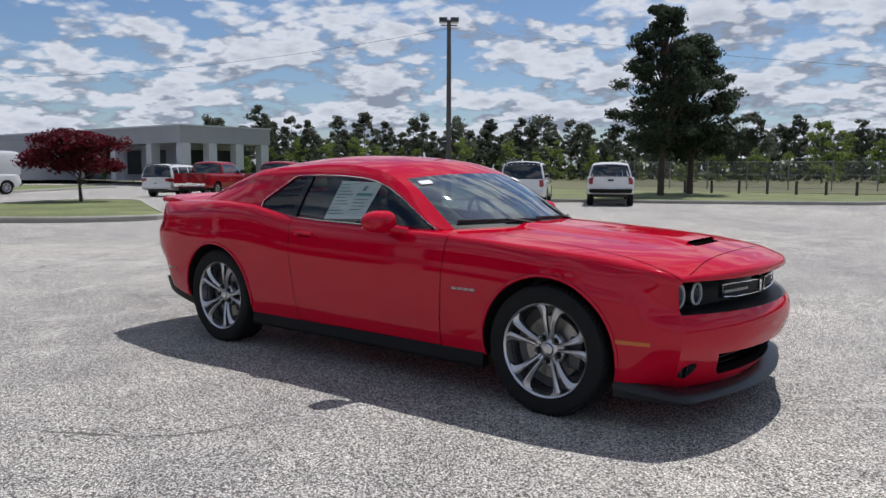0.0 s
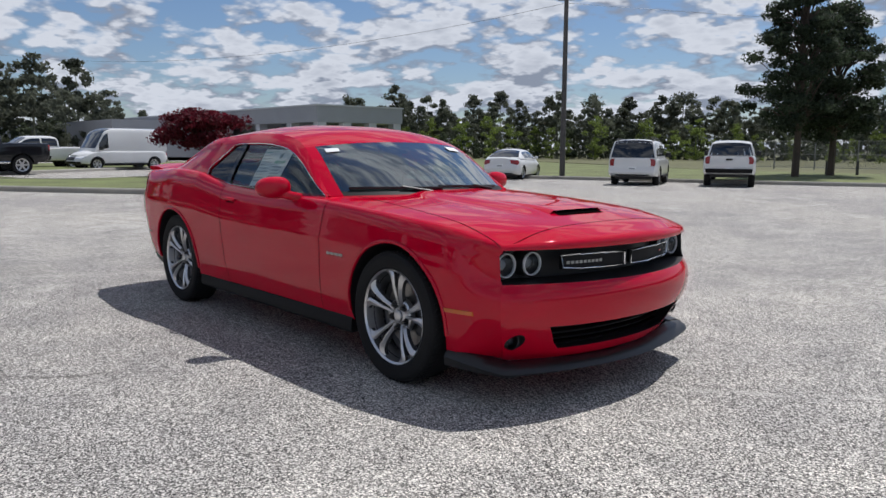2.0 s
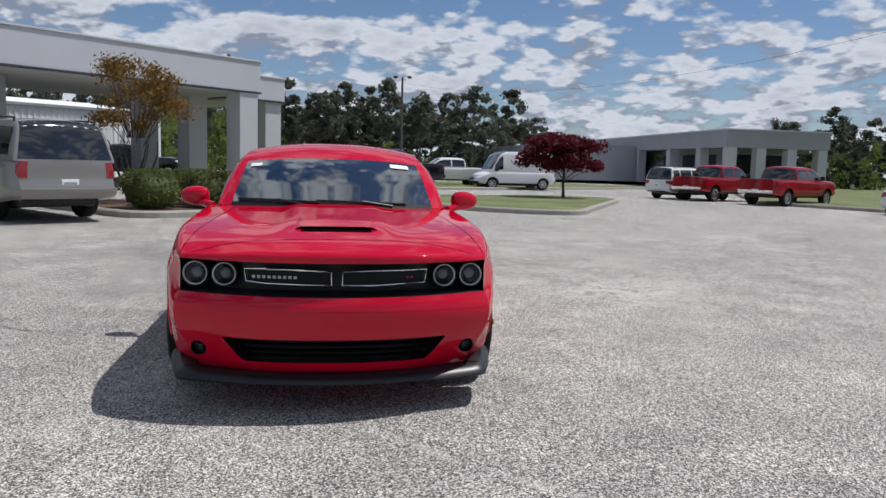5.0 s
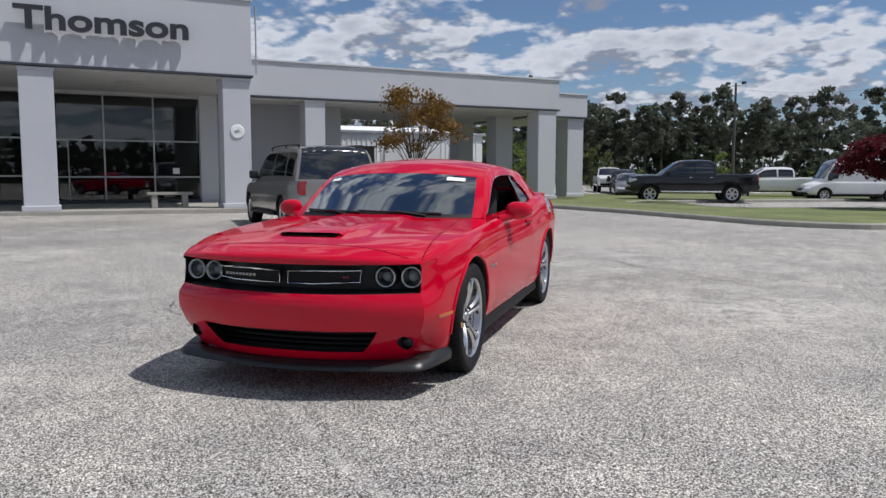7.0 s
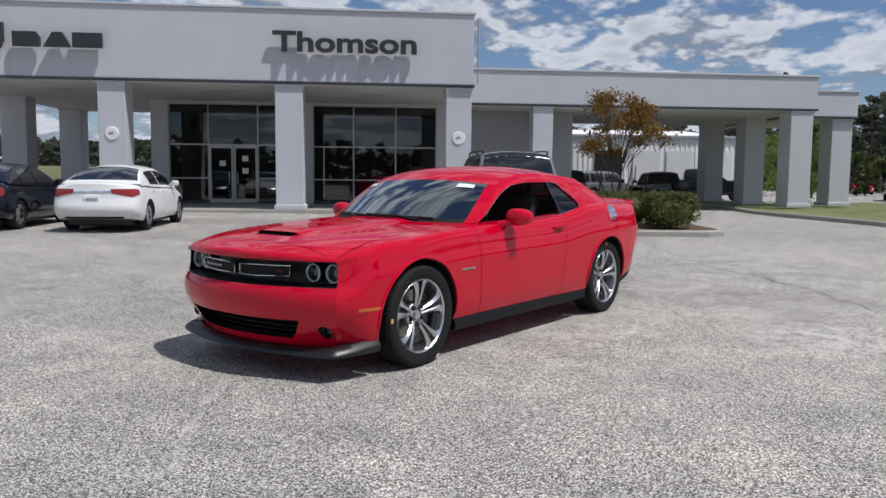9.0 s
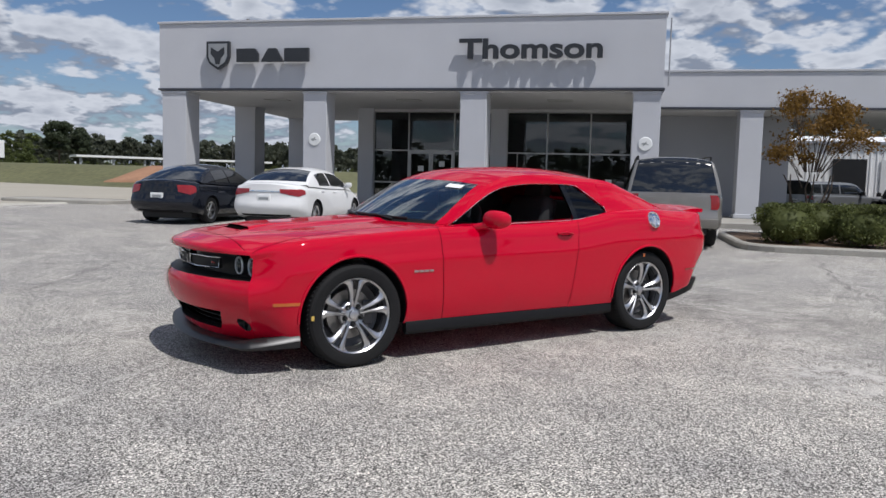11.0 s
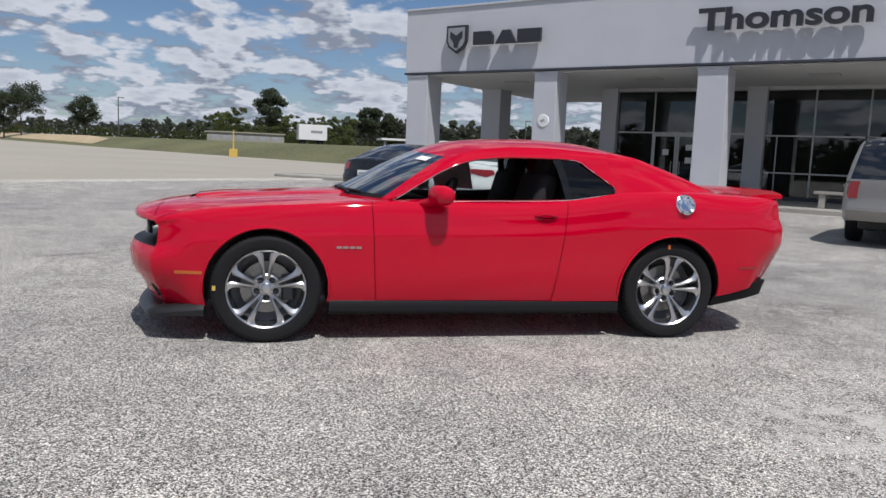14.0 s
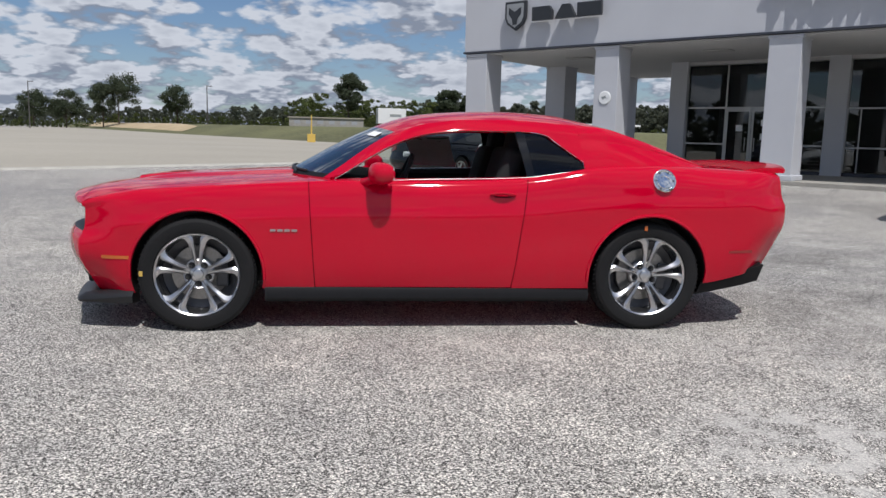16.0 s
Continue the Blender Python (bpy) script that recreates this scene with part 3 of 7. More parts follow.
def column(u, v, z1, w=0.86, dark=False):
    """A square tapered-look column with a base plinth and a capital band."""
    bm = bmesh.new()
    h = w / 2
    box(bm, u - h, u + h, v - h, v + h, 0.24, z1, 0.015)
    c = part("column", bm, "stucco_dark" if dark else "stucco", deal)
    bm = bmesh.new()
    box(bm, u - h - 0.06, u + h + 0.06, v - h - 0.06, v + h + 0.06, 0.24, 0.4, 0.02)
    part("plinth", bm, "stucco", c)
    bm = bmesh.new()
    box(bm, u - h - 0.03, u + h + 0.03, v - h - 0.03, v + h + 0.03, z1 - 0.1, z1 - 0.002, 0.01)
    part("capital", bm, "stucco", c)
    return c


def fascia(u0, u1, v0, v1, z0, z1, mat="stucco"):
    """A deep flat roof band with a coping, a dark drip trim and a soffit underneath."""
    f = part("fascia", boxed(u0, u1, v0, v1, z0, z1, 0.01), mat, deal)
    bm = bmesh.new()
    box(bm, u0 - 0.05, u1 + 0.05, v0 - 0.05, v1 + 0.05, z1 + 0.002, z1 + 0.08, 0.01)
    part("coping", bm, "stucco", f)
    bm = bmesh.new()
    box(bm, u0 - 0.04, u1 + 0.04, v0 - 0.04, v1 + 0.04, z0 - 0.07, z0 - 0.002, 0.008)
    part("drip_trim", bm, "trim_dark", f)
    bm = bmesh.new()
    box(bm, u0 + 0.12, u1 - 0.12, v0 + 0.12, v1 - 0.12, z0 - 0.12, z0 - 0.075)
    part("soffit", bm, "soffit", f)
    return f


fascia(-14.94, 2.81, 0.0, 12.5, 4.45, 6.74)
fascia(2.86, 17.6, 4.3, 13.0, 4.28, 5.55)
fascia(17.65, 20.9, 6.6, 13.0, 4.2, 5.25)
bm = bmesh.new()
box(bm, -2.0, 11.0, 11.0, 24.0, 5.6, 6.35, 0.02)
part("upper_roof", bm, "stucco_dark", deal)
for u, w in ((-14.38, 0.95), (-8.94, 0.86), (-3.3, 0.9), (2.33, 0.86)):
    column(u, 0.5, 4.36, w)
for u, v in ((-14.3, 5.9), (-14.3, 11.6), (-8.4, 11.6)):
    column(u, v, 4.36, 0.95)
for u, v in ((6.2, 4.75), (17.0, 4.8), (16.9, 8.4), (16.9, 12.5)):
    column(u, v, 4.2, 0.8 if u < 10 else 0.95)
column(20.3, 7.2, 4.1, 0.95)

WALL_V = 6.0


def wall_box(name, u0, u1, v0, v1, z0, z1, mat="stucco_dark"):
    return part(name, boxed(u0, u1, v0, v1, z0, z1), mat, deal)


# Showroom front: piers, wall above the glass, closed walls round the room.
for u0, u1 in ((-9.3, -8.63), (-3.6, -2.93), (2.09, 2.75)):
    wall_box("pier", u0, u1, WALL_V - 0.12, WALL_V + 0.25, 0.24, 4.33, "stucco")
for u0, u1 in ((-8.63, -3.6), (-2.93, 2.09)):
    wall_box("lintel", u0, u1, WALL_V, WALL_V + 0.2, 4.2, 4.33, "soffit")
    wall_box("glass_kerb", u0, u1, WALL_V, WALL_V + 0.2, 0.24, 0.36, "trim_dark")
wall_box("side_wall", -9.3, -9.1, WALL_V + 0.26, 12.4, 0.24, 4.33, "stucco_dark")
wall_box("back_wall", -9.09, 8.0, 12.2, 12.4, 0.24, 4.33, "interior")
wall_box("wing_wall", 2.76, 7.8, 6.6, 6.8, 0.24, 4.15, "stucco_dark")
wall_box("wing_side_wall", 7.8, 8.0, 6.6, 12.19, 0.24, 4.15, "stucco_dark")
wall_box("showroom_ceiling", -9.09, 2.7, WALL_V + 0.3, 12.15, 4.22, 4.3, "soffit")
wall_box("showroom_floor", -9.09, 2.7, WALL_V + 0.22, 12.15, 0.242, 0.27, "floor_tile")
wall_box("desk", -1.6, 0.4, 9.0, 9.8, 0.28, 1.05, "trim_dark")
wall_box("desk", -7.2, -5.9, 9.2, 9.9, 0.28, 1.05, "interior")


def storefront(u0, u1, cols, rows, door=None):
    """Aluminium-framed glazing: mullions, transoms and one pane to each opening."""
    f = new("storefront_window")
    f.parent = deal
    us = [u0 + (u1 - u0) * c for c in cols]
    t = 0.028
    for u in us:
        part("mullion", boxed(u - t, u + t, WALL_V + 0.03, WALL_V + 0.13, 0.36, 4.2, 0.006), "alu", f)
    for z in rows:
        for a, b in zip(us, us[1:]):
            part("transom", boxed(a + t, b - t, WALL_V + 0.035, WALL_V + 0.125, z - t, z + t), "alu", f)
    zs = [0.36] + list(rows) + [4.2]
    for a, b in zip(us, us[1:]):
        for z0, z1 in zip(zs, zs[1:]):
            p = part("pane", boxed(a + t, b - t, WALL_V + 0.075, WALL_V + 0.083, z0 + t, z1 - t), "store_glass", f)
            p.visible_shadow = False
    return f


storefront(-8.63, -3.6, (0.0, 0.302, 0.692, 1.0), (1.25, 2.6))
right_front = storefront(-2.93, 2.09, (0.0, 0.325, 0.668, 1.0), (1.22, 2.56))
part("mullion", boxed(-2.52, -2.48, WALL_V + 0.03, WALL_V + 0.07, 0.36, 2.53, 0.005), "alu", right_front)
# The entrance: a pair of glazed doors in front of the lower panes.
for a, b, hinge in ((-7.07, -6.13, 1), (-6.11, -5.17, -1)):
    d = new("glass_door")
    d.parent = deal
    for x0, x1 in ((a, a + 0.08), (b - 0.08, b)):
        part("door_stile", boxed(x0, x1, WALL_V - 0.02, WALL_V + 0.03, 0.26, 2.58, 0.006), "alu", d)
    for z0, z1 in ((0.26, 0.42), (2.46, 2.58)):
        part("door_rail", boxed(a + 0.08, b - 0.08, WALL_V - 0.018, WALL_V + 0.028, z0, z1), "alu", d)
    part("door_pane", boxed(a + 0.08, b - 0.08, WALL_V, WALL_V + 0.008, 0.42, 2.46), "store_glass", d).visible_shadow = False
    bm = bmesh.new()
    hx = b - 0.16 if hinge == 1 else a + 0.16
    rod(bm, (hx, WALL_V - 0.08, 1.0), (hx, WALL_V - 0.08, 1.5), 0.015)
    rod(bm, (hx, WALL_V - 0.08, 1.05), (hx, WALL_V - 0.01, 1.05), 0.01)
    rod(bm, (hx, WALL_V - 0.08, 1.45), (hx, WALL_V - 0.01, 1.45), 0.01)
    part("pull_handle", bm, "alu", d)
for u, z in ((-6.55, 1.85), (-5.65, 2.05), (-5.65, 1.55), (1.2, 1.45)):
    tagged(part("notice", boxed(u - 0.12, u + 0.12, WALL_V - 0.012 if u < -4 else WALL_V + 0.066, WALL_V - 0.006 if u < -4 else WALL_V + 0.072, z - 0.11, z + 0.11), "paper", deal), "white paper notice on the glass")

# Lettering on the fascia.


def letters(text, u, z, height, width, depth=0.12, v=-0.14, mat="sign_black", name="sign_letter"):
    """Raised block letters standing off the wall, each its own mesh."""
    cv = bpy.data.curves.new("text", "FONT")
    cv.body, cv.size, cv.extrude, cv.offset = text, 1.0, 0.0, 0.028
    tmp = new("text", cv)
    dg = bpy.context.evaluated_depsgraph_get()
    me = bpy.data.meshes.new_from_object(tmp.evaluated_get(dg))
    bpy.data.objects.remove(tmp)
    xs = [w.co.x for w in me.vertices]
    ys = [w.co.y for w in me.vertices]
    sx, sz = width / (max(xs) - min(xs)), height / (max(ys) - min(ys))
    bm = bmesh.new()
    bm.from_mesh(me)
    bmesh.ops.remove_doubles(bm, verts=bm.verts, dist=1e-4)
    for w in bm.verts:
        w.co = Vector((u + (w.co.x - min(xs)) * sx, v, z + (w.co.y - min(ys)) * sz))
    ext = bmesh.ops.extrude_face_region(bm, geom=bm.faces[:])
    bmesh.ops.translate(bm, vec=(0, -depth, 0), verts=[g for g in ext["geom"] if isinstance(g, bmesh.types.BMVert)])
    bm.verts.ensure_lookup_table()
    # One mesh for each letter.
    seen = set()
    islands = []
    for w in bm.verts:
        if w in seen:
            continue
        stack, isl = [w], []
        while stack:
            q = stack.pop()
            if q in seen:
                continue
            seen.add(q)
            isl.append(q)
            stack.extend(e.other_vert(q) for e in q.link_edges)
        islands.append(isl)
    for isl in islands:
        ids = {w: i for i, w in enumerate(isl)}
        faces = {f for w in isl for f in w.link_faces}
        me2 = bpy.data.meshes.new(name)
        me2.from_pydata([tuple(w.co) for w in isl], [], [[ids[w] for w in f.verts] for f in faces])
        me2.materials.append(M[mat])
        ob = new(name, me2)
        ob.parent = deal
    bm.free()
    bpy.data.meshes.remove(me)


letters("Thomson", -3.78, 5.36, 0.66, 4.66)
# The other sign is a maker's emblem and word: drawn as plain shapes.
bm = bmesh.new()
prism(bm, [(-12.92, 6.05), (-12.04, 6.05), (-12.04, 5.5), (-12.14, 5.28), (-12.48, 5.06), (-12.82, 5.28), (-12.92, 5.5)], -0.26, -0.14)
shield = part("emblem_shield", bm, "sign_black", deal, "black shield-shaped emblem on the fascia")
bm = bmesh.new()
prism(bm, [(-12.84, 5.97), (-12.12, 5.97), (-12.12, 5.52), (-12.2, 5.34), (-12.48, 5.15), (-12.76, 5.34), (-12.84, 5.52)], -0.275, -0.262)
part("emblem_field", bm, "alu", shield)
bm = bmesh.new()
prism(bm, [(-12.74, 5.85), (-12.5, 5.7), (-12.46, 5.7), (-12.22, 5.85), (-12.22, 5.62), (-12.36, 5.45), (-12.4, 5.25), (-12.56, 5.25), (-12.6, 5.45), (-12.74, 5.62)], -0.29, -0.277)
part("emblem_figure", bm, "sign_black", shield)
for k, poly in enumerate(([(0, 0), (0, 0.46), (0.7, 0.46), (0.82, 0.3), (0.82, 0)], [(0.02, 0), (0.3, 0.46), (0.6, 0.46), (0.86, 0)], [(0, 0), (0, 0.46), (0.9, 0.46), (0.9, 0)])):
    bm = bmesh.new()
    prism(bm, [(-11.77 + 0.9 * k + a, 5.33 + b) for a, b in poly], -0.26, -0.14)
    part("sign_block", bm, "sign_black", deal, "black block mark on the fascia")
for u in (-8.94, 2.33):
    bm = bmesh.new()
    lathe(bm, [(0.0, -0.03), (0.2, -0.03), (0.22, -0.015), (0.22, 0.0), (0.0, 0.0)], 24, "Y", Matrix.Translation((u, 0.068, 2.68)))
    o = part("round_plaque", bm, "paper", deal, "round white plaque on a column", smooth=30)
    bm = bmesh.new()
    prism(bm, [(u - 0.12, 2.7), (u - 0.02, 2.72), (u + 0.05, 2.77), (u + 0.03, 2.7), (u + 0.12, 2.66), (u, 2.66), (u - 0.05, 2.61)], 0.03, 0.037)
    part("plaque_mark", bm, "ink_grey", o)
# Small fittings under the roof and on it.
for u, v in ((-11.5, 2.6), (-6.2, 2.6), (-0.6, 2.6), (-6.2, 8.0)):
    part("ceiling_light", boxed(u - 0.45, u + 0.45, v - 0.25, v + 0.25, 4.29, 4.325, 0.01), "interior", deal)
for u, v, z in ((-12.05, 1.2, 6.82), (16.9, 5.6, 5.63)):
    bm = bmesh.new()
    rod(bm, (u, v, z), (u, v, z + 0.12), 0.03)
    bmesh.ops.create_uvsphere(bm, u_segments=10, v_segments=8, radius=0.11, matrix=Matrix.Translation((u, v, z + 0.2)))
    part("roof_camera", bm, "sign_black", deal, smooth=40)
bm = bmesh.new()
rod(bm, (2.95, -0.03, 4.5), (2.95, -0.03, 6.6), 0.025)
part("conduit", bm, "stucco_dark", deal)

# Bench on the walkway.
bench = thing("bench", "pale concrete bench on the walkway", "bench", B_FRAME)
part("bench_seat", boxed(-0.35, 1.05, 1.0, 1.42, 0.66, 0.75, 0.015), "concrete", bench)
for u in (-0.12, 0.82):
    part("bench_leg", boxed(u - 0.09, u + 0.09, 1.04, 1.38, 0.24, 0.66, 0.02), "concrete", bench)

# White metal service building seen under the canopy.
shop = thing("service_building", "white ribbed metal workshop with roll-up doors", "building", B_FRAME @ pose(0, 0, 0))
bm = bmesh.new()
prism(bm, [(20.0, 0.0), (20.0, 3.95), (29, 4.9), (38, 3.95), (38, 0.0)], 8.3, 22.4, "YZ")
part("shop_wall", bm, "white_metal", shop)
bm = bmesh.new()
for i in range(43):
    u = 8.5 + i * 0.32
    box(bm, u - 0.03, u + 0.03, 19.96, 20.0, 0.1, 3.9)
part("wall_rib", bm, "white_metal", shop)
bm = bmesh.new()
box(bm, 8.2, 22.6, 19.85, 20.05, 3.88, 4.05, 0.02)
part("eaves_gutter", bm, "stucco_dark", shop)
# The second panel is black, painting the dark inside of an open doorway.
for i, u in enumerate((9.6, 13.0, 15.4, 17.5, 20.0)):
    part("door_or_dark_doorway", boxed(u, u + 1.7, 19.9, 19.958, 0.15, 3.1), "black" if i == 1 else "paint_white", shop)

# Low grey building across the lot.
low = thing("low_grey_building", "long low grey office building with a columned corner", "building", Matrix.Translation((57.5, -45.0, 0.1)))
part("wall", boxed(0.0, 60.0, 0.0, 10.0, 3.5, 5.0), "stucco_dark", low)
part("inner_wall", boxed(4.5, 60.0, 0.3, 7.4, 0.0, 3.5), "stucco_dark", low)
part("roof_edge", boxed(-0.1, 60.1, -0.1, 10.1, 5.002, 5.14), "stucco", low)
for x, y in ((0.5, 9.4), (0.5, 6.6), (0.5, 3.6), (0.5, 0.6), (5.5, 9.4), (12, 9.4), (20, 9.4), (30, 9.4)):
    part("column", boxed(x - 0.45, x + 0.45, y - 0.45, y + 0.45, 0, 3.5, 0.02), "stucco", low)
for x in (6.5, 11, 15.5):
    w = part("window", boxed(x, x + 2.6, 7.4, 7.44, 0.6, 3.0), "dark_glass", low)
    part("frame", boxed(x - 0.06, x + 2.66, 7.405, 7.42, 0.52, 3.08), "alu", w)
for y in (1.2, 4.2):
    w = part("window", boxed(4.46, 4.5, y, y + 2.4, 0.6, 3.0), "dark_glass", low)
    part("frame", boxed(4.48, 4.495, y - 0.06, y + 2.46, 0.52, 3.08), "alu", w)
part("door", boxed(22.0, 23.2, 7.4, 7.46, 0, 2.2), "blue_door", low)
part("lower_wing", boxed(20.0, 75.0, 10.0, 22.0, 0.0, 3.9), "stucco_dark", low)

# ---- vehicles ----


def wheel_mesh(r, w):
    """Meshes for a plain road wheel: tyre and rim, turned about Y, outer side at -Y."""
    bm = bmesh.new()
    lathe(bm, [(r * 0.66, -w * 0.42), (r * 0.8, -w * 0.5), (r * 0.94, -w * 0.46), (r, -w * 0.3), (r, w * 0.3), (r * 0.94, w * 0.46), (r * 0.66, w * 0.42)], 28)
    tyre = bm
    bm = bmesh.new()
    lathe(bm, [(0.0, -w * 0.3), (r * 0.14, -w * 0.32), (r * 0.16, -w * 0.26), (r * 0.2, -w * 0.24)], 20)
    lathe(bm, [(r * 0.56, -w * 0.34), (r * 0.66, -w * 0.42), (r * 0.66, w * 0.42), (r * 0.58, w * 0.3), (r * 0.56, -w * 0.2)], 28)
    for k in range(6):
        a = 2 * math.pi * k / 6
        box(bm, r * 0.12, r * 0.6, -w * 0.3, -w * 0.18, -r * 0.085, r * 0.085, 0.006, Matrix.Rotation(a, 4, "Y"), 1)
    back = bmesh.new()
    lathe(back, [(0.0, -w * 0.1), (r * 0.58, -w * 0.1), (r * 0.58, w * 0.2), (0, w * 0.2)], 24)
    return tyre, bm, back


def vehicle(name, label, category, m, L, W, deck, cab, paint_m, wheelbase, rear_oh, r_w, zb, tail=(), nose=(), plan=(0.12, 0.2), side_shape="soft", roof_w=0.66, panes=(), post_m="black", lamps="wedge", bed=None, bumper=None, rack=False, trim=None):
    """A parked vehicle facing +x, lofted from its side and plan lines.
    deck: (x share, edge height, middle height); cab: (u, x share, height) of the roof line from tail to nose;
    panes: side windows as (u0, u1); tail and nose: (height share, setback)."""
    root = thing(name, label, category, m, "vehicles parked on the lot")
    x0 = -L / 2
    ra, fa = x0 + rear_oh, x0 + rear_oh + wheelbase
    SIDE = [(0.0, 0.925), (0.1, 0.97), (0.3, 1.0), (0.55, 0.995), (0.78, 0.975), (0.9, 0.945), (0.97, 0.9), (1.0, 0.86)] if side_shape == "soft" else [(0.0, 0.94), (0.1, 0.98), (0.3, 1.0), (0.6, 0.995), (0.85, 0.985), (0.94, 0.97), (0.985, 0.94), (1.0, 0.9)]
    HS = [0, 0.05, 0.12, 0.22, 0.34, 0.46, 0.58, 0.7, 0.8, 0.87, 0.93, 0.97, 1.0]
    SS = [1.0, 0.85, 0.66, 0.44, 0.22, 0.0]
    tail, nose = tail or [(0, 0.1), (0.2, 0.02), (0.4, 0.0), (0.6, 0.02), (1, 0.06)], nose or [(0, 0.1), (0.25, 0.0), (0.5, 0.02), (0.8, 0.1), (1, 0.22)]

    def skin_at(f, s, h, out=0.0):
        """A place on the lower body: x share, share of the half width, share of the height."""
        d_t, d_n = f * L, (1 - f) * L
        k = 1 - 0.13 * max(0.0, 1 - d_t / 0.45) ** 2.2 - 0.16 * max(0.0, 1 - d_n / 0.7) ** 2.0
        ze, zc = smooth_keys(deck, f)
        low = zb + 0.07 * max(0.0, 1 - d_t / 0.6) + 0.02 * max(0.0, 1 - d_n / 0.5)
        y = (W / 2 + out) * k * smooth_keys(SIDE, h)[0] * s
        z = low + (ze - low) * h + ((zc - ze) * (1 - s * s) if h >= 1 else 0.0)
        w_t, w_n = max(0.0, 1 - d_t / 0.9), max(0.0, 1 - d_n / 1.0)
        x = x0 + f * L + w_t * (smooth_keys(tail, h)[0] + plan[0] * abs(s) ** 2.5) - w_n * (smooth_keys(nose, h)[0] + plan[1] * abs(s) ** 2.5)
        return Vector((x, y, z))
    fs = [0, 0.012, 0.03, 0.055, 0.085, 0.12] + span_(0.16, 0.84, 26) + [0.88, 0.915, 0.945, 0.97, 0.988, 1.0]
    bm = bmesh.new()
    rows = []
    for f in fs:
        half = [skin_at(f, 1.0, h) for h in HS] + [skin_at(f, s, 1.0) for s in SS[1:]]
        lo = [Vector((half[0].x, half[0].y * s, half[0].z)) for s in (0.0, 0.5)]
        full = lo + half
        ring = [bm.verts.new(p) for p in full] + [bm.verts.new((p.x, -p.y, p.z)) for p in reversed(full[1:-1])]
        rows.append(ring)
    n = len(rows[0])
    for a, b in zip(rows, rows[1:]):
        for j in range(n):
            bm.faces.new((a[j], b[j], b[(j + 1) % n], a[(j + 1) % n]))
    for ring, f in ((rows[0], 0.0), (rows[-1], 1.0)):
        # The end face, a grid that bows in plan.
        k0 = 2
        ys = [s for s in SS] + [-s for s in reversed(SS[:-1])]
        grid = []
        for i, h in enumerate(HS):
            line = []
            for j, s in enumerate(ys):
                if j == 0:
                    line.append(ring[k0 + i])
                elif j == len(ys) - 1:
                    line.append(ring[(n - k0 - i) % n])
                elif i == len(HS) - 1:
                    line.append(ring[k0 + i + j])
                else:
                    line.append(bm.verts.new(skin_at(f, s, h)))
            grid.append(line)
        for i in range(len(grid) - 1):
            for j in range(len(ys) - 1):
                bm.faces.new((grid[i][j], grid[i][j + 1], grid[i + 1][j + 1], grid[i + 1][j]))
        bm.faces.new([ring[2], ring[1], ring[0], ring[n - 1], ring[n - 2]] + grid[0][-2:0:-1])
    bmesh.ops.recalc_face_normals(bm, faces=bm.faces)
    me = bpy.data.meshes.new("body")
    bm.to_mesh(me)
    bm.free()
    for q in (paint_m, "black"):
        me.materials.append(M[q])
    shell = new("body", me)
    bm = bmesh.new()
    arch = r_w * (1.12 if not bed else 1.17)
    for cx in (ra, fa):
        for s in (-1, 1):
            bmesh.ops.create_cone(bm, cap_ends=True, segments=36, radius1=arch, radius2=arch, depth=0.64, matrix=Matrix.Translation((cx, s * (W / 2), r_w + 0.01)) @ Matrix.Rotation(math.pi / 2, 4, "X"))
    cme = bpy.data.meshes.new("arch_tool")
    bm.to_mesh(cme)
    bm.free()
    cme.materials.append(M[paint_m])
    cme.materials.append(M["black"])
    cme.polygons.foreach_set("material_index", [1] * len(cme.polygons))
    tool = new("arch_tool", cme)
    md = shell.modifiers.new("cut", "BOOLEAN")
    md.operation, md.object, md.solver = "DIFFERENCE", tool, "EXACT"
    done = bpy.data.meshes.new_from_object(shell.evaluated_get(bpy.context.evaluated_depsgraph_get()))
    bpy.data.objects.remove(shell)
    bpy.data.objects.remove(tool)
    done.polygons.foreach_set("use_smooth", [True] * len(done.polygons))
    done.set_sharp_from_angle(angle=radians(34))
    body = new("body", done)
    body.parent = root
    part("underbody", boxed(x0 + 0.5, -x0 - 0.5, -W * 0.36, W * 0.36, zb - 0.1, zb + 0.08, 0.03), "black", root)

    # Cabin: a roof line with flanks that lean in.
    top_z = max(c[2] for c in cab)

    def cab_at(u, v, out=0.0):
        xf, zs = smooth_keys(cab, u)
        ze = smooth_keys(deck, xf)[0] - 0.015
        t = max(0.0, min(1.0, (zs - ze) / max(0.2, top_z - ze)))
        wb = W / 2 * 0.935
        wr = wb + (W / 2 * roof_w - wb) * t
        zr = zs - 0.075 * t
        k = abs(v)
        bow = 0.16 * (1 - t) if u > 0.5 else 0.1 * (1 - t)
        sgn = 1 if v > 0 else -1
        if k <= 0.6:
            q = k / 0.6
            x = x0 + xf * L + (-1 if u > 0.5 else 1) * bow * q ** 2
            return Vector((x, sgn * (wr + out * 0.3) * q, zr + (zs - zr) * (1 - q ** 2.6) + out))
        c = (k - 0.6) / 0.4
        x = x0 + xf * L + (-1 if u > 0.5 else 1) * bow
        bulge = 0.03 * math.sin(math.pi * c) * t
        return Vector((x, sgn * (wr + (wb - wr) * c + bulge + out), zr + (ze - zr) * c))
    us = sorted(set(span_(0, 1, 48) + [p for q in panes for p in q]))
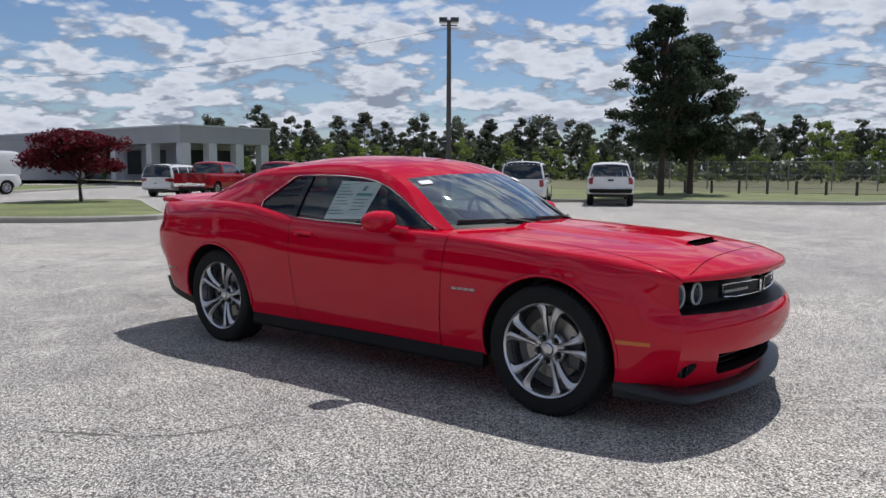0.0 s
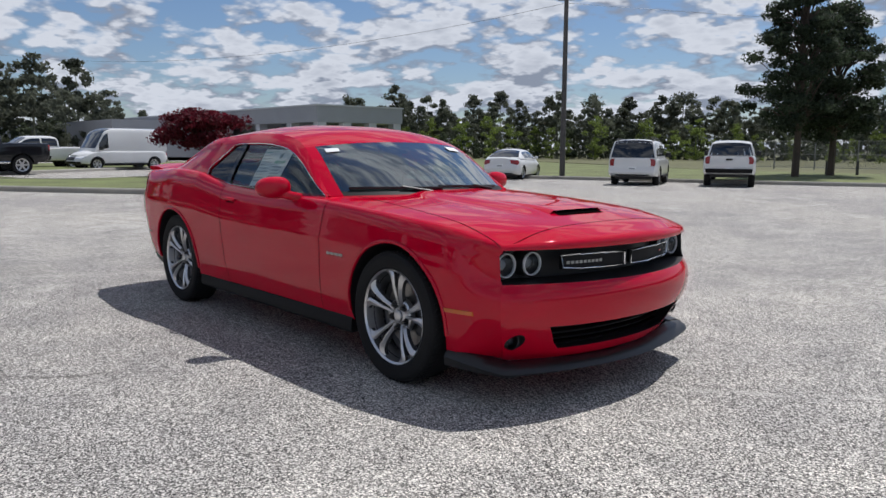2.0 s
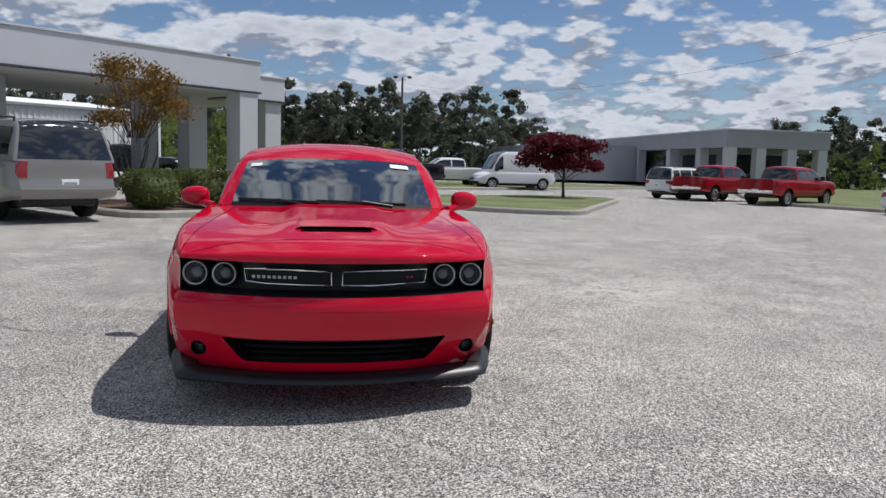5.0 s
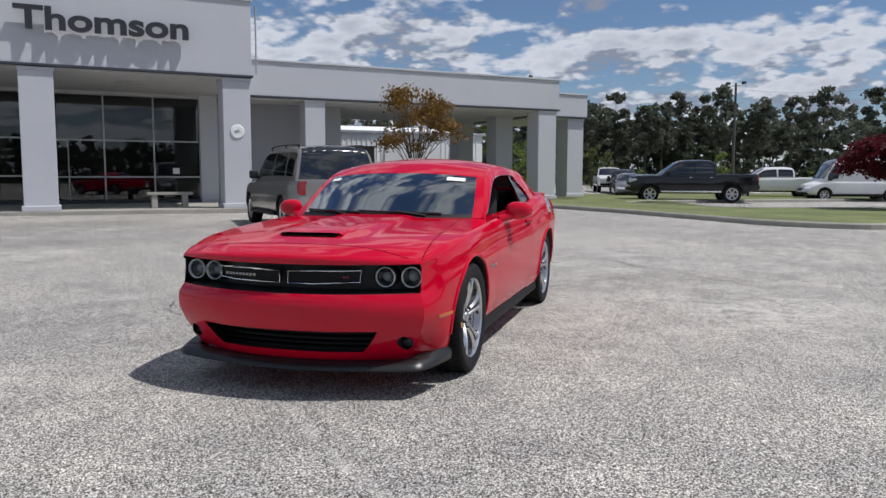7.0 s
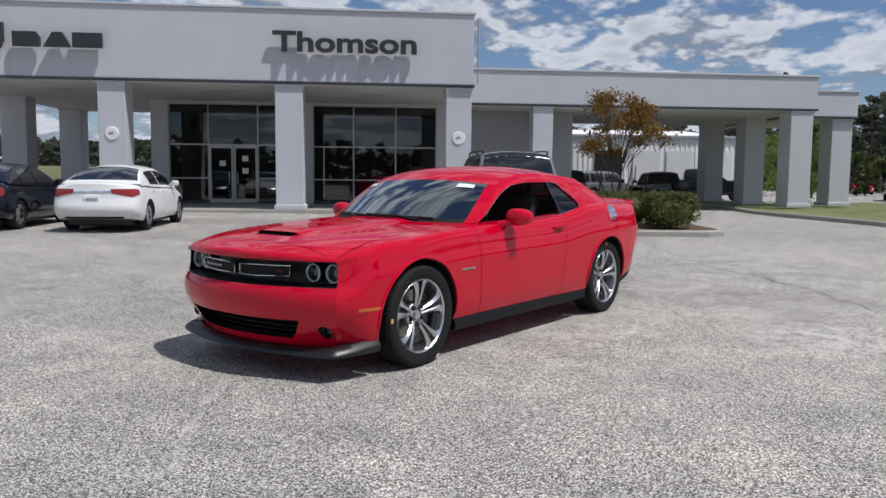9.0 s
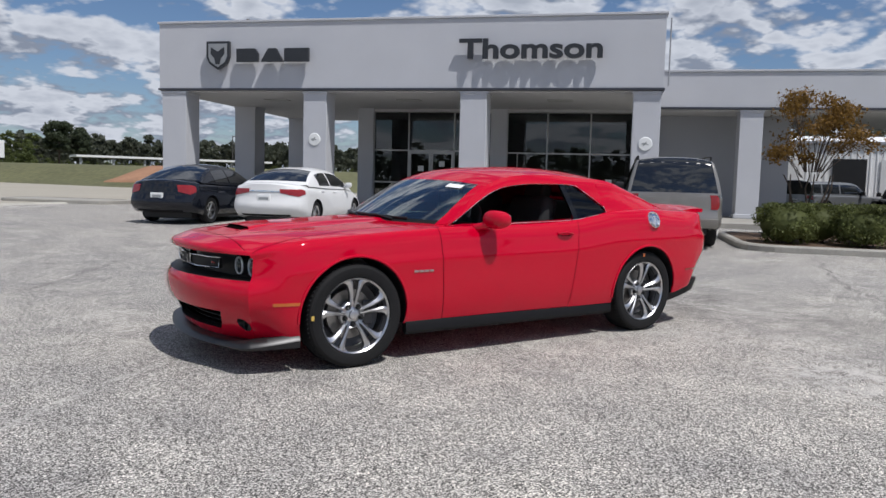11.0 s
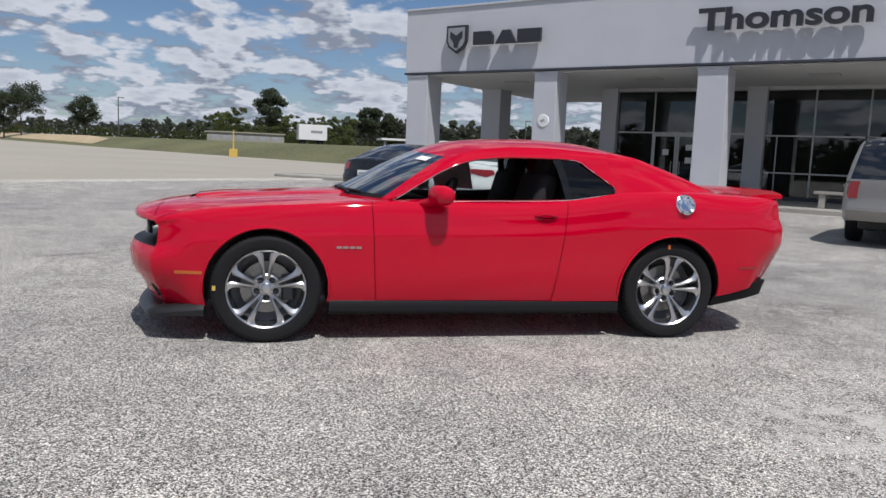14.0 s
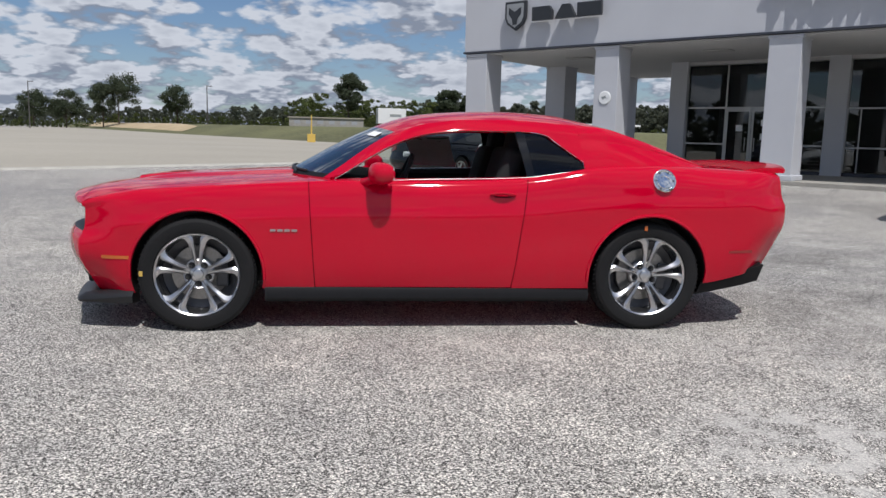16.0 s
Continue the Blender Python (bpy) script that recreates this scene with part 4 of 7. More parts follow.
    vs = [-1, -0.93, -0.86, -0.79, -0.72, -0.66, -0.62, -0.58, -0.5, -0.35, -0.18, 0, 0.18, 0.35, 0.5, 0.58, 0.62, 0.66, 0.72, 0.79, 0.86, 0.93, 1]
    bm = bmesh.new()
    g = [[bm.verts.new(cab_at(u, v)) for v in vs] for u in us]
    for i in range(len(us) - 1):
        for j in range(len(vs) - 1):
            bm.faces.new((g[i][j], g[i + 1][j], g[i + 1][j + 1], g[i][j + 1]))
    bmesh.ops.remove_doubles(bm, verts=bm.verts, dist=1e-4)
    part("cabin", bm, paint_m, root, smooth=50)

    def sheet_on(nm, fn, rs, cs, mat, parent=root, thick=0.012, lab=""):
        bm = bmesh.new()
        g = [[bm.verts.new(fn(r, c)) for c in cs] for r in rs]
        for i in range(len(rs) - 1):
            for j in range(len(cs) - 1):
                bm.faces.new((g[i][j], g[i + 1][j], g[i + 1][j + 1], g[i][j + 1]))
        bmesh.ops.recalc_face_normals(bm, faces=bm.faces)
        bmesh.ops.solidify(bm, geom=bm.faces[:], thickness=thick)
        return part(nm, bm, mat, parent, lab, smooth=40)
    u_rt = min(c[0] for c in cab if c[2] > top_z - 0.09)
    u_ft = max(c[0] for c in cab if c[2] > top_z - 0.09)
    for nm, u0, u1 in (("rear_window", 0.07 if bed or lamps == "wedge" else 0.03, u_rt - 0.015), ("windscreen", u_ft + 0.01, 0.965)):
        if nm == "rear_window" and category == "van":
            continue
        sheet_on(nm, lambda u, v: cab_at(u, v, 0.006), span_(u0, u1, 10), span_(-0.56, 0.56, 8), "car_black_glass")
    for sg in (-1, 1):
        for u0, u1 in panes:
            sheet_on("side_window", lambda u, v: cab_at(u, sg * v, 0.006), span_(u0, u1, 10), span_(0.655, 0.94, 6), "car_black_glass")

    # Wheels
    ww = 0.22 if not bed and top_z < 1.6 else 0.27
    first = None
    for cx in (ra, fa):
        for s in (-1, 1):
            wm = Matrix.Translation((cx, s * (W / 2 - ww / 2 - 0.025), r_w)) @ Matrix.Rotation(0 if s < 0 else math.pi, 4, "Z")
            if first is None:
                t_bm, r_bm, b_bm = wheel_mesh(r_w, ww)
                wheel = new("wheel")
                wheel.parent = root
                wheel.matrix_basis = wm
                part("tyre", t_bm, "rubber", wheel, smooth=40)
                part("rim", r_bm, "rim_silver", wheel, smooth=35)
                part("brake_disc", b_bm, "black", wheel)
                first = wheel
            else:
                copy_thing(first, wm)

    # Lamps and fittings follow the skin.
    def wrap(nm, f, y0, y1, h0, h1, mat, side_f=0.0, h0b=None, out=0.008, lab=""):
        """A patch on an end face from y0 to y1 (shares), which may run on round the corner."""
        for sg in (-1, 1):
            bm = bmesh.new()
            for grid in ([[(f, y, h0 + ((h0b if h0b is not None else h0) - h0) * t + (h1 - (h0 + ((h0b if h0b is not None else h0) - h0) * t)) * q) for q in (0, 0.33, 0.67, 1)] for t, y in [(i / 6, y0 + (y1 - y0) * i / 6) for i in range(7)]],
                         [[(f + (side_f if f < 0.5 else -side_f) * i / 4, 1.0, (h0b if h0b is not None else h0) + (h1 - (h0b if h0b is not None else h0)) * (q * (1 - 0.5 * i / 4) + 0.25 * i / 4)) for q in (0, 0.33, 0.67, 1)] for i in range(5)] if side_f else []):
                pts = [[bm.verts.new(skin_at(a, sg * b, c, out) + Vector((-out if f < 0.5 else out, 0, 0))) for a, b, c in r] for r in grid]
                for i in range(len(pts) - 1):
                    for j in range(3):
                        bm.faces.new((pts[i][j], pts[i + 1][j], pts[i + 1][j + 1], pts[i][j + 1]))
            bmesh.ops.remove_doubles(bm, verts=bm.verts, dist=1e-4)
            bmesh.ops.recalc_face_normals(bm, faces=bm.faces)
            bmesh.ops.solidify(bm, geom=bm.faces[:], thickness=out * 0.9)
            part(nm, bm, mat, root, lab, smooth=40)
    if lamps == "wedge":
        wrap("tail_lamp", 0.0, 0.5, 1.0, 0.8, 0.93, "red_lens", 0.055, 0.68)
        wrap("boot_trim", 0.0, 0.0, 0.49, 0.83, 0.875, "chrome", out=0.012)
        hp = 0.6
    elif lamps == "round":
        wrap("tail_lamp", 0.0, 0.66, 1.0, 0.72, 0.95, "red_lens", 0.04, 0.62)
        hp = 0.55
    else:
        wrap("tail_lamp", 0.0, 0.84, 1.0, 0.55, 0.97, "red_lens", 0.012)
        hp = 0.4 if not bed else 0.22
    wrap("headlamp", 1.0, 0.5, 1.0, 0.66, 0.9, "lamp_white", 0.05)
    wrap("front_grille", 1.0, 0.0, 0.46, 0.5, 0.92, "black", out=0.02)
    wrap("lower_intake", 1.0, 0.0, 0.6, 0.14, 0.34, "black")
    pl_c = skin_at(0.0, 0.0, hp)
    pl = part("number_plate", boxed(pl_c.x - 0.022, pl_c.x + 0.02, -0.16, 0.16, pl_c.z - 0.08, pl_c.z + 0.08, 0.004), "paper" if paint_m != "paint_black" else "ink_grey", root)
    part("plate_bar", boxed(pl_c.x - 0.026, pl_c.x - 0.022, -0.12, 0.12, pl_c.z - 0.03, pl_c.z + 0.03), "ink_grey", pl)
    if bumper:
        for f, h0, h1 in ((0.0, 0.03, 0.27), (1.0, 0.03, 0.3)):
            sheet_on("rear_bumper" if f < 0.5 else "front_bumper", lambda s, h: skin_at(f, s, h, 0.02) + Vector((-0.06 if f < 0.5 else 0.05, 0, 0)), span_(-1, 1, 14), span_(h0, h1, 4), bumper, thick=0.04)
    elif category != "van":
        wrap("lower_valance", 0.0, 0.0, 0.8, 0.0, 0.06, "plastic", out=0.006)
    for s in (-1, 1):
        for u0, u1 in panes[:2]:
            xh = cab_at(u0, s).x + 0.03
            f = (xh - x0) / L
            q = skin_at(f, s, 0.86)
            part("door_handle", boxed(xh, xh + 0.17, q.y - 0.02, q.y + 0.02, q.z - 0.02, q.z + 0.015, 0.01), "chrome" if trim == "chrome" else paint_m, root)
        if panes:
            q = cab_at(max(p[1] for p in panes) - 0.03, s * 0.96)
            big = 0.12 if bed or top_z > 1.6 else 0.08
            bm = bmesh.new()
            box(bm, q.x - 0.07, q.x + 0.05, q.y + 0.03 * s, q.y + (0.25 if big > 0.1 else 0.2) * s, q.z + 0.02, q.z + 0.03 + big * 1.6, 0.04)
            rod(bm, (q.x, q.y - 0.03 * s, q.z + 0.03), (q.x, q.y + 0.08 * s, q.z + 0.06), 0.03)
            part("wing_mirror", bm, "black" if big > 0.1 else paint_m, root, smooth=40)
        if trim:
            part("side_step" if trim == "chrome" else "sill_trim", boxed(ra + arch, fa - arch, s * (W / 2 - 0.04), s * (W / 2 + 0.05), zb - 0.04, zb + 0.05, 0.02), "chrome" if trim == "chrome" else "plastic", root)
        if rack:
            bm = bmesh.new()
            ys = [cab_at(u, s * 0.56, 0.06) for u in span_(u_rt + 0.02, u_ft - 0.04, 8)]
            for a, b in zip(ys, ys[1:]):
                rod(bm, a, b, 0.018)
            for q in (ys[0], ys[4], ys[-1]):
                rod(bm, q, q - Vector((0, 0, 0.08)), 0.02)
            part("roof_rail", bm, "black", root)
    if bed:
        f0, f1 = bed
        sheet_on("bed_cover", lambda f, s: skin_at(f, s, 1.0) + Vector((0, 0, 0.012)), span_(f0, f1, 6), span_(-0.9, 0.9, 6), "black", thick=0.02)
        zt = smooth_keys(deck, 0.0)[0]
        part("tailgate_handle", boxed(x0 - 0.025, x0 + 0.04, -0.12, 0.12, zt - 0.17, zt - 0.1, 0.01), "black", root)
    return root


M["car_black_glass"] = material("dark_car_glass", (0.012, 0.014, 0.016), 0.06, grain=5, var=0.2, coat=1.0)


def span_(lo, hi, n):
    return [lo + (hi - lo) * i / n for i in range(n + 1)]


def sedan(label, m, paint_m, L=4.85, W=1.83, H=1.47, lamps="wedge"):
    k = H / 1.47
    deck = [(0.0, 0.97 * k, 1.03 * k), (0.03, 1.0 * k, 1.07 * k), (0.16, 1.0 * k, 1.075 * k), (0.35, 0.965 * k, 1.0 * k), (0.68, 0.93 * k, 0.97 * k), (0.8, 0.87 * k, 0.94 * k), (0.92, 0.76 * k, 0.84 * k), (1.0, 0.64 * k, 0.7 * k)]
    cab = [(0.0, 0.115, 1.03 * k), (0.1, 0.165, 1.15 * k), (0.25, 0.25, 1.33 * k), (0.34, 0.31, 1.415 * k), (0.42, 0.37, 1.455 * k), (0.52, 0.45, 1.47 * k), (0.62, 0.53, 1.455 * k), (0.69, 0.585, 1.405 * k), (0.82, 0.665, 1.24 * k), (1.0, 0.785, 0.94 * k)]
    tail = [(0, 0.14), (0.1, 0.07), (0.22, 0.01), (0.42, 0.0), (0.5, 0.035), (0.6, 0.06), (0.9, 0.075), (1, 0.085)]
    return vehicle("sedan", label, "car", m, L, W, deck, cab, paint_m, L * 0.572, L * 0.228, 0.325, 0.22, tail=tail, plan=(0.17, 0.24), roof_w=0.64, panes=((0.3, 0.5), (0.52, 0.86)), lamps=lamps)


def suv(label, m, paint_m, L=5.1, W=2.0, H=1.9, r_w=0.38, rack=True, clad="plastic", wheelbase=2.98, bumper=None):
    k = H / 1.9
    deck = [(0.0, 1.12 * k, 1.13 * k), (0.5, 1.12 * k, 1.14 * k), (0.7, 1.09 * k, 1.14 * k), (0.86, 1.03 * k, 1.11 * k), (0.96, 0.93 * k, 1.02 * k), (1.0, 0.84 * k, 0.9 * k)]
    cab = [(0.0, 0.012, 1.1 * k), (0.1, 0.018, 1.22 * k), (0.26, 0.045, 1.62 * k), (0.33, 0.062, 1.79 * k), (0.38, 0.085, 1.855 * k), (0.46, 0.16, 1.885 * k), (0.56, 0.33, 1.9 * k), (0.66, 0.5, 1.885 * k), (0.73, 0.575, 1.83 * k), (0.85, 0.65, 1.55 * k), (1.0, 0.74, 1.1 * k)]
    return vehicle("suv", label, "car", m, L, W, deck, cab, paint_m, wheelbase, L * 0.225, r_w, 0.36 * k, tail=[(0, 0.08), (0.15, 0.0), (0.32, -0.02), (0.36, 0.04), (1, 0.06)], plan=(0.06, 0.16), side_shape="firm", roof_w=0.76, panes=((0.35, 0.472), (0.485, 0.59), (0.6, 0.885)), lamps="tall" if L > 4.9 else "round", rack=rack, trim=clad, bumper=bumper)


def pickup(label, m, paint_m, L=5.9, W=2.02, H=1.92, r_w=0.4, wheelbase=3.7, trim=None):
    k = H / 1.92
    deck = [(0.0, 1.27 * k, 1.27 * k), (0.305, 1.28 * k, 1.28 * k), (0.33, 1.24 * k, 1.25 * k), (0.72, 1.23 * k, 1.27 * k), (0.88, 1.21 * k, 1.29 * k), (0.97, 1.18 * k, 1.25 * k), (1.0, 1.12 * k, 1.19 * k)]
    cab = [(0.0, 0.312, 1.18 * k), (0.1, 0.316, 1.34 * k), (0.22, 0.328, 1.68 * k), (0.29, 0.342, 1.83 * k), (0.34, 0.365, 1.895 * k), (0.44, 0.43, 1.92 * k), (0.62, 0.56, 1.91 * k), (0.7, 0.615, 1.85 * k), (0.84, 0.685, 1.6 * k), (1.0, 0.775, 1.22 * k)]
    return vehicle("pickup_truck", label, "truck", m, L, W, deck, cab, paint_m, wheelbase, L * 0.205, r_w, 0.5 * k, tail=[(0, 0.06), (0.25, 0.0), (1, 0.01)], nose=[(0, 0.05), (0.3, 0.0), (0.6, 0.0), (0.9, 0.03), (1, 0.08)], plan=(0.03, 0.1), side_shape="firm", roof_w=0.76, panes=((0.3, 0.52), (0.54, 0.9)), lamps="tall", bed=(0.012, 0.295), bumper="chrome" if paint_m == "paint_maroon" else "plastic", trim=trim)


def van(label, m, paint_m, L=6.0, W=2.05, H=2.5):
    k = H / 2.5
    deck = [(0.0, 1.15 * k, 1.15 * k), (0.7, 1.15 * k, 1.17 * k), (0.84, 1.08 * k, 1.16 * k), (0.95, 0.95 * k, 1.05 * k), (1.0, 0.82 * k, 0.92 * k)]
    cab = [(0.0, 0.004, 1.1 * k), (0.1, 0.006, 1.4 * k), (0.24, 0.01, 2.2 * k), (0.3, 0.02, 2.42 * k), (0.36, 0.04, 2.48 * k), (0.55, 0.45, 2.5 * k), (0.68, 0.63, 2.47 * k), (0.75, 0.7, 2.34 * k), (0.86, 0.765, 1.85 * k), (1.0, 0.85, 1.12 * k)]
    return vehicle("cargo_van", label, "van", m, L, W, deck, cab, paint_m, L * 0.63, L * 0.17, 0.37, 0.36, plan=(0.03, 0.22), side_shape="firm", roof_w=0.86, panes=((0.72, 0.9),), lamps="tall", trim="plastic", bumper="plastic")


def world_place(x, y, az):
    return Matrix.Translation((x, y, rise(x, y))) @ pose(0, 0, 0, 0, 0, az)


ROW_AZ = -63.0


def row_place(x, y, length):
    """In the far row: from the middle of the tail to the vehicle's middle."""
    return world_place(x + math.cos(radians(ROW_AZ)) * length / 2, y + math.sin(radians(ROW_AZ)) * length / 2, ROW_AZ)


suv("pewter full-size SUV with a roof rack parked facing the showroom", uv_place(2.6, -6.5, turn=90), "paint_tan", L=5.4, W=2.0, H=1.92, wheelbase=3.2, bumper="paint_tan")
sedan("white four-door sedan parked facing the showroom", uv_place(-6.5, -6.7, turn=90), "paint_white")
sedan("dark blue-grey compact sedan parked facing the showroom", uv_place(-9.2, -6.9, turn=90), "paint_navy", L=4.6, W=1.8, lamps="round")
suv("white crossover SUV parked with its tail to the lane", row_place(33.0, -17.6, 4.8), "paint_white", L=4.8, W=1.9, H=1.74, r_w=0.34, clad=None, wheelbase=2.62)
pickup("dark red pickup truck with its tail to the lane", row_place(31.0, -18.3, 5.6), "paint_maroon", L=5.6, W=2.0, H=1.9, wheelbase=3.3)
pickup("dark red pickup truck with chrome bumper on the lot", row_place(27.4, -20.0, 5.8), "paint_maroon", L=5.8, W=2.05, H=1.92, wheelbase=3.5)
sedan("white four-door sedan with its tail to the lane", row_place(20.9, -22.3, 4.6), "paint_white", L=4.6, lamps="round")
suv("white full-size SUV with its tail to the lane", row_place(13.7, -22.6, 5.1), "paint_white", L=5.1, W=2.0, H=1.9)
pickup("white pickup truck with black cover and tail to the lane", row_place(10.9, -25.1, 5.8), "paint_white", L=5.8, W=2.0, H=1.9)
pickup("dark metallic crew-cab pickup beside the grass island", world_place(34.3, -3.0, 98), "paint_black", L=6.2, W=2.1, H=2.12, r_w=0.44, wheelbase=3.9, trim="chrome")
pickup("white pickup truck behind the grass island", world_place(44.5, -8.0, 98), "paint_white", L=6.0)
van("white high-roof cargo van behind the grass island", world_place(41.8, -11.7, 100), "paint_white", L=5.5, W=2.05, H=2.4)
suv("black SUV parked behind the dark pickup", world_place(50.0, 1.2, 185), "paint_black", L=4.8, W=1.95, H=1.75, rack=False)
sedan("grey sedan parked behind the dark pickup", world_place(42.5, 0.5, 188), "paint_grey")
pickup("white pickup truck far off by the woods", world_place(55.0, 2.7, 190), "paint_white", L=5.8)
sedan("red sedan far off by the woods", world_place(80.0, 9.2, 200), "paint_maroon")
for u, v, turn, pm in ((9.6, 15.0, 90, "paint_grey"), (12.6, 17.0, 20, "paint_grey"), (15.2, 15.6, 80, "paint_black")):
    suv("dark vehicle parked by the workshop", uv_place(u, v, turn=turn), pm, L=4.7, W=1.9, H=1.7, r_w=0.36, wheelbase=2.7, rack=False)
pickup("dark pickup truck parked by the workshop", uv_place(18.4, 17.0, turn=-20), "paint_black", L=5.6)

from mathutils.bvhtree import BVHTree

M["splitter"] = material("satin_grey_plastic", (0.012, 0.012, 0.013), 0.38, grain=80, var=0.1)
M["chrome_dark"] = material("dark_chrome", (0.1, 0.1, 0.1), 0.3, metal=1.0, grain=10, var=0.05)
# ---- the red coupe ----
coupe = thing("coupe", "bright red two-door muscle coupe with black grille, standing on the asphalt", "car")
N_SIDE, N_END, N_ROW = 120, 20, 26
NOSE_X, TAIL_X = -2.45, 2.60


def nose_x(y):
    return NOSE_X + 0.193 * (abs(y) / 0.745) ** 2.2


def tail_x(y):
    return TAIL_X - 0.14 * (abs(y) / 0.82) ** 3.5


WIDTH = [(-2.21, 0.82), (-2.11, 0.857), (-2.0, 0.885), (-1.85, 0.912), (-1.475, 0.945), (-1.0, 0.94), (0.0, 0.944), (0.6, 0.95), (1.0, 0.958), (1.475, 0.972), (1.9, 0.95), (2.15, 0.925), (2.33, 0.88), (2.43, 0.82)]
EDGE = [(-2.21, 0.755, 0.822), (-2.0, 0.80, 0.862), (-1.83, 0.835, 0.888), (-1.5, 0.868, 0.915), (-1.1, 0.87, 0.94), (-0.6, 0.862, 0.965), (0.0, 0.858, 0.975), (0.55, 0.86, 0.998), (0.85, 0.862, 1.04), (1.1, 0.866, 1.082), (1.5, 0.862, 1.098), (2.0, 0.787, 1.085), (2.43, 0.755, 1.062)]
BOTTOM = [(-2.21, 0.22), (-1.9, 0.235), (-1.6, 0.27), (1.4, 0.284), (1.9, 0.32), (2.15, 0.37), (2.43, 0.42)]
CENTRE = [(-2.40, 0.852), (-2.25, 0.882), (-2.0, 0.918), (-1.5, 0.956), (-1.0, 0.985), (-0.6, 1.0), (0.5, 1.02), (1.4, 1.1), (1.9, 1.105), (2.3, 1.085), (2.5, 1.068)]
NOSE_PROFILE = [(0.0, 0.15), (0.08, 0.115), (0.2, 0.07), (0.33, 0.025), (0.43, 0.004), (0.5, 0.0), (0.57, 0.004), (0.62, 0.02), (0.68, 0.04), (0.8, 0.043), (0.9, 0.044), (0.94, 0.036), (0.97, 0.042), (0.985, 0.052), (1.0, 0.075)]
SIDE_PROFILE = [(0.0, 0.05), (0.1, 0.03), (0.25, 0.014), (0.45, 0.006), (0.58, 0.003), (0.66, 0.0), (0.7, 0.002), (0.74, 0.01), (0.78, 0.0155), (0.82, 0.019)]
TAIL_PROFILE = [(0.0, 0.13), (0.2, 0.07), (0.5, 0.0), (0.62, 0.0), (0.75, 0.03), (0.92, 0.05), (0.97, 0.06), (1.0, 0.085)]
ROW_H = [0, 0.05, 0.1, 0.16, 0.22, 0.28, 0.34, 0.4, 0.46, 0.52, 0.58, 0.62, 0.66, 0.7, 0.74, 0.78, 0.82, 0.85, 0.88, 0.905, 0.93, 0.95, 0.967, 0.98, 0.99, 1.0]


def perimeter():
    """Plan points of half the outline: place, inward normal, edge height and inset, bottom, end weights."""
    pts = []
    for i in range(N_END):
        y = 0.82 * (i / N_END) ** 0.85
        pts.append((nose_x(y), y, "front"))
    for i in range(N_SIDE + 1):
        x = -2.21 + 4.64 * i / N_SIDE
        pts.append((x, smooth_keys(WIDTH, x)[0], "side"))
    for i in range(N_END):
        y = 0.82 * ((N_END - 1 - i) / N_END) ** 0.85
        pts.append((tail_x(y), y, "rear"))
    return pts


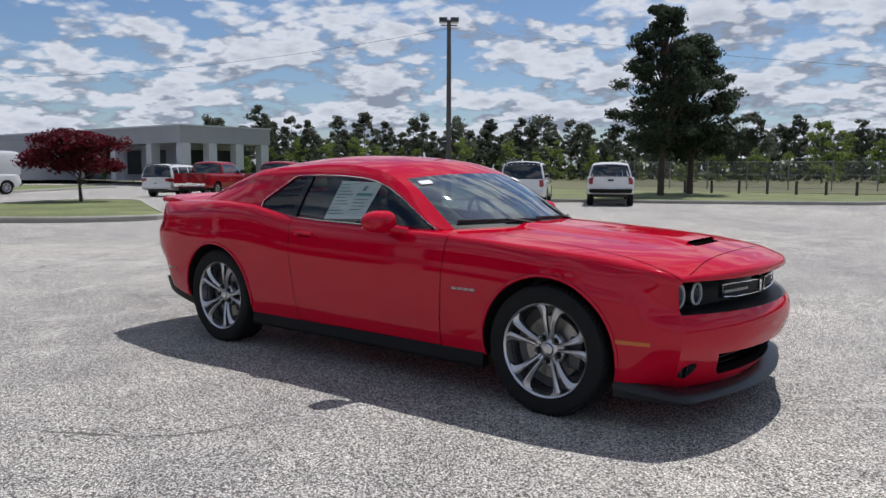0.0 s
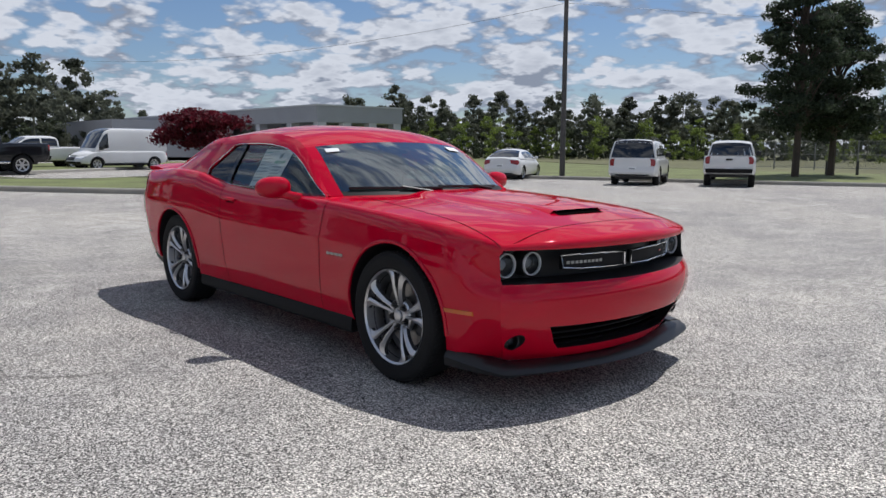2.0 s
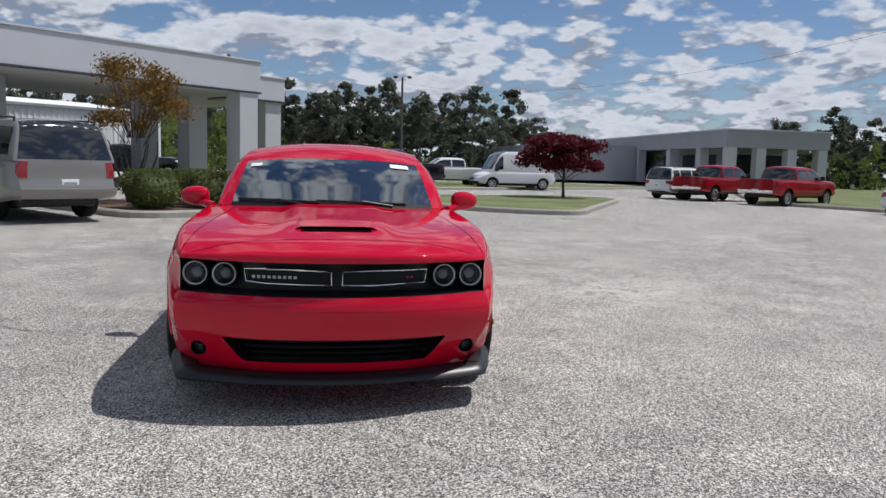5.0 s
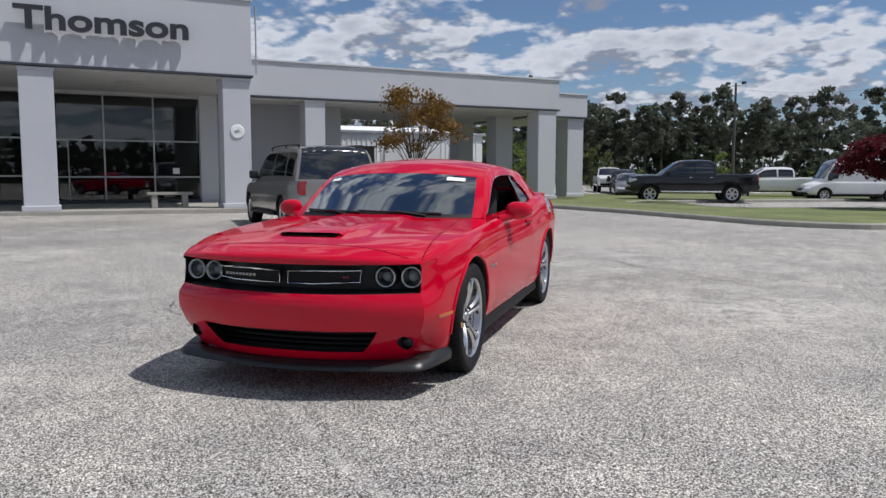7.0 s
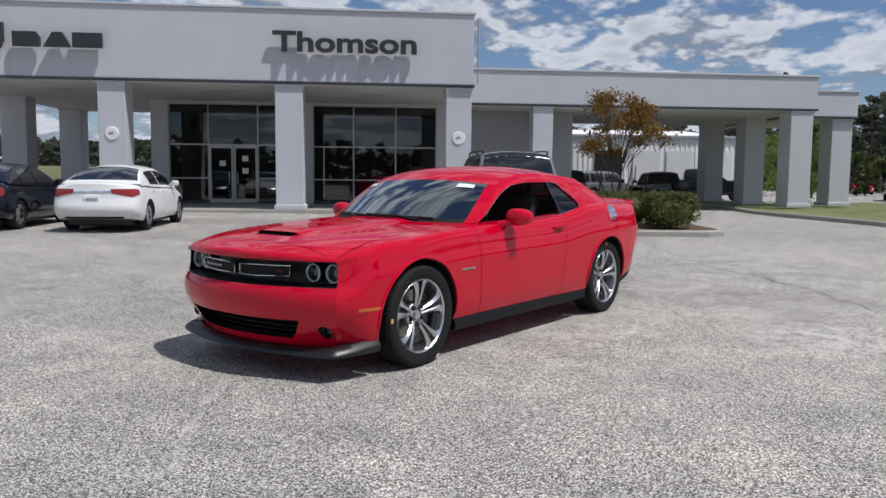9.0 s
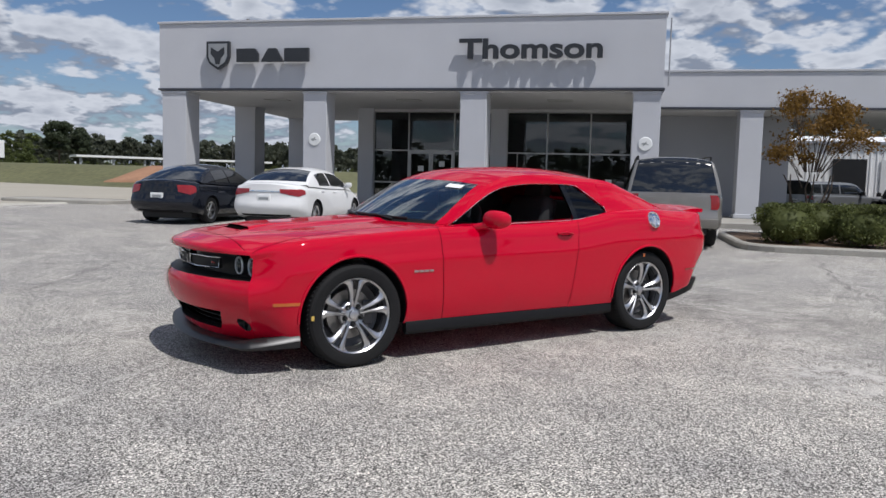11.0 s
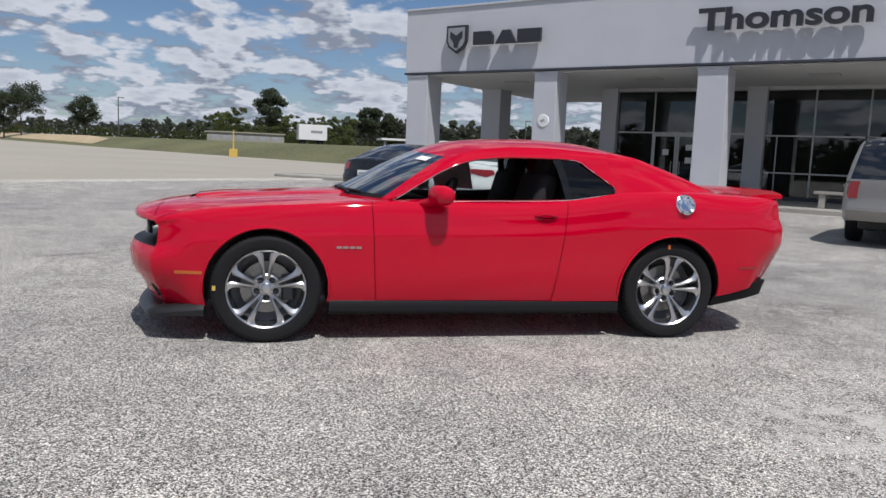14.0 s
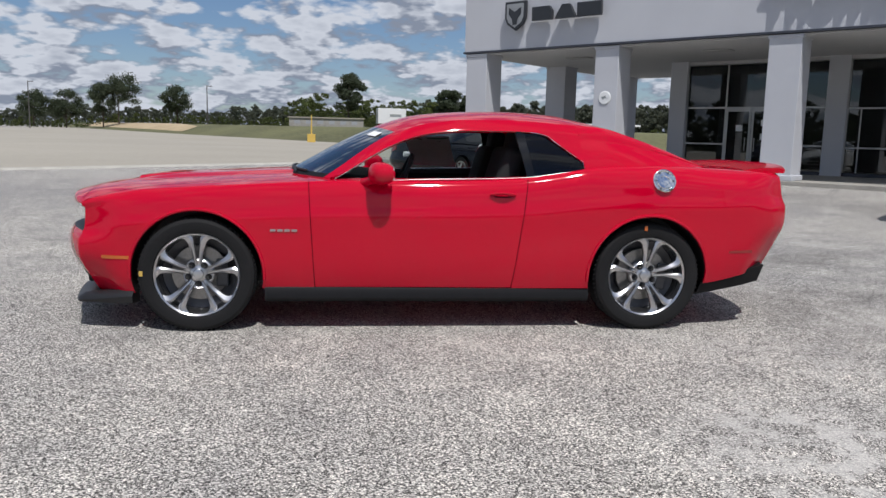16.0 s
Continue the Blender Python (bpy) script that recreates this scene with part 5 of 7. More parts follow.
def body_mesh():
    pts = perimeter()
    n = len(pts)
    rings = []
    for k, (x, y, seg) in enumerate(pts):
        a, b = pts[max(0, k - 1)], pts[min(n - 1, k + 1)]
        d = Vector((b[0] - a[0], b[1] - a[1]))
        if k == 0 or k == n - 1:
            d = Vector((0, 1)) if k == 0 else Vector((0, -1))
        d.normalize()
        inward = Vector((d.y, -d.x))
        if seg == "front":
            s = y / 0.82
            zt, zb, wn, wt = 0.85 - 0.028 * s * s, 0.215, 1.0, 0.0
        elif seg == "rear":
            s = y / 0.82
            zt, zb, wn, wt = 1.068 - 0.006 * s * s, 0.42, 0.0, 1.0
        else:
            zt, zb = smooth_keys(EDGE, x)[1], smooth_keys(BOTTOM, x)[0]
            wn = min(1.0, max(0.0, (-1.92 - x) / 0.25))
            wt = min(1.0, max(0.0, (x - 2.12) / 0.3))
            wn, wt = wn * wn * (3 - 2 * wn), wt * wt * (3 - 2 * wt)
        inset = max(0.05, y - smooth_keys(EDGE, x)[0]) if seg == "side" else 0.07
        ring = []
        for h in ROW_H:
            o_s = smooth_keys(SIDE_PROFILE, h)[0]
            if h > 0.82:
                t = (h - 0.82) / 0.18
                o_s = 0.018 + (inset - 0.018) * (0.25 * t + 0.75 * (1 - math.sqrt(max(0.0, 1 - t * t))))
            o = wn * smooth_keys(NOSE_PROFILE, h)[0] + wt * smooth_keys(TAIL_PROFILE, h)[0] + (1 - wn - wt) * o_s
            ring.append(Vector((x + inward.x * o, max(0.0, y + inward.y * o) if 0 < k < n - 1 else 0.0, zb + h * (zt - zb))))
        rings.append(ring)
    bm = bmesh.new()
    sides = {}

    def add(p, s):
        key = (round(p.x, 5), round(s * p.y, 5), round(p.z, 5))
        if key not in sides:
            sides[key] = bm.verts.new((p.x, s * p.y, p.z))
        return sides[key]
    front, rear = rings[:N_END + 1], rings[-N_END - 1:][::-1]
    mid = rings[N_END:N_END + N_SIDE + 1]
    rear = [rings[n - 1 - i] for i in range(N_END)] + [mid[-1]]
    for s in (1, -1):
        for a, b in zip(rings, rings[1:]):
            for j in range(len(ROW_H) - 1):
                f = [add(p, s) for p in (a[j], b[j], b[j + 1], a[j + 1])]
                if len(set(f)) > 2:
                    try:
                        bm.faces.new(list(dict.fromkeys(f)))
                    except ValueError:
                        pass
        for row, is_top in ((-1, True), (0, False)):
            grid = []
            for i in range(N_SIDE + 1):
                line = []
                u = i / N_SIDE
                xs = mid[i][row].x
                ctr_x = front[0][row].x * (1 - u) + rear[0][row].x * u
                for j in range(N_END + 1):
                    if i == 0:
                        p = front[j][row]
                    elif i == N_SIDE:
                        p = rear[j][row]
                    elif j == N_END:
                        p = mid[i][row]
                    else:
                        w = j / N_END
                        fy = front[j][row]
                        ry = rear[j][row]
                        left = Vector((ctr_x, 0))
                        right = Vector((xs, mid[i][row].y))
                        c = left * (1 - w) + right * w
                        fr = fy.xy * (1 - u) + ry.xy * u
                        c00, c01, c10, c11 = front[0][row].xy, front[N_END][row].xy, rear[0][row].xy, rear[N_END][row].xy
                        bl = (c00 * (1 - w) + c01 * w) * (1 - u) + (c10 * (1 - w) + c11 * w) * u
                        q = c + fr - bl
                        if is_top:
                            sfrac = q.y / max(1e-6, mid[i][row].y)
                            zc = smooth_keys(CENTRE, q.x)[0]
                            ze = mid[i][row].z
                            z = ze + (zc - ze) * (1 - abs(min(1, sfrac)) ** 2.3)
                            # Raised power bulge down the bonnet.
                            if q.x < -0.8:
                                e = max(0.0, min(1.0, (0.36 - abs(q.y)) / 0.12))
                                g = max(0.0, min(1.0, (q.x + 2.12) / 0.35))
                                z += 0.02 * e * e * (3 - 2 * e) * g * g * (3 - 2 * g)
                            # Blend into the front and rear lips.
                            k0 = min(1.0, u / 0.03)
                            z = z * k0 + (front[j][row].z + (z - front[j][row].z) * k0) * (1 - k0)
                            k1 = min(1.0, (1 - u) / 0.04)
                            z = z * k1 + rear[j][row].z * (1 - k1)
                        else:
                            z = mid[i][row].z
                        p = Vector((q.x, q.y if j else 0.0, z))
                    line.append(p)
                grid.append(line)
            for i in range(N_SIDE):
                for j in range(N_END):
                    f = [add(p, s) for p in (grid[i][j], grid[i + 1][j], grid[i + 1][j + 1], grid[i][j + 1])]
                    f = list(dict.fromkeys(f))
                    if len(f) > 2:
                        try:
                            bm.faces.new(f)
                        except ValueError:
                            pass
    bmesh.ops.remove_doubles(bm, verts=bm.verts, dist=2e-5)
    bmesh.ops.recalc_face_normals(bm, faces=bm.faces)
    return bm


def cutters():
    bm = bmesh.new()
    for x in (-1.475, 1.455):
        for s in (-1, 1):
            bmesh.ops.create_cone(bm, cap_ends=True, segments=64, radius1=0.408, radius2=0.408, depth=0.6, matrix=Matrix.Translation((x, s * 0.92, 0.362)) @ Matrix.Rotation(math.pi / 2, 4, "X"))
    ys = [-0.79 + 1.58 * i / 40 for i in range(41)]
    prism(bm, [(nose_x(y) + 0.25, y) for y in ys] + [(-2.8, 0.79), (-2.8, -0.79)], 0.622, 0.79, "XY")
    prism(bm, [(-0.57, 0.405), (0.57, 0.405), (0.5, 0.305), (0.46, 0.27), (-0.46, 0.27), (-0.5, 0.305)], -2.8, -2.12, "YZ")
    for s in (-1, 1):
        bmesh.ops.create_cone(bm, cap_ends=True, segments=32, radius1=0.043, radius2=0.043, depth=0.3, matrix=Matrix.Translation((-2.26, s * 0.70, 0.325)) @ Matrix.Rotation(math.pi / 2, 4, "Y"))
    # Cabin well and the scoop mouth.
    box(bm, -0.62, 1.5, -0.745, 0.745, 0.5, 1.3, 0.04)
    bmesh.ops.recalc_face_normals(bm, faces=bm.faces)
    me = bpy.data.meshes.new("cutter")
    bm.to_mesh(me)
    bm.free()
    me.materials.append(M["paint_red"])
    me.materials.append(M["black"])
    me.polygons.foreach_set("material_index", [1] * len(me.polygons))
    return new("cutter", me)


base_me = bpy.data.meshes.new("body")
bm = body_mesh()
bm.to_mesh(base_me)
bm.free()
base_me.materials.append(M["paint_red"])
base_me.materials.append(M["black"])
base_ob = new("body", base_me)
cut_ob = cutters()
mod = base_ob.modifiers.new("cut", "BOOLEAN")
mod.operation, mod.object, mod.solver = "DIFFERENCE", cut_ob, "EXACT"
dg = bpy.context.evaluated_depsgraph_get()
body_me = bpy.data.meshes.new_from_object(base_ob.evaluated_get(dg))
bpy.data.objects.remove(base_ob)
bpy.data.objects.remove(cut_ob)

# Split the shell into its panels along the shut lines.
bm = bmesh.new()
bm.from_mesh(body_me)
seams = {}


def slice_by(co, no, test):
    r = bmesh.ops.bisect_plane(bm, geom=bm.verts[:] + bm.edges[:] + bm.faces[:], dist=1e-5, plane_co=co, plane_no=no)
    for e in r["geom_cut"]:
        if isinstance(e, bmesh.types.BMEdge):
            mid = (e.verts[0].co + e.verts[1].co) / 2
            if test(mid) and e.link_faces:
                nrm = sum((f.normal for f in e.link_faces), Vector()).normalized()
                key = (round(co[0], 2), round(co[2], 2), mid.y > 0 if abs(mid.y) > 0.6 else None)
                seams.setdefault(key, []).append((e.verts[0].co.copy(), e.verts[1].co.copy(), nrm))


slice_by((-0.775, 0, 0.8), (1, 0, 0.06), lambda p: abs(p.y) > 0.84 and 0.283 < p.z < 0.97)
slice_by((0.6, 0, 0.8), (1, 0, -0.13), lambda p: abs(p.y) > 0.84 and 0.283 < p.z < 0.99)
slice_by((0, 0, 0.283), (0, 0, 1), lambda p: abs(p.y) > 0.85 and -0.74 < p.x < 0.53)
for s in (1, -1):
    slice_by((-1.5, s * 0.725, 0), (0.10 * s, 1, 0), lambda p: p.z > 0.8 and -2.2 < p.x < -0.78 and p.y * s > 0.5)
slice_by((-2.2, 0, 0.85), (1, 0, 0.0), lambda p: p.z > 0.82 and abs(p.y) < 0.79)
for s in (1, -1):
    slice_by((2.0, s * 0.70, 0), (0.05 * s, 1, 0), lambda p: p.z > 1.0 and p.x > 1.75 and p.y * s > 0.5)


def in_door(f, s):
    c = f.calc_center_median()
    return s * c.y > 0.8 and c.x > -0.775 - 0.06 * (c.z - 0.8) and c.x < 0.6 + 0.13 * (c.z - 0.8) and c.z > 0.283 and s * f.normal.y > 0.15


def in_hood(f):
    c = f.calc_center_median()
    return f.normal.z > 0.3 and c.z > 0.83 and -2.2 < c.x < -0.62 and abs(c.y) < 0.725 - 0.10 * (c.x + 1.5)


def in_trunk(f):
    c = f.calc_center_median()
    return f.normal.z > 0.3 and c.z > 1.0 and c.x > 1.9 and abs(c.y) < 0.70 - 0.05 * (c.x - 2.0)


bm.normal_update()


def take(name, faces, label=""):
    out = bmesh.new()
    ids = {}
    for f in faces:
        vs = []
        for v in f.verts:
            if v not in ids:
                ids[v] = out.verts.new(v.co)
            vs.append(ids[v])
        g = out.faces.new(vs)
        g.material_index = f.material_index
    me = bpy.data.meshes.new(name)
    out.to_mesh(me)
    out.free()
    me.materials.append(M["paint_red"])
    me.materials.append(M["black"])
    me.polygons.foreach_set("use_smooth", [True] * len(me.polygons))
    me.set_sharp_from_angle(angle=radians(32))
    ob = new(name, me)
    ob.parent = coupe
    if label:
        ob["label"] = label
    return ob


groups = {"door_left": [], "door_right": [], "bonnet": [], "boot_lid": [], "body": []}
for f in bm.faces:
    red = f.material_index == 0
    k = "door_left" if red and in_door(f, -1) else "door_right" if red and in_door(f, 1) else "bonnet" if red and in_hood(f) else "boot_lid" if red and in_trunk(f) else "body"
    groups[k].append(f)
coupe_body = take("body_shell", groups["body"], "glossy red body shell")
door_l = take("door", groups["door_left"], "red door with its window down")
door_r = take("door", groups["door_right"], "red door with its window up")
bonnet = take("bonnet", groups["bonnet"], "red bonnet with a raised centre and scoop")
boot = take("boot_lid", groups["boot_lid"])
bm.free()
for lines in seams.values():
    bm = bmesh.new()
    for a, b, nrm in lines:
        d = (b - a)
        if d.length < 1e-5:
            continue
        w = d.normalized().cross(nrm) * 0.0021
        bm.faces.new([bm.verts.new(p + nrm * 0.0012) for p in (a + w, b + w, b - w, a - w)])
    part("shut_line", bm, "gap", coupe)

# ---- greenhouse ----
RAIL = [(0.0, -0.64, 0.775, 0.975), (0.1, -0.53, 0.758, 1.055), (0.2, -0.415, 0.735, 1.145), (0.3, -0.285, 0.705, 1.235), (0.38, -0.15, 0.68, 1.303), (0.45, 0.0, 0.662, 1.345), (0.55, 0.28, 0.655, 1.375), (0.65, 0.55, 0.658, 1.378), (0.75, 0.86, 0.662, 1.362), (0.83, 1.15, 0.668, 1.345), (0.9, 1.45, 0.672, 1.262), (1.0, 1.93, 0.675, 1.088)]
SPINE = [(0.0, -1.0, 0.985), (0.1, -0.83, 1.08), (0.2, -0.66, 1.175), (0.3, -0.47, 1.27), (0.38, -0.27, 1.352), (0.45, -0.07, 1.408), (0.55, 0.25, 1.44), (0.65, 0.55, 1.45), (0.75, 0.88, 1.437), (0.83, 1.18, 1.378), (0.9, 1.48, 1.27), (1.0, 1.95, 1.095)]
BELT = [(0.0, -0.67, 0.815, 0.945), (0.1, -0.5, 0.835, 0.955), (0.2, -0.33, 0.84, 0.96), (0.3, -0.15, 0.842, 0.965), (0.45, 0.1, 0.845, 0.97), (0.55, 0.36, 0.846, 0.975), (0.65, 0.64, 0.848, 0.99), (0.75, 0.9, 0.848, 1.03), (0.83, 1.17, 0.845, 1.07), (0.9, 1.45, 0.835, 1.08), (1.0, 1.95, 0.78, 1.07)]
S_N, B_N, C_N = 100, 24, 14


def top_at(s, b):
    xr, yr, zr = smooth_keys(RAIL, s)
    xc, zc = smooth_keys(SPINE, s)
    k = abs(b)
    return Vector((xc + (xr - xc) * k ** 2.0, b * yr, zc + (zr - zc) * k ** 2.4))


def flank_at(s, c, side):
    xr, yr, zr = smooth_keys(RAIL, s)
    xb, yb, zb = smooth_keys(BELT, s)
    bulge = 0.022 * math.sin(math.pi * min(1.0, c * 1.0)) * min(1.0, max(0.0, (zr - zb) / 0.3))
    roll = 0.018 * math.sin(math.pi * min(1, c / 0.3)) if c < 0.3 else 0.0
    return Vector((xr + (xb - xr) * c, side * (yr + (yb - yr) * c + bulge + roll), zr + (zb - zr) * c))


def glass_top(s):
    """How far down the flank the window's upper edge lies."""
    return smooth_keys([(0.0, 0.5), (0.05, 0.3), (0.12, 0.2), (0.3, 0.17), (0.6, 0.19), (0.68, 0.2), (0.712, 0.225), (0.74, 0.4), (0.765, 0.6), (0.787, 0.8), (0.8, 0.9)], s)[0]


s_cols = sorted(set([i / S_N for i in range(S_N + 1)] + [0.03, 0.345, 0.655, 0.665, 0.822, 0.05, 0.955]))
WS = (0.03, 0.345)
RS = (0.845, 0.955)


def grid_part(name, fn, rows, cols, mat, parent, thick=0.0, label="", smooth=30):
    bm = bmesh.new()
    g = [[bm.verts.new(fn(r, c)) for c in cols] for r in rows]
    for i in range(len(rows) - 1):
        for j in range(len(cols) - 1):
            bm.faces.new((g[i][j], g[i + 1][j], g[i + 1][j + 1], g[i][j + 1]))
    bmesh.ops.remove_doubles(bm, verts=bm.verts, dist=1e-5)
    if thick:
        bmesh.ops.recalc_face_normals(bm, faces=bm.faces)
        up = sum((f.normal * f.calc_area() for f in bm.faces), Vector())
        mid = sum((v.co for v in bm.verts), Vector()) / len(bm.verts)
        if up.dot(mid - Vector((0.4, 0, 0.7))) < 0:
            bmesh.ops.reverse_faces(bm, faces=bm.faces[:])
        bmesh.ops.solidify(bm, geom=bm.faces[:], thickness=thick)
    return part(name, bm, mat, parent, label, smooth)


def span(lo, hi, n):
    return [lo + (hi - lo) * i / n for i in range(n + 1)]


B_GLASS = 0.915
roof = new("roof")
roof.parent = coupe
b_all = sorted(span(-1, 1, 2 * B_N) + [-B_GLASS, B_GLASS])
grid_part("roof_panel", top_at, span(WS[1], RS[0], 50), b_all, "paint_red", roof, 0.02)
for s in (-1, 1):
    grid_part("windscreen_pillar", top_at, span(0.0, WS[1], 24), span(s * B_GLASS, s * 1.0, 4), "paint_red", roof, 0.02)
    grid_part("rear_pillar", top_at, span(RS[0], 1.0, 16), span(s * B_GLASS, s * 1.0, 4), "paint_red", roof, 0.02)
grid_part("cowl", top_at, span(-0.0, WS[0], 3), span(-B_GLASS, B_GLASS, 24), "plastic", roof, 0.02)
grid_part("rear_deck_panel", top_at, span(RS[1], 1.0, 4), span(-B_GLASS, B_GLASS, 24), "paint_red", roof, 0.02)
ws = grid_part("windscreen", top_at, span(WS[0], WS[1], 20), span(-B_GLASS, B_GLASS, 24), "car_glass", coupe, 0.005)
grid_part("rear_window", top_at, span(RS[0], RS[1], 12), span(-B_GLASS, B_GLASS, 24), "dark_glass", coupe, 0.005)


def tube(bm, pts, r, n=6, closed=False):
    """A round bar along a line of points."""
    rings = []
    for i, p in enumerate(pts):
        a, b = pts[max(0, i - 1)], pts[min(len(pts) - 1, i + 1)]
        d = (b - a)
        if d.length < 1e-6:
            continue
        q = d.to_track_quat("Z", "Y").to_matrix()
        rings.append([bm.verts.new(p + q @ Vector((r * math.cos(2 * math.pi * k / n), r * math.sin(2 * math.pi * k / n), 0))) for k in range(n)])
    for a, b in zip(rings, rings[1:]):
        # Match the nearest corner so the tube does not twist.
        o = min(range(n), key=lambda k: (b[k].co - a[0].co).length)
        for k in range(n):
            bm.faces.new((a[k], a[(k + 1) % n], b[(k + 1 + o) % n], b[(k + o) % n]))
    if closed:
        a, b = rings[-1], rings[0]
        o = min(range(n), key=lambda k: (b[k].co - a[0].co).length)
        for k in range(n):
            bm.faces.new((a[k], a[(k + 1) % n], b[(k + 1 + o) % n], b[(k + o) % n]))
    else:
        bm.faces.new(rings[0][::-1])
        bm.faces.new(rings[-1])


def flank(s_side):
    def fn_top(s, k):
        return flank_at(s, glass_top(s) * k, s_side)

    def fn_glass(s, k):
        c0 = glass_top(s)
        return flank_at(s, c0 + (0.955 - c0) * k, s_side)

    def fn_low(s, k):
        return flank_at(s, 0.955 + 0.045 * k, s_side)

    def fn_rear(s, k):
        return flank_at(s, k, s_side)
    grid_part("roof_rail", fn_top, span(0.0, 0.787, 60), span(0, 1, 6), "paint_red", roof, 0.015)
    grid_part("belt_moulding", fn_low, span(0.0, 0.787, 60), span(0, 1, 2), "gloss_black", roof, 0.012)
    grid_part("sail_panel", fn_rear, span(0.787, 1.0, 18), span(0, 1, 14), "paint_red", roof, 0.012)
    grid_part("division_post", fn_glass, span(0.648, 0.668, 2), span(0, 1, 8), "gloss_black", roof, 0.02)

    def fn_in(s, k):
        p = fn_glass(s, k)
        return p + Vector((0, -s_side * 0.012, 0))
    q = grid_part("quarter_window", fn_in, span(0.668, 0.787, 16), span(0, 1, 8), "dark_glass", coupe, 0.004)
    if s_side > 0:
        grid_part("door_window", fn_in, span(0.02, 0.648, 40), span(0, 1, 8), "door_glass", door_r, 0.004)
    # A thin bright line round the opening.
    bm = bmesh.new()
    loop = [fn_glass(s, 0.0) for s in span(0.02, 0.785, 60)] + [fn_glass(s, 1.0) for s in span(0.785, 0.02, 60)]
    tube(bm, [p + Vector((0, s_side * 0.002, 0)) for p in loop], 0.003, 5)
    part("window_trim", bm, "chrome", roof, smooth=60)


flank(-1)
flank(1)

# ---- wheels ----


def coupe_wheel():
    """A 20-inch wheel: low tyre and an alloy rim with five split spokes; outer side at -Y."""
    w = new("wheel")
    w.parent = coupe
    bm = bmesh.new()
    lathe(bm, [(0.262, -0.1), (0.272, -0.112), (0.3, -0.121), (0.335, -0.118), (0.352, -0.108), (0.36, -0.088), (0.3625, -0.05), (0.3625, 0.05), (0.36, 0.088), (0.335, 0.118), (0.262, 0.1)], 72)
    ty = part("tyre", bm, "rubber", w, "black low-profile tyre", smooth=25)
    bm = bmesh.new()
    for k in range(72):
        a = 2 * math.pi * k / 72
        for y in (-0.075, 0.075):
            box(bm, -0.0035, 0.0035, y - 0.026, y + 0.026, 0.355, 0.3645, 0, Matrix.Rotation(a, 4, "Y") @ Matrix.Rotation(0.35 if y < 0 else -0.35, 4, "Z"))
    tagged(part("tread_block", bm, "rubber", ty), kind="stuff")
    bm = bmesh.new()
    lathe(bm, [(0.245, -0.055), (0.252, -0.098), (0.262, -0.108), (0.268, -0.1), (0.262, -0.09), (0.255, 0.1), (0.235, 0.1), (0.238, -0.03), (0.245, -0.055)], 72)
    part("rim", bm, "rim_silver", w, smooth=30)
    bm = bmesh.new()
    lathe(bm, [(0.244, -0.054), (0.236, 0.02), (0.15, 0.05), (0.06, 0.05)], 48)
    part("rim_barrel", bm, "rim_dark", w, smooth=40)
    bm = bmesh.new()
    lathe(bm, [(0.0, -0.074), (0.02, -0.075), (0.031, -0.07), (0.035, -0.058), (0.058, -0.05), (0.085, -0.056), (0.095, -0.048), (0.098, -0.02), (0.06, 0.0)], 40)
    part("hub", bm, "rim_silver", w, smooth=30)
    sp = None
    for k in range(5):
        a = 2 * math.pi * k / 5
        if sp is None:
            bm = bmesh.new()
            for s in (-1, 1):
                # A twin arm: slim at the hub, parting and flaring into the rim, with a ridge along it.
                prev = None
                for i in range(13):
                    t = i / 12
                    r = 0.055 + 0.199 * t
                    a0 = 0.004 + 0.021 * t ** 1.25 + 0.012 * max(0.0, (t - 0.88) / 0.12) ** 2
                    b0 = smooth_keys([(0, 0.024), (0.3, 0.031), (0.55, 0.042), (0.8, 0.058), (0.92, 0.076), (1.0, 0.104)], t)[0]
                    rr = a0 + (b0 - a0) * (0.42 - 0.1 * t)
                    yf = -0.06 - 0.014 * math.sin(math.pi * t * 0.9) - 0.036 * t
                    ring = []
                    for xx, yy in ((a0 + 0.001, yf + 0.03), (a0, yf + 0.009), (rr - 0.003, yf), (rr + 0.003, yf), (b0, yf + 0.013), (b0 + 0.002, yf + 0.034)):
                        ring.append(bm.verts.new((s * xx, yy, math.sqrt(max(1e-6, r * r - xx * xx)) if t > 0.5 else r)))
                    if prev:
                        for q in range(6):
                            f = bm.faces.new((prev[q], prev[(q + 1) % 6], ring[(q + 1) % 6], ring[q]))
                            f.material_index = 0 if q in (1, 2, 3) else 1
                    prev = ring
            sp = part("spoke", bm, "rim_silver", w, "machined silver split spoke", smooth=25, slots=("rim_dark",))
        else:
            c = new("spoke", sp.data)
            c.parent = w
            c.matrix_basis = Matrix.Rotation(a, 4, "Y")
            c["label"] = "machined silver split spoke"
    lug = None
    for k in range(5):
        a = 2 * math.pi * (k + 0.5) / 5
        m = Matrix.Rotation(a, 4, "Y") @ Matrix.Translation((0, 0, 0.066))
        if lug is None:
            bm = bmesh.new()
            lathe(bm, [(0.0, -0.083), (0.009, -0.082), (0.012, -0.075), (0.012, -0.05)], 12)
            lathe(bm, [(0.0125, -0.058), (0.02, -0.06), (0.022, -0.05)], 12)
            lug = part("lug_nut", bm, "chrome_dark", w, smooth=40)
            lug.matrix_basis = m
        else:
            c = new("lug_nut", lug.data)
            c.parent = w
            c.matrix_basis = m
    bm = bmesh.new()
    lathe(bm, [(0.06, 0.0), (0.175, 0.0), (0.175, 0.028), (0.06, 0.028)], 48)
    part("brake_disc", bm, "steel", w, smooth=30)
    bm = bmesh.new()
    box(bm, 0.1, 0.18, -0.015, 0.06, -0.09, 0.09, 0.012)
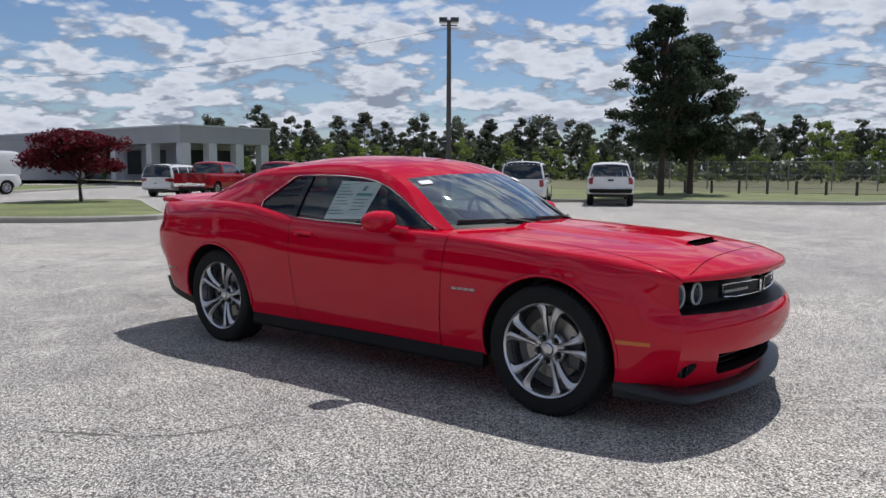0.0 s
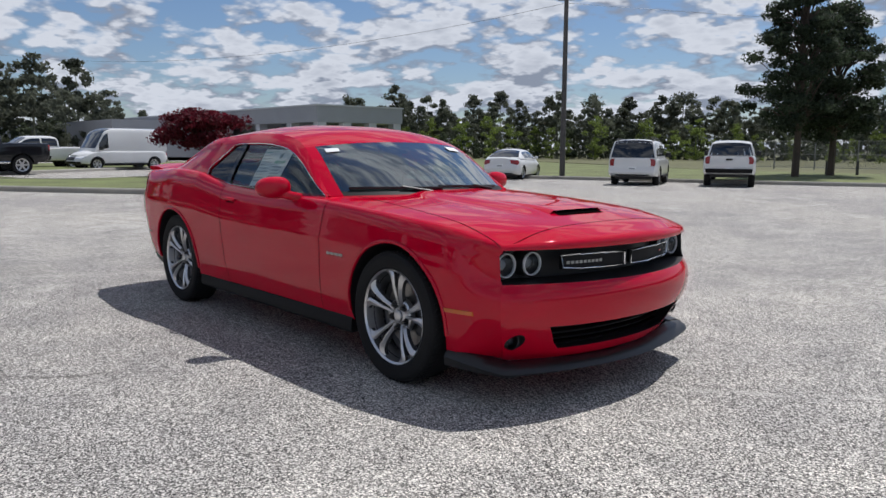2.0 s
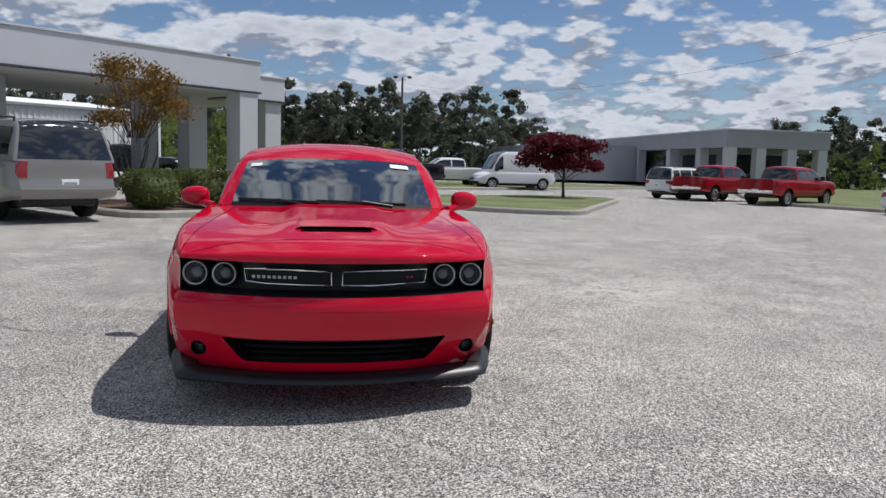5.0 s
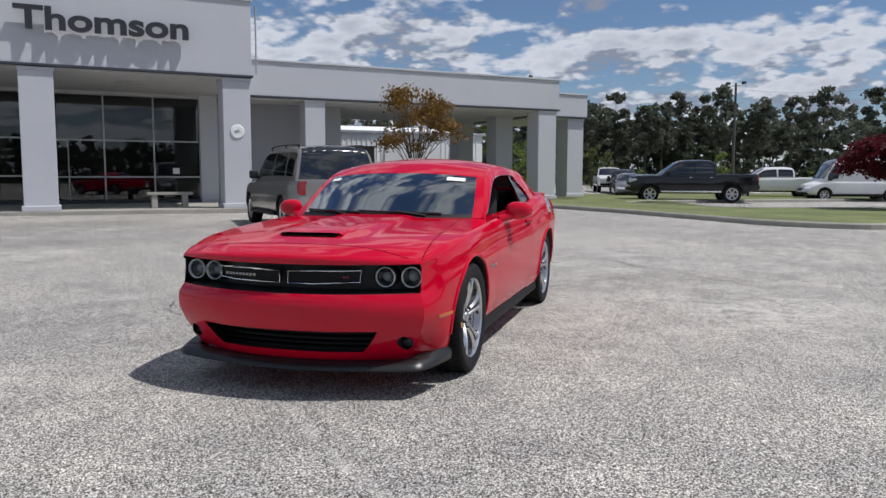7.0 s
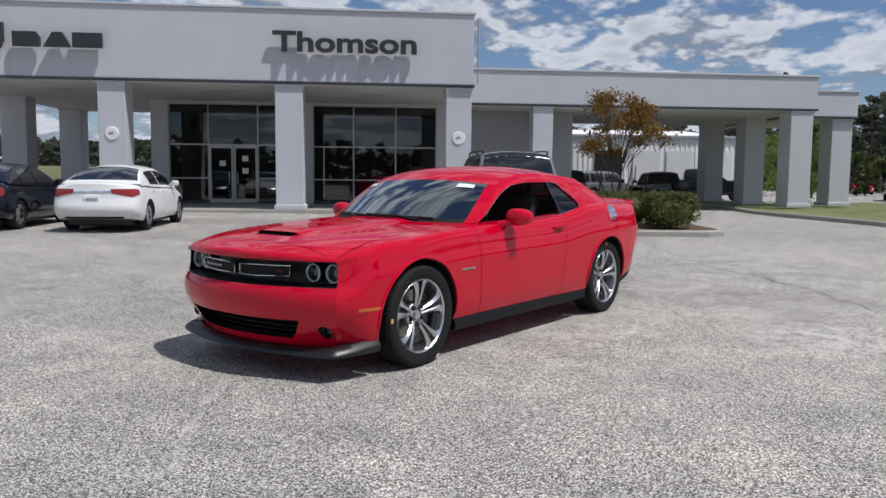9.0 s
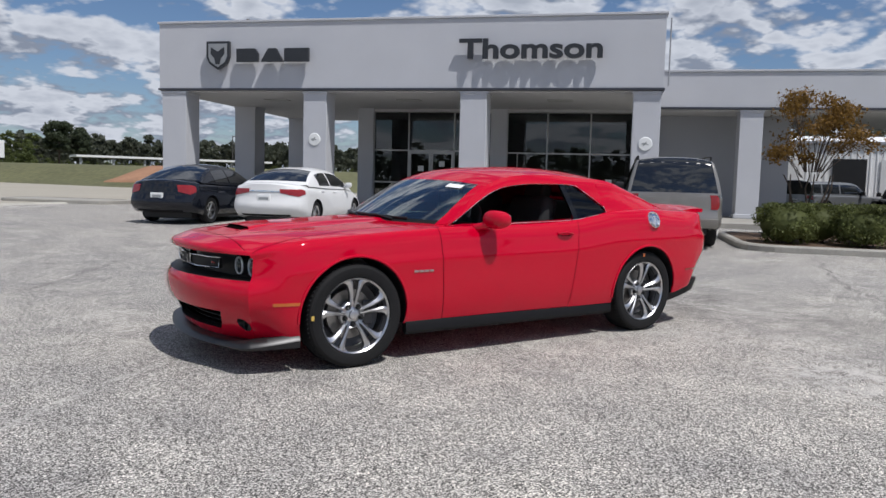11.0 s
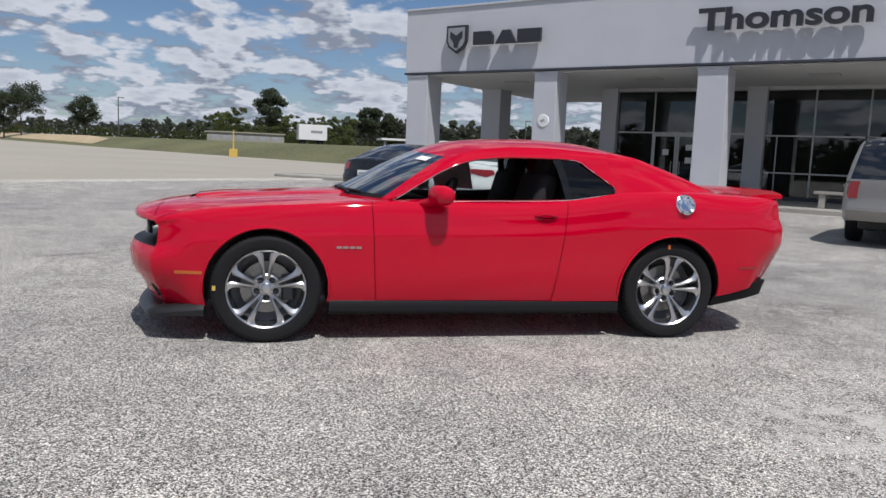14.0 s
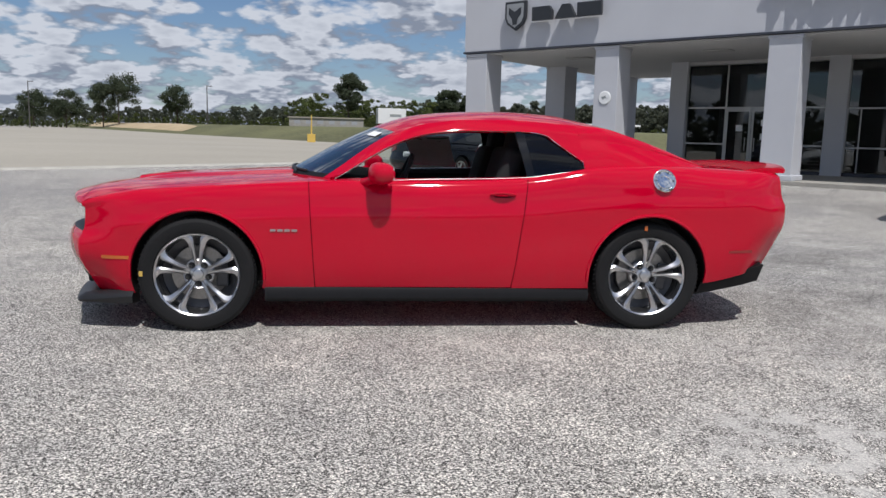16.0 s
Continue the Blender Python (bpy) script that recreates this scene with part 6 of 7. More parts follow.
    part("brake_caliper", bm, "rim_dark", w)
    return w


whl = coupe_wheel()
whl.matrix_basis = Matrix.Translation((-1.475, -0.812, 0.362))
copy_thing(whl, Matrix.Translation((1.455, -0.815, 0.362)) @ Matrix.Rotation(0.12, 4, "Y"))
for x, a in ((-1.475, 0.1), (1.455, 0.3)):
    copy_thing(whl, Matrix.Translation((x, 0.812, 0.362)) @ Matrix.Rotation(math.pi, 4, "Z") @ Matrix.Rotation(a, 4, "Y"))

# ---- front end ----
M["lamp_bowl"] = material("smoked_bowl", (0.07, 0.075, 0.08), 0.3, metal=0.5, grain=20)
M["projector"] = material("projector_glass", (0.3, 0.32, 0.34), 0.05, grain=10, coat=1.0)
ys = span(-0.835, 0.835, 40)


def strip(name, mat, x_off, z0, z1, y0, y1, n=24, thick=0.01, parent=coupe, label=""):
    """A band that follows the curve of the nose."""
    bm = bmesh.new()
    fr, bk = [], []
    for y in span(y0, y1, n):
        fr.append([bm.verts.new((nose_x(y) + x_off, y, z)) for z in (z0, z1)])
        bk.append([bm.verts.new((nose_x(y) + x_off + thick, y, z)) for z in (z0, z1)])
    for i in range(n):
        bm.faces.new((fr[i][0], fr[i + 1][0], fr[i + 1][1], fr[i][1]))
        bm.faces.new((bk[i][0], bk[i][1], bk[i + 1][1], bk[i + 1][0]))
        bm.faces.new((fr[i][1], fr[i + 1][1], bk[i + 1][1], bk[i][1]))
        bm.faces.new((fr[i][0], bk[i][0], bk[i + 1][0], fr[i + 1][0]))
    bm.faces.new((fr[0][0], fr[0][1], bk[0][1], bk[0][0]))
    bm.faces.new((fr[n][0], bk[n][0], bk[n][1], fr[n][1]))
    return part(name, bm, mat, parent, label, smooth=30)


grille = strip("upper_grille", "black", 0.235, 0.624, 0.788, -0.785, 0.785, 40, 0.01, label="black recessed front grille")
for s in (-1, 1):
    y0, y1 = (0.025, 0.46) if s > 0 else (-0.46, -0.025)
    bm = bmesh.new()
    loop = []
    for y, z in [(s * 0.028, 0.672), (s * 0.028, 0.742), (s * 0.2, 0.747), (s * 0.35, 0.75), (s * 0.462, 0.75), (s * 0.452, 0.685), (s * 0.35, 0.677), (s * 0.2, 0.673)]:
        loop.append(Vector((nose_x(y) + 0.105, y, z)))
    tube(bm, loop, 0.005, 6, True)
    part("grille_frame", bm, "chrome", grille, "thin bright frame in the grille", smooth=60)
    strip("grille_inset", "plastic", 0.118, 0.676, 0.744, y0 + (0.008 if s > 0 else 0.015), y1 - (0.015 if s > 0 else 0.008), 12, 0.02, grille)
    for yy, rr in ((0.722, 0.062), (0.572, 0.06)):
        lamp = new("headlamp")
        lamp.parent = coupe
        cx = -2.14 if yy > 0.6 else -2.175
        yaw = 0.06
        lamp.matrix_basis = Matrix.Translation((cx, s * yy, 0.706)) @ Matrix.Rotation(-s * yaw, 4, "Z")
        bm = bmesh.new()
        lathe(bm, [(rr * 0.88, -0.004), (rr * 0.92, -0.014), (rr * 0.985, -0.012), (rr, 0.0), (rr * 0.88, 0.004)], 40, "X")
        part("halo_ring", bm, "halo", lamp, "pale ring round the headlamp", smooth=40)
        bm = bmesh.new()
        lathe(bm, [(rr * 0.84, 0.0), (rr * 0.62, 0.03), (rr * 0.55, 0.05), (0.0, 0.055)], 32, "X")
        part("bowl", bm, "lamp_bowl", lamp, smooth=40)
        bm = bmesh.new()
        bmesh.ops.create_uvsphere(bm, u_segments=20, v_segments=12, radius=rr * 0.5, matrix=Matrix.Translation((0.042, 0, 0)))
        part("projector", bm, "projector", lamp, smooth=60)
        bm = bmesh.new()
        lathe(bm, [(0.0, -0.022), (rr * 0.5, -0.018), (rr * 0.92, -0.008)], 32, "X")
        part("lens", bm, "lens", lamp, smooth=60)
        bm = bmesh.new()
        lathe(bm, [(rr, 0.002), (rr + 0.008, -0.006), (rr + 0.01, 0.08), (rr, 0.08)], 32, "X")
        part("housing", bm, "black", lamp, smooth=40)
# Unread lettering on the grille and the flanks, as plain bars.
for i in range(9):
    strip("badge_bar", "alu", 0.112, 0.702, 0.716, 0.2 + i * 0.026, 0.2 + i * 0.026 + 0.016, 2, 0.004, grille)
for i in range(2):
    strip("badge_bar", "red_lens", 0.112, 0.706, 0.716, -0.39 + i * 0.022, -0.39 + i * 0.022 + 0.013, 2, 0.004, grille)
# Lower intake with slats.
low_g = strip("lower_grille", "black", 0.2, 0.262, 0.412, -0.56, 0.56, 24, 0.01, label="black lower air intake")
for z in (0.295, 0.325, 0.355, 0.385):
    bm = bmesh.new()
    prev = None
    hw = 0.44 + (z - 0.27) * 0.8
    for y in span(-hw, hw, 16):
        x = nose_x(y) + 0.15
        ring = [bm.verts.new((x, y, z - 0.005)), bm.verts.new((x, y, z + 0.005)), bm.verts.new((x + 0.03, y, z + 0.005)), bm.verts.new((x + 0.03, y, z - 0.005))]
        if prev:
            for q in range(4):
                bm.faces.new((prev[q], prev[(q + 1) % 4], ring[(q + 1) % 4], ring[q]))
        prev = ring
    part("slat", bm, "gap", low_g)
for s in (-1, 1):
    fog = new("fog_lamp")
    fog.parent = coupe
    fog.matrix_basis = Matrix.Translation((-2.165, s * 0.70, 0.325)) @ Matrix.Diagonal((0.66, 0.66, 0.66, 1))
    bm = bmesh.new()
    lathe(bm, [(0.058, -0.02), (0.063, -0.026), (0.066, -0.01), (0.058, 0.06)], 28, "X")
    part("bezel", bm, "black", fog, smooth=40)
    bm = bmesh.new()
    lathe(bm, [(0.0, 0.0), (0.036, 0.004), (0.044, 0.012)], 24, "X")
    part("lens", bm, "lens", fog, smooth=60)
    bm = bmesh.new()
    lathe(bm, [(0.044, 0.012), (0.03, 0.04), (0.0, 0.05)], 24, "X")
    part("bowl", bm, "lamp_bowl", fog, smooth=60)

# ---- fittings that lie on the body ----
from_obs = (coupe_body, door_l, door_r, bonnet, boot)
tri_v, tri_f = [], []
for o in from_obs:
    k = len(tri_v)
    tri_v += [v.co.copy() for v in o.data.vertices]
    tri_f += [[k + i for i in p.vertices] for p in o.data.polygons]
skin = BVHTree.FromPolygons(tri_v, tri_f)


def on_side(x, z, s, out=0.0):
    """The place and normal on the flank at (x, z)."""
    p, n, _, _ = skin.ray_cast(Vector((x, s * 1.6, z)), Vector((0, -s, 0)))
    if n.y * s < 0:
        n = -n
    return p + n * out, n


def on_top(x, y, out=0.0):
    p, n, _, _ = skin.ray_cast(Vector((x, y, 2.0)), Vector((0, 0, -1)))
    if n.z < 0:
        n = -n
    return p + n * out, n


def side_plate(name, x0, x1, z0, z1, s, mat, parent, out=0.004, n=6, label="", base=0.002):
    """A thin plate that follows the flank."""
    bm = bmesh.new()
    hi, lo = [], []
    for x in span(x0, x1, n):
        hi.append([bm.verts.new(on_side(x, z, s, out)[0]) for z in (z0, z1)])
        lo.append([bm.verts.new(on_side(x, z, s, -base)[0]) for z in (z0, z1)])
    for i in range(n):
        bm.faces.new((hi[i][0], hi[i + 1][0], hi[i + 1][1], hi[i][1]))
        bm.faces.new((hi[i][1], hi[i + 1][1], lo[i + 1][1], lo[i][1]))
        bm.faces.new((hi[i][0], lo[i][0], lo[i + 1][0], hi[i + 1][0]))
    for i in (0, n):
        bm.faces.new((hi[i][0], hi[i][1], lo[i][1], lo[i][0]))
    return part(name, bm, mat, parent, label)


for s in (-1, 1):
    dr = door_l if s < 0 else door_r
    # Wheel-arch lips.
    for cx in (-1.475, 1.455):
        pts = []
        for a in span(-0.16, math.pi + 0.16, 40):
            x, z = cx + 0.415 * math.cos(a), 0.362 + 0.415 * math.sin(a)
            if z > 0.3:
                try:
                    pts.append(on_side(x, z, s, 0.001)[0])
                except (TypeError, AttributeError):
                    pass
        bm = bmesh.new()
        tube(bm, pts, 0.011, 8)
        part("arch_lip", bm, "paint_red", coupe, smooth=60)
    # Door handle, with a thin near-black strip painting the shade beneath it.
    p, n = on_side(0.455, 0.895, s)
    bm = bmesh.new()
    tube(bm, [on_side(x, 0.897 + 0.004 * math.sin((x - 0.375) * 20), s, 0.006 + 0.026 * math.sin(math.pi * (x - 0.37) / 0.17))[0] for x in span(0.375, 0.535, 14)], 0.012, 8)
    part("door_handle", bm, "paint_red", dr, smooth=60)
    side_plate("handle_shade", 0.4, 0.51, 0.879, 0.886, s, "gap", dr, 0.0015)
    # Lamps on the flanks, and bars for the badge.
    side_plate("side_marker", -2.06, -1.875, 0.458, 0.478, s, "amber", coupe, 0.004, label="amber side marker")
    side_plate("side_reflector", 2.02, 2.2, 0.528, 0.545, s, "red_lens", coupe, 0.004)
    for i in range(4):
        x = -1.02 + i * 0.044
        side_plate("badge_bar", x, x + 0.034, 0.646, 0.66, s, "alu", coupe, 0.005, 2)
        side_plate("badge_outline", x, x + 0.034, 0.639, 0.643, s, "red_lens", coupe, 0.004, 2)
    # Sill and lower valances.
    bm = bmesh.new()
    prev = None
    for x in span(-1.06, 1.06, 20):
        ring = [bm.verts.new((x, s * q[0], q[1])) for q in ((0.85, 0.2), (0.895, 0.19), (0.906, 0.21), (0.902, 0.27), (0.89, 0.288), (0.85, 0.288))]
        if prev:
            for q in range(6):
                bm.faces.new((prev[q], prev[(q + 1) % 6], ring[(q + 1) % 6], ring[q]))
        else:
            bm.faces.new(ring)
        prev = ring
    bm.faces.new(prev[::-1])
    part("side_sill", bm, "plastic", coupe, "black lower sill", smooth=30)
    # Mirror: stalk, shell and glass.
    mir = new("wing_mirror")
    mir.parent = dr
    bm = bmesh.new()
    r0 = bmesh.ops.create_uvsphere(bm, u_segments=32, v_segments=20, radius=1.0)
    for v in bm.verts:
        c = v.co
        q = (abs(c.x) ** 2.4 + abs(c.y) ** 2.4 + abs(c.z) ** 2.4) ** (1 / 2.4)
        c /= q
        fx = 0.075 * c.x if c.x < 0 else 0.085 * c.x
        v.co = Vector((-0.335 + fx + 0.02 * c.y, s * (1.005 + 0.105 * c.y), 1.022 + 0.07 * c.z * (1 - 0.1 * c.y)))
    part("mirror_shell", bm, "paint_red", mir, "red mirror shell", smooth=60)
    bm = bmesh.new()
    tube(bm, [Vector((-0.44, s * 0.86, 0.955)), Vector((-0.41, s * 0.9, 0.965)), Vector((-0.38, s * 0.95, 0.98)), Vector((-0.35, s * 0.985, 1.0))], 0.03, 10)
    part("mirror_stalk", bm, "paint_red", mir, smooth=60)
    bm = bmesh.new()
    box(bm, -0.262, -0.253, s * 0.94, s * 1.075, 0.985, 1.06, 0.003)
    part("mirror_glass", bm, "chrome", mir)
    # Rear lower valance.
    bm = bmesh.new()
    prev = None
    for k in range(24):
        t = k / 23
        if t < 0.55:
            x = 1.86 + (2.36 - 1.86) * t / 0.55
            y = smooth_keys(WIDTH, x)[0] - 0.058
        else:
            y = (smooth_keys(WIDTH, 2.36)[0] - 0.058) * (1 - (t - 0.55) / 0.45)
            x = tail_x(y) - 0.15
        zb = smooth_keys(BOTTOM, x)[0]
        low_z = 0.235 + 0.085 * min(1.0, max(0.0, (x - 1.86) / 0.5))
        ring = [bm.verts.new((x, s * y, zb + 0.03)), bm.verts.new((x - 0.03, s * (y - 0.02 if y > 0.03 else y), low_z)), bm.verts.new((x - 0.1, s * max(0, y - 0.08), low_z)), bm.verts.new((x - 0.1, s * max(0, y - 0.08), zb + 0.03))]
        if prev:
            for q in range(4):
                bm.faces.new((prev[q], prev[(q + 1) % 4], ring[(q + 1) % 4], ring[q]))
        prev = ring
    part("rear_valance", bm, "plastic", coupe, "black rear lower valance", smooth=40)

# Front splitter, in one piece round the nose.
bm = bmesh.new()
prev = None
line = []
for i in range(14):
    x = -1.875 - (2.21 - 1.875) * i / 13
    line.append((x, smooth_keys(WIDTH, x)[0] * 0.968))
for i in range(1, 25):
    y = 0.794 * (1 - i / 24)
    line.append((nose_x(y) + 0.085 * (1 - (y / 0.82) ** 3), y))
line = [(x, y) for x, y in line] + [(x, -y) for x, y in line[:-1]][::-1]
for k, (x, y) in enumerate(line):
    a, b = line[max(0, k - 1)], line[min(len(line) - 1, k + 1)]
    d = Vector((b[0] - a[0], b[1] - a[1])).normalized()
    out = Vector((-d.y, d.x))
    if out.dot(Vector((x + 1.2, y))) < 0:
        out = -out
    t = min(1.0, (x + 2.45) / 0.55)
    o = 0.012 + 0.012 * (1 - t)
    zt = 0.188 + 0.06 * t
    q = Vector((x, y))
    ring = []
    for oo, z in ((-0.1, zt + 0.01), (-0.03, zt + 0.012), (o - 0.01, zt - 0.012), (o, zt - 0.03), (o - 0.006, 0.165 + 0.01 * t), (-0.1, 0.16 + 0.01 * t)):
        p = q + out * oo
        ring.append(bm.verts.new((p.x, p.y, z)))
    if prev:
        for j in range(6):
            bm.faces.new((prev[j], prev[(j + 1) % 6], ring[(j + 1) % 6], ring[j]))
    else:
        bm.faces.new(ring)
    prev = ring
bm.faces.new(prev[::-1])
part("front_splitter", bm, "splitter", coupe, "dark grey front splitter", smooth=35)

# Bonnet scoop with a dark mouth.
bm = bmesh.new()
g = []
for x in span(-1.985, -1.3, 22):
    row = []
    t = (x + 1.985) / 0.685
    for y in span(-0.25, 0.25, 26):
        w = 0.205 - 0.02 * t
        e = min(1.0, max(0.0, (w + 0.035 - abs(y)) / 0.05))
        h = 0.02 * (1 - t) ** 1.3 * e * e * (3 - 2 * e)
        row.append(bm.verts.new(on_top(x, y)[0] + Vector((0, 0, h - 0.004))))
    g.append(row)
for i in range(len(g) - 1):
    for j in range(len(g[0]) - 1):
        bm.faces.new((g[i][j], g[i + 1][j], g[i + 1][j + 1], g[i][j + 1]))
bmesh.ops.recalc_face_normals(bm, faces=bm.faces)
scoop = part("bonnet_scoop", bm, "paint_red", bonnet, "raised scoop with a dark mouth", smooth=50)
bm = bmesh.new()
top_l, bot_l, low_l = [], [], []
for y in span(-0.19, 0.19, 20):
    e = min(1.0, (0.19 - abs(y)) / 0.03)
    base = on_top(-1.985, y)[0]
    top_l.append(bm.verts.new(base + Vector((-0.0035, 0, 0.003 + 0.013 * e))))
    bot_l.append(bm.verts.new(base + Vector((-0.0035, 0, 0.001))))
    f = on_top(-2.03 - 0.005 * e, y)[0]
    low_l.append(bm.verts.new(f + Vector((0, 0, 0.0016))))
for i in range(20):
    bm.faces.new((top_l[i], top_l[i + 1], bot_l[i + 1], bot_l[i]))
    bm.faces.new((bot_l[i], bot_l[i + 1], low_l[i + 1], low_l[i]))
part("scoop_mouth", bm, "gap", scoop)

# Fuel filler cap on the driver's flank.
p, n = on_side(1.525, 1.005, -1)
bm = bmesh.new()
lathe(bm, [(0.0, 0.006), (0.03, 0.007), (0.034, 0.012), (0.05, 0.013), (0.056, 0.006), (0.064, 0.007), (0.07, 0.013), (0.078, 0.01), (0.08, -0.01)], 36, "Z", Matrix.Translation(p) @ n.to_track_quat("Z", "Y").to_matrix().to_4x4())
cap = part("fuel_cap", bm, "chrome", coupe, "round chrome fuel filler cap", smooth=40)
for k in range(6):
    bm = bmesh.new()
    a = k * math.pi / 3
    bmesh.ops.create_cone(bm, cap_ends=True, segments=10, radius1=0.005, radius2=0.004, depth=0.006, matrix=Matrix.Translation(p) @ n.to_track_quat("Z", "Y").to_matrix().to_4x4() @ Matrix.Translation((0.06 * math.cos(a), 0.06 * math.sin(a), 0.012)))
    part("cap_bolt", bm, "chrome_dark", cap)

# Boot spoiler.
bm = bmesh.new()
prev = None
for y in span(-0.755, 0.755, 36):
    k = abs(y) / 0.755
    x1 = tail_x(y) - 0.035
    zl = 0.052 - 0.02 * k ** 4
    z0 = on_top(min(2.33, x1 - 0.25), y)[0].z
    ring = [bm.verts.new(q) for q in ((x1 - 0.3, y, z0 + 0.004), (x1 - 0.15, y, z0 + 0.012 + zl * 0.35), (x1, y, z0 - 0.01 + zl), (x1 + 0.012, y, z0 - 0.015 + zl * 0.8), (x1 + 0.005, y, z0 - 0.02 + zl * 0.3), (x1 - 0.1, y, z0 - 0.015))]
    if prev:
        for j in range(6):
            bm.faces.new((prev[j], prev[(j + 1) % 6], ring[(j + 1) % 6], ring[j]))
    else:
        bm.faces.new(ring)
    prev = ring
bm.faces.new(prev[::-1])
part("boot_spoiler", bm, "paint_red", coupe, smooth=40)

# Wipers on the cowl.
for y0, y1, s0 in ((-0.5, 0.12, 0.024), (0.1, 0.66, 0.028)):
    bm = bmesh.new()
    pts = [top_at(s0 + 0.015 * i / 8, (y0 + (y1 - y0) * i / 8) / 0.77) + Vector((-0.004, 0, 0.009)) for i in range(9)]
    tube(bm, pts, 0.009, 6)
    tube(bm, [top_at(0.006, (y0 + 0.1) / 0.77) + Vector((0, 0, 0.012)), pts[4] + Vector((-0.006, 0, 0.008))], 0.008, 6)
    part("wiper", bm, "black", coupe, smooth=60)

# Stickers: the price sheet in the door glass, small tags on the windscreen.
price = new("price_sheet")
price.parent = door_r
price["label"] = "white printed price sheet inside the door window"


def on_glass(x, z, s=1, inset=0.025):
    best = min(((sc, k) for sc in span(0.3, 0.64, 34) for k in span(0.1, 1, 18)), key=lambda q: (flank_at(q[0], q[1], s).x - x) ** 2 + (flank_at(q[0], q[1], s).z - z) ** 2)
    return Vector((x, flank_at(*best, s).y - s * inset, z))


def sheet_patch(name, corners, mat, off):
    bm = bmesh.new()
    vs = [Vector(on_glass(x, z)) + Vector((0, off, 0)) for x, z in corners]
    a = [bm.verts.new(v) for v in vs]
    b = [bm.verts.new(v - Vector((0, 0.0008, 0))) for v in vs]
    bm.faces.new(a)
    bm.faces.new(b[::-1])
    for i in range(len(a)):
        j = (i + 1) % len(a)
        bm.faces.new((a[i], a[j], b[j], b[i]))
    part(name, bm, mat, price)


def on_sheet(u, w):
    """A place on the price sheet: u from its rear edge, w from its top."""
    a, b, c, d = Vector((0.29, 1.262)), Vector((-0.09, 1.258)), Vector((0.01, 1.015)), Vector((0.37, 1.0))
    p = a.lerp(b, u).lerp(d.lerp(c, u), w)
    return p.x, p.y


def patch(u0, u1, w0, w1, mat, name):
    sheet_patch(name, [on_sheet(u0, w0), on_sheet(u1, w0), on_sheet(u1, w1), on_sheet(u0, w1)], mat, 0.0 if name == "paper_sheet" else 0.0015)


patch(0, 1, 0, 1, "paper", "paper_sheet")
patch(0.55, 0.93, 0.3, 0.38, "ink_green", "print_bar")
patch(0.03, 0.5, 0.04, 0.1, "ink_green", "print_bar")
for k in range(9):
    patch(0.05, 0.3 + 0.15 * ((k * 7) % 3) / 2, 0.16 + k * 0.085, 0.185 + k * 0.085, "ink_grey", "print_bar")
for k in range(4):
    patch(0.56, 0.9 - 0.06 * (k % 2), 0.46 + k * 0.09, 0.485 + k * 0.09, "ink_grey", "print_bar")
patch(0.62, 0.72, 0.08, 0.24, "ink_grey", "print_bar")


def screen_tag(s0, s1, b0, b1, name):
    grid_part(name, lambda s, b: top_at(s, b) + Vector((-0.004, 0, 0.006)), span(s0, s1, 2), span(b0, b1, 3), "paper", ws, 0.001)


screen_tag(0.295, 0.322, -0.8, -0.6, "tag")
screen_tag(0.295, 0.318, 0.74, 0.86, "tag")

# ---- cabin ----


def cushion(name, cx, cy, cz, sx, sy, sz, parent, tilt=0.0, mat="seat"):
    bm = bmesh.new()
    box(bm, -sx / 2, sx / 2, -sy / 2, sy / 2, -sz / 2, sz / 2, min(sx, sy, sz) * 0.35, segs=4)
    ob = part(name, bm, mat, parent, smooth=50)
    ob.matrix_basis = Matrix.Translation((cx, cy, cz)) @ Matrix.Rotation(tilt, 4, "Y")
    return ob


for y in (-0.37, 0.37):
    seat = new("front_seat")
    seat.parent = coupe
    cushion("seat_base", 0.2, y, 0.62, 0.52, 0.52, 0.2, seat, -0.1)
    cushion("backrest", 0.52, y, 0.9, 0.16, 0.5, 0.6, seat, 0.28)
    cushion("headrest", 0.63, y, 1.22, 0.11, 0.27, 0.17, seat, 0.2)
rear = new("rear_seat")
rear.parent = coupe
cushion("seat_base", 1.05, 0, 0.66, 0.45, 1.2, 0.18, rear)
cushion("backrest", 1.34, 0, 0.9, 0.16, 1.2, 0.5, rear, 0.4)
cushion("dashboard", -0.5, 0, 0.9, 0.42, 1.42, 0.2, coupe, 0.08, "plastic")
for s in (-1, 1):
    part("door_card", boxed(-0.58, 0.6, s * 0.735, s * 0.8, 0.55, 0.955, 0.02), "plastic", door_l if s < 0 else door_r)
wheel_s = new("steering_wheel")
wheel_s.parent = coupe
wheel_s.matrix_basis = Matrix.Translation((-0.17, -0.37, 0.955)) @ Matrix.Rotation(radians(-66), 4, "Y")
bm = bmesh.new()
tube(bm, [Vector((0.185 * math.cos(a), 0.185 * math.sin(a), 0)) for a in span(0, 2 * math.pi, 40)[:-1]], 0.016, 8, True)
part("rim", bm, "seat", wheel_s, smooth=60)
for a in (0.1, math.pi - 0.1, -math.pi / 2):
    bm = bmesh.new()
    rod(bm, (0, 0, -0.02), (0.18 * math.cos(a), 0.18 * math.sin(a), 0), 0.02, 0.014)
    part("spoke", bm, "chrome_dark", wheel_s)
bm = bmesh.new()
lathe(bm, [(0.0, 0.02), (0.06, 0.012), (0.07, -0.02), (0.0, -0.04)], 24, "Z")
part("hub", bm, "seat", wheel_s, smooth=50)
